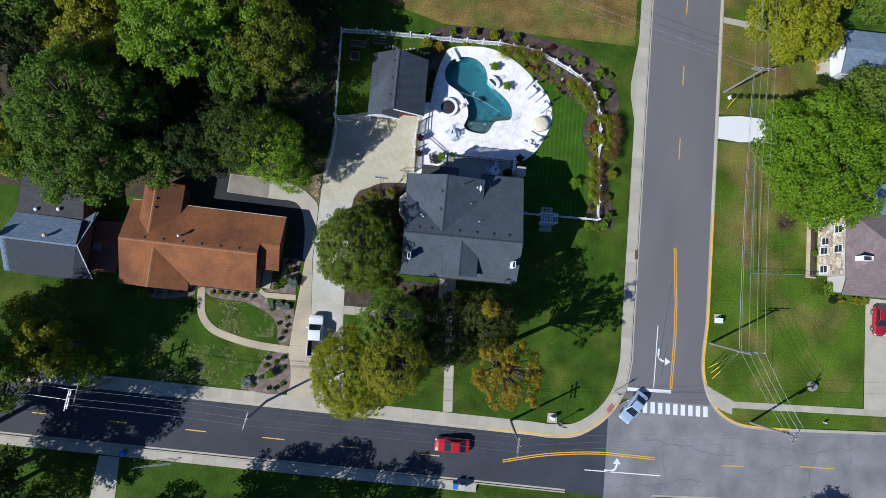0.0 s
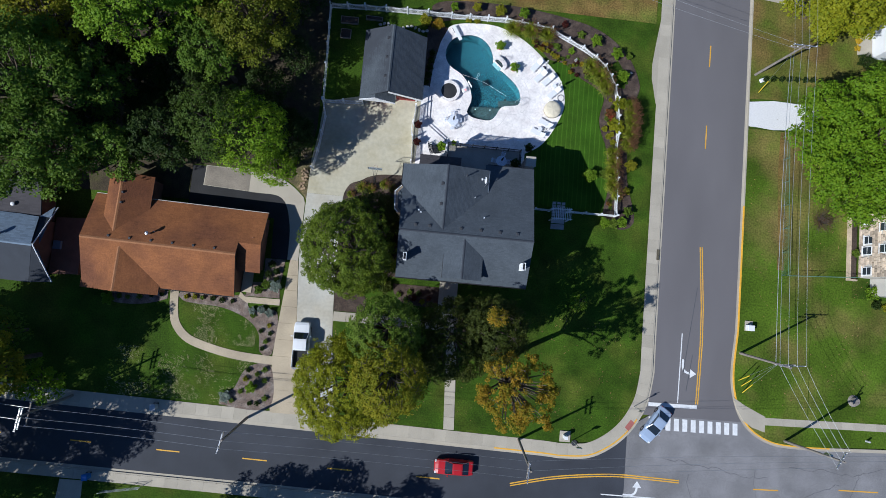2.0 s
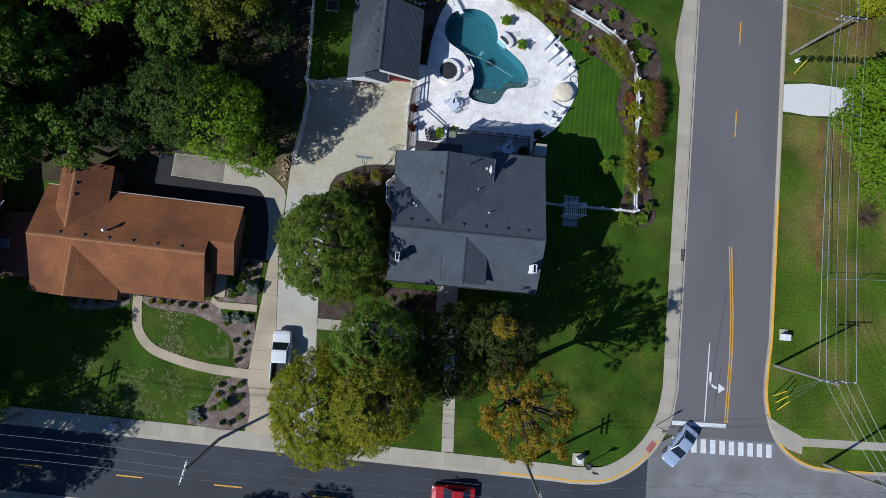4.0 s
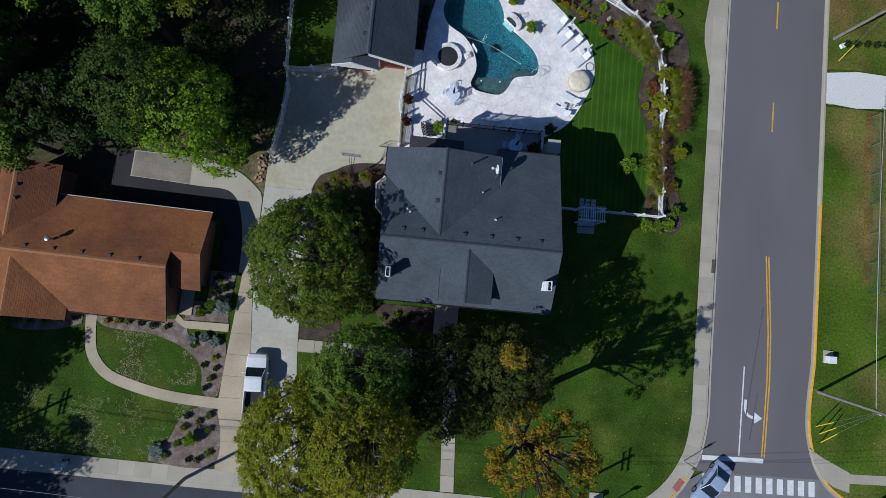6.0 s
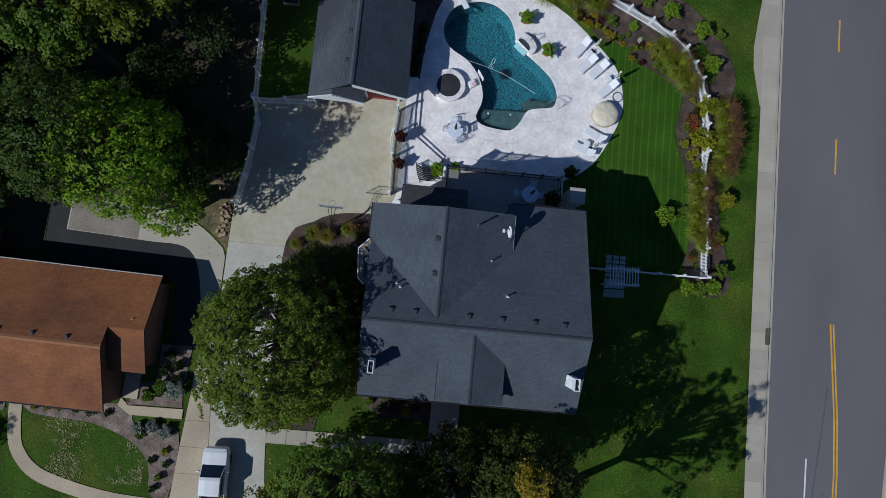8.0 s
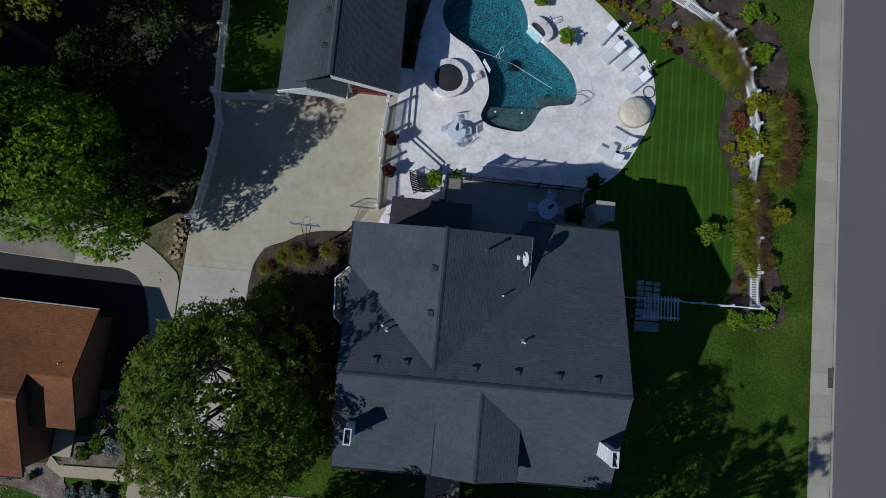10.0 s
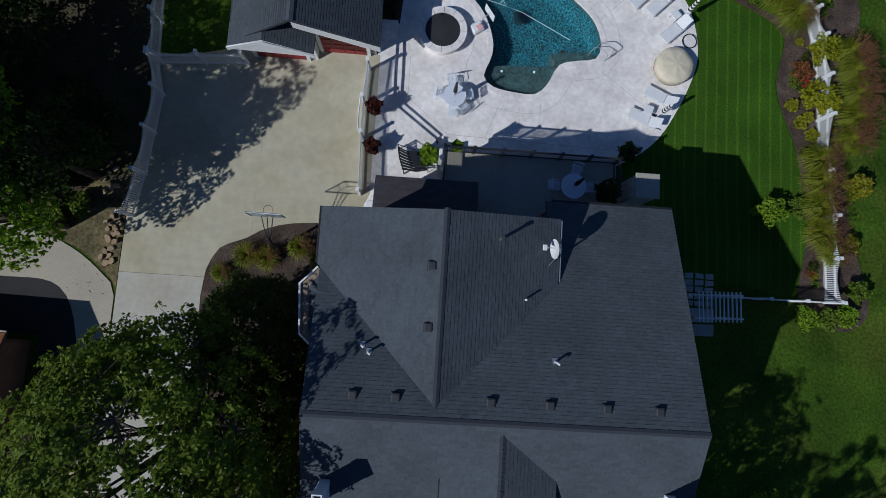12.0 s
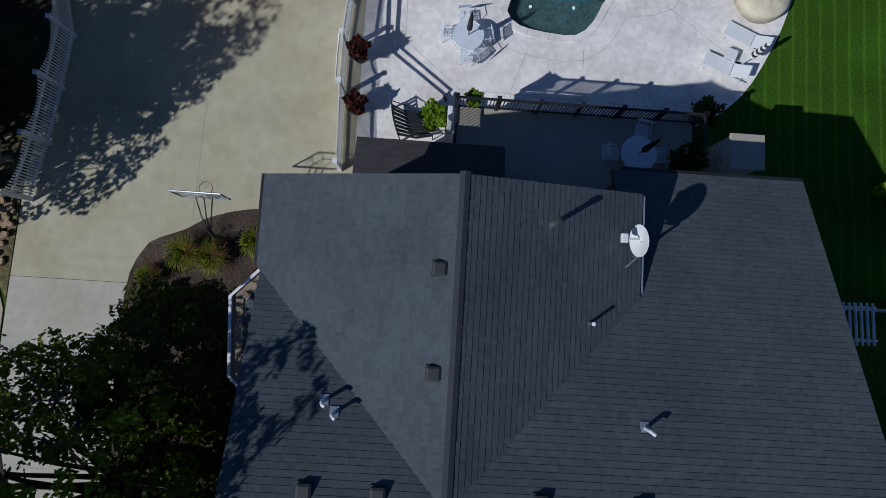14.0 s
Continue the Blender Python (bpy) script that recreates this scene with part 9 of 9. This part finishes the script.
# ---- planting of the front gardens ----
for k, (x, y, r, h_, m_, w_) in enumerate([(-23.6, -21.2, 0.85, 0.7, LEAF_SILVER, "silvery-leaved mounded shrub"), (-20.7, -10.6, 0.55, 0.6, LEAF_SILVER, "silvery-leaved mounded shrub"), (-19.6, -10.9, 0.6, 0.6, LEAF_SILVER, "silvery-leaved mounded shrub"), (-21.7, -10.8, 0.5, 0.5, LEAF_SILVER, "silvery-leaved mounded shrub"),
    (-20.6, -19.9, 0.8, 1.3, LEAF_BRIGHT, "bright green upright shrub in the rock garden"), (-19.1, -7.6, 0.9, 1.3, LEAF_SILVER, "grey-green feathery shrub by the porch"), (-20.3, -7.6, 0.7, 1.0, LEAF_GREEN, "green shrub beside the porch path"), (-21.2, -8.2, 0.6, 0.8, LEAF_GREEN, "green shrub beside the porch path"),
    (-38.6, -10.8, 0.9, 1.1, LEAF_BRIGHT, "light green shrub below the front wall"), (55.4, -1.6, 1.1, 1.5, LEAF_BRIGHT, "bright green shrub by the stone house"), (53.3, 3.2, 0.6, 0.8, LEAF_GREEN, "green shrub on the block terrace"), (59.5, -2.9, 0.7, 0.7, LEAF_YELLOW, "yellow-green low hedge by the porch"), (61.0, -2.9, 0.7, 0.7, LEAF_YELLOW, "yellow-green low hedge by the porch"),
    (53.6, 28.6, 1.3, 1.6, LEAF_DARK, "clipped dark round hedge ball"), (52.9, 30.6, 0.45, 0.5, LEAF_GOLD, "low golden-yellow flowering edging"), (53.1, 31.6, 0.45, 0.5, LEAF_GOLD, "low golden-yellow flowering edging"), (53.3, 32.5, 0.45, 0.5, LEAF_GOLD, "low golden-yellow flowering edging"), (56.2, -3.2, 0.7, 0.9, LEAF_DARK, "dark low shrub by the porch"), (57.6, -3.3, 0.6, 0.7, LEAF_YELLOW, "yellow-green low hedge by the porch")]):
    shrub(x, y, r, h_, m_, w_ if len(w_.split()) > 3 else w_ + " in the front bed", int(500 + 500 * r), 0.12, 400 + k, "front garden shrubs")
random.seed(77)
SMALL = [(-20.4, -13.2), (-19.7, -14.4), (-19.5, -12.4), (-21.6, -11.4), (-20.0, -15.2), (-19.3, -13.4), (-22.0, -20.5), (-20.8, -21.8), (-19.0, -21.1), (-21.3, -17.9), (-19.4, -17.7), (-21.5, -19.0), (-19.3, -19.0), (-20.2, -18.3), (-22.9, -21.6), (-19.9, -21.7), (-29.7, -9.9), (-28.7, -9.8), (-27.8, -9.8), (-26.6, -9.8), (-25.5, -9.9), (-24.2, -9.9), (-36.6, -10.5), (-35.2, -10.3), (-33.8, -10.0), (-32.6, -9.8), (-37.6, -10.5)]
for k, (x, y) in enumerate(SMALL):
    m_, w_ = random.choice([(LEAF_GREEN, "green"), (LEAF_YELLOW, "yellow-green"), (LEAF_DARK, "dark"), (LEAF_DARK, "dark")])
    shrub(x, y, random.uniform(0.3, 0.45), random.uniform(0.3, 0.5), m_, "low " + w_ + " mounded plant in the front bed", 220, 0.1, 500 + k, "front garden perennials", name="perennial")
for k in range(9):
    shrub(40.6 + k * 1.05, 25.0 + 0.08 * k, 0.45, 0.7, LEAF_DARK, "clipped dark green hedge shrub in a row", 260, 0.11, 600 + k, "verge hedge shrubs")
# bare brown shrub
rng = np.random.default_rng(71)
bs = thing("bare_shrub", "bare brown twiggy shrub on the dry verge", "shrub", 48.6, 6.9, 0)
bm = bmesh.new()
for _ in range(90):
    a, e = rng.uniform(0, 6.283), rng.uniform(0.2, 1.3)
    L = rng.uniform(1.0, 2.2)
    p = Vector((math.cos(a) * math.cos(e), math.sin(a) * math.cos(e), math.sin(e))) * L
    tube(bm, [(0, 0, 0), p * 0.5 + Vector((0, 0, 0.15)), p], [0.03, 0.02, 0.006], 4, False)
part("branchwork", bm, BARK, bs)
part("foliage", leaf_mesh("foliage", bush_pts(rng, 700, 2.1, 2.0), 0.09, leafmat("leaf_brown", (0.10, 0.06, 0.03), (0.16, 0.10, 0.05)), rng), None, bs)

# clover heads and fallen leaves on the lawns
def litter(name, label, n, box_, size, material, seed, zf=lambda x, y: 0.0, shape=None, edge=-0.02):
    rng = np.random.default_rng(seed)
    p = np.stack([rng.uniform(box_[0], box_[1], n), rng.uniform(box_[2], box_[3], n), np.zeros(n)], 1)
    d = np.array([noise.noise((a * 0.35, b * 0.35, seed)) + 0.6 * noise.noise((a * 1.9, b * 1.9, seed)) for a, b, _ in p])
    p = p[d + rng.normal(size=n) * 0.12 > edge]
    if shape:
        p = p[[inside(a, b, shape) for a, b, _ in p]]
    p[:, 2] = [zf(a, b) + 0.008 for a, b, _ in p]
    tagged(new(name, leaf_mesh(name, p, size, material, rng, 3.0)), label, "leaf litter", kind="stuff")


CLOVER = mat("clover_head", (0.30, 0.28, 0.13), 0.9, 0.2, 2.0, 10.0, 0.0)
FALLEN = mat("fallen_leaf", (0.28, 0.17, 0.07), 0.9, 0.25, 2.0, 10.0, 0.0, island=0.35)
litter("clover", "pale seed heads scattered over the oval lawn", 7000, (-31, -21, -15.2, -10.3), 0.062, CLOVER, 5, edge=0.14, shape=curve_pts([(-29.9, -10.8), (-25, -11), (-21.5, -12.6), (-21, -15.2), (-26, -15.3), (-29, -13.8)], 0.6, True))
litter("clover", "pale seed heads scattered over the front lawn", 8000, (-38, -21, -22, -16.2), 0.062, CLOVER, 6, edge=0.20)
litter("fallen_leaves", "brown fallen leaves strewn over the lawn", 900, (-12, 26, -22, -8), 0.10, FALLEN, 7)
litter("fallen_leaves", "brown fallen leaves on the shaded bed", 500, (-19.5, -16.9, 3, 9), 0.12, FALLEN, 8)
litter("fallen_leaves", "brown fallen leaves on the east verge", 900, (39.5, 56, -18, 20), 0.11, FALLEN, 9)
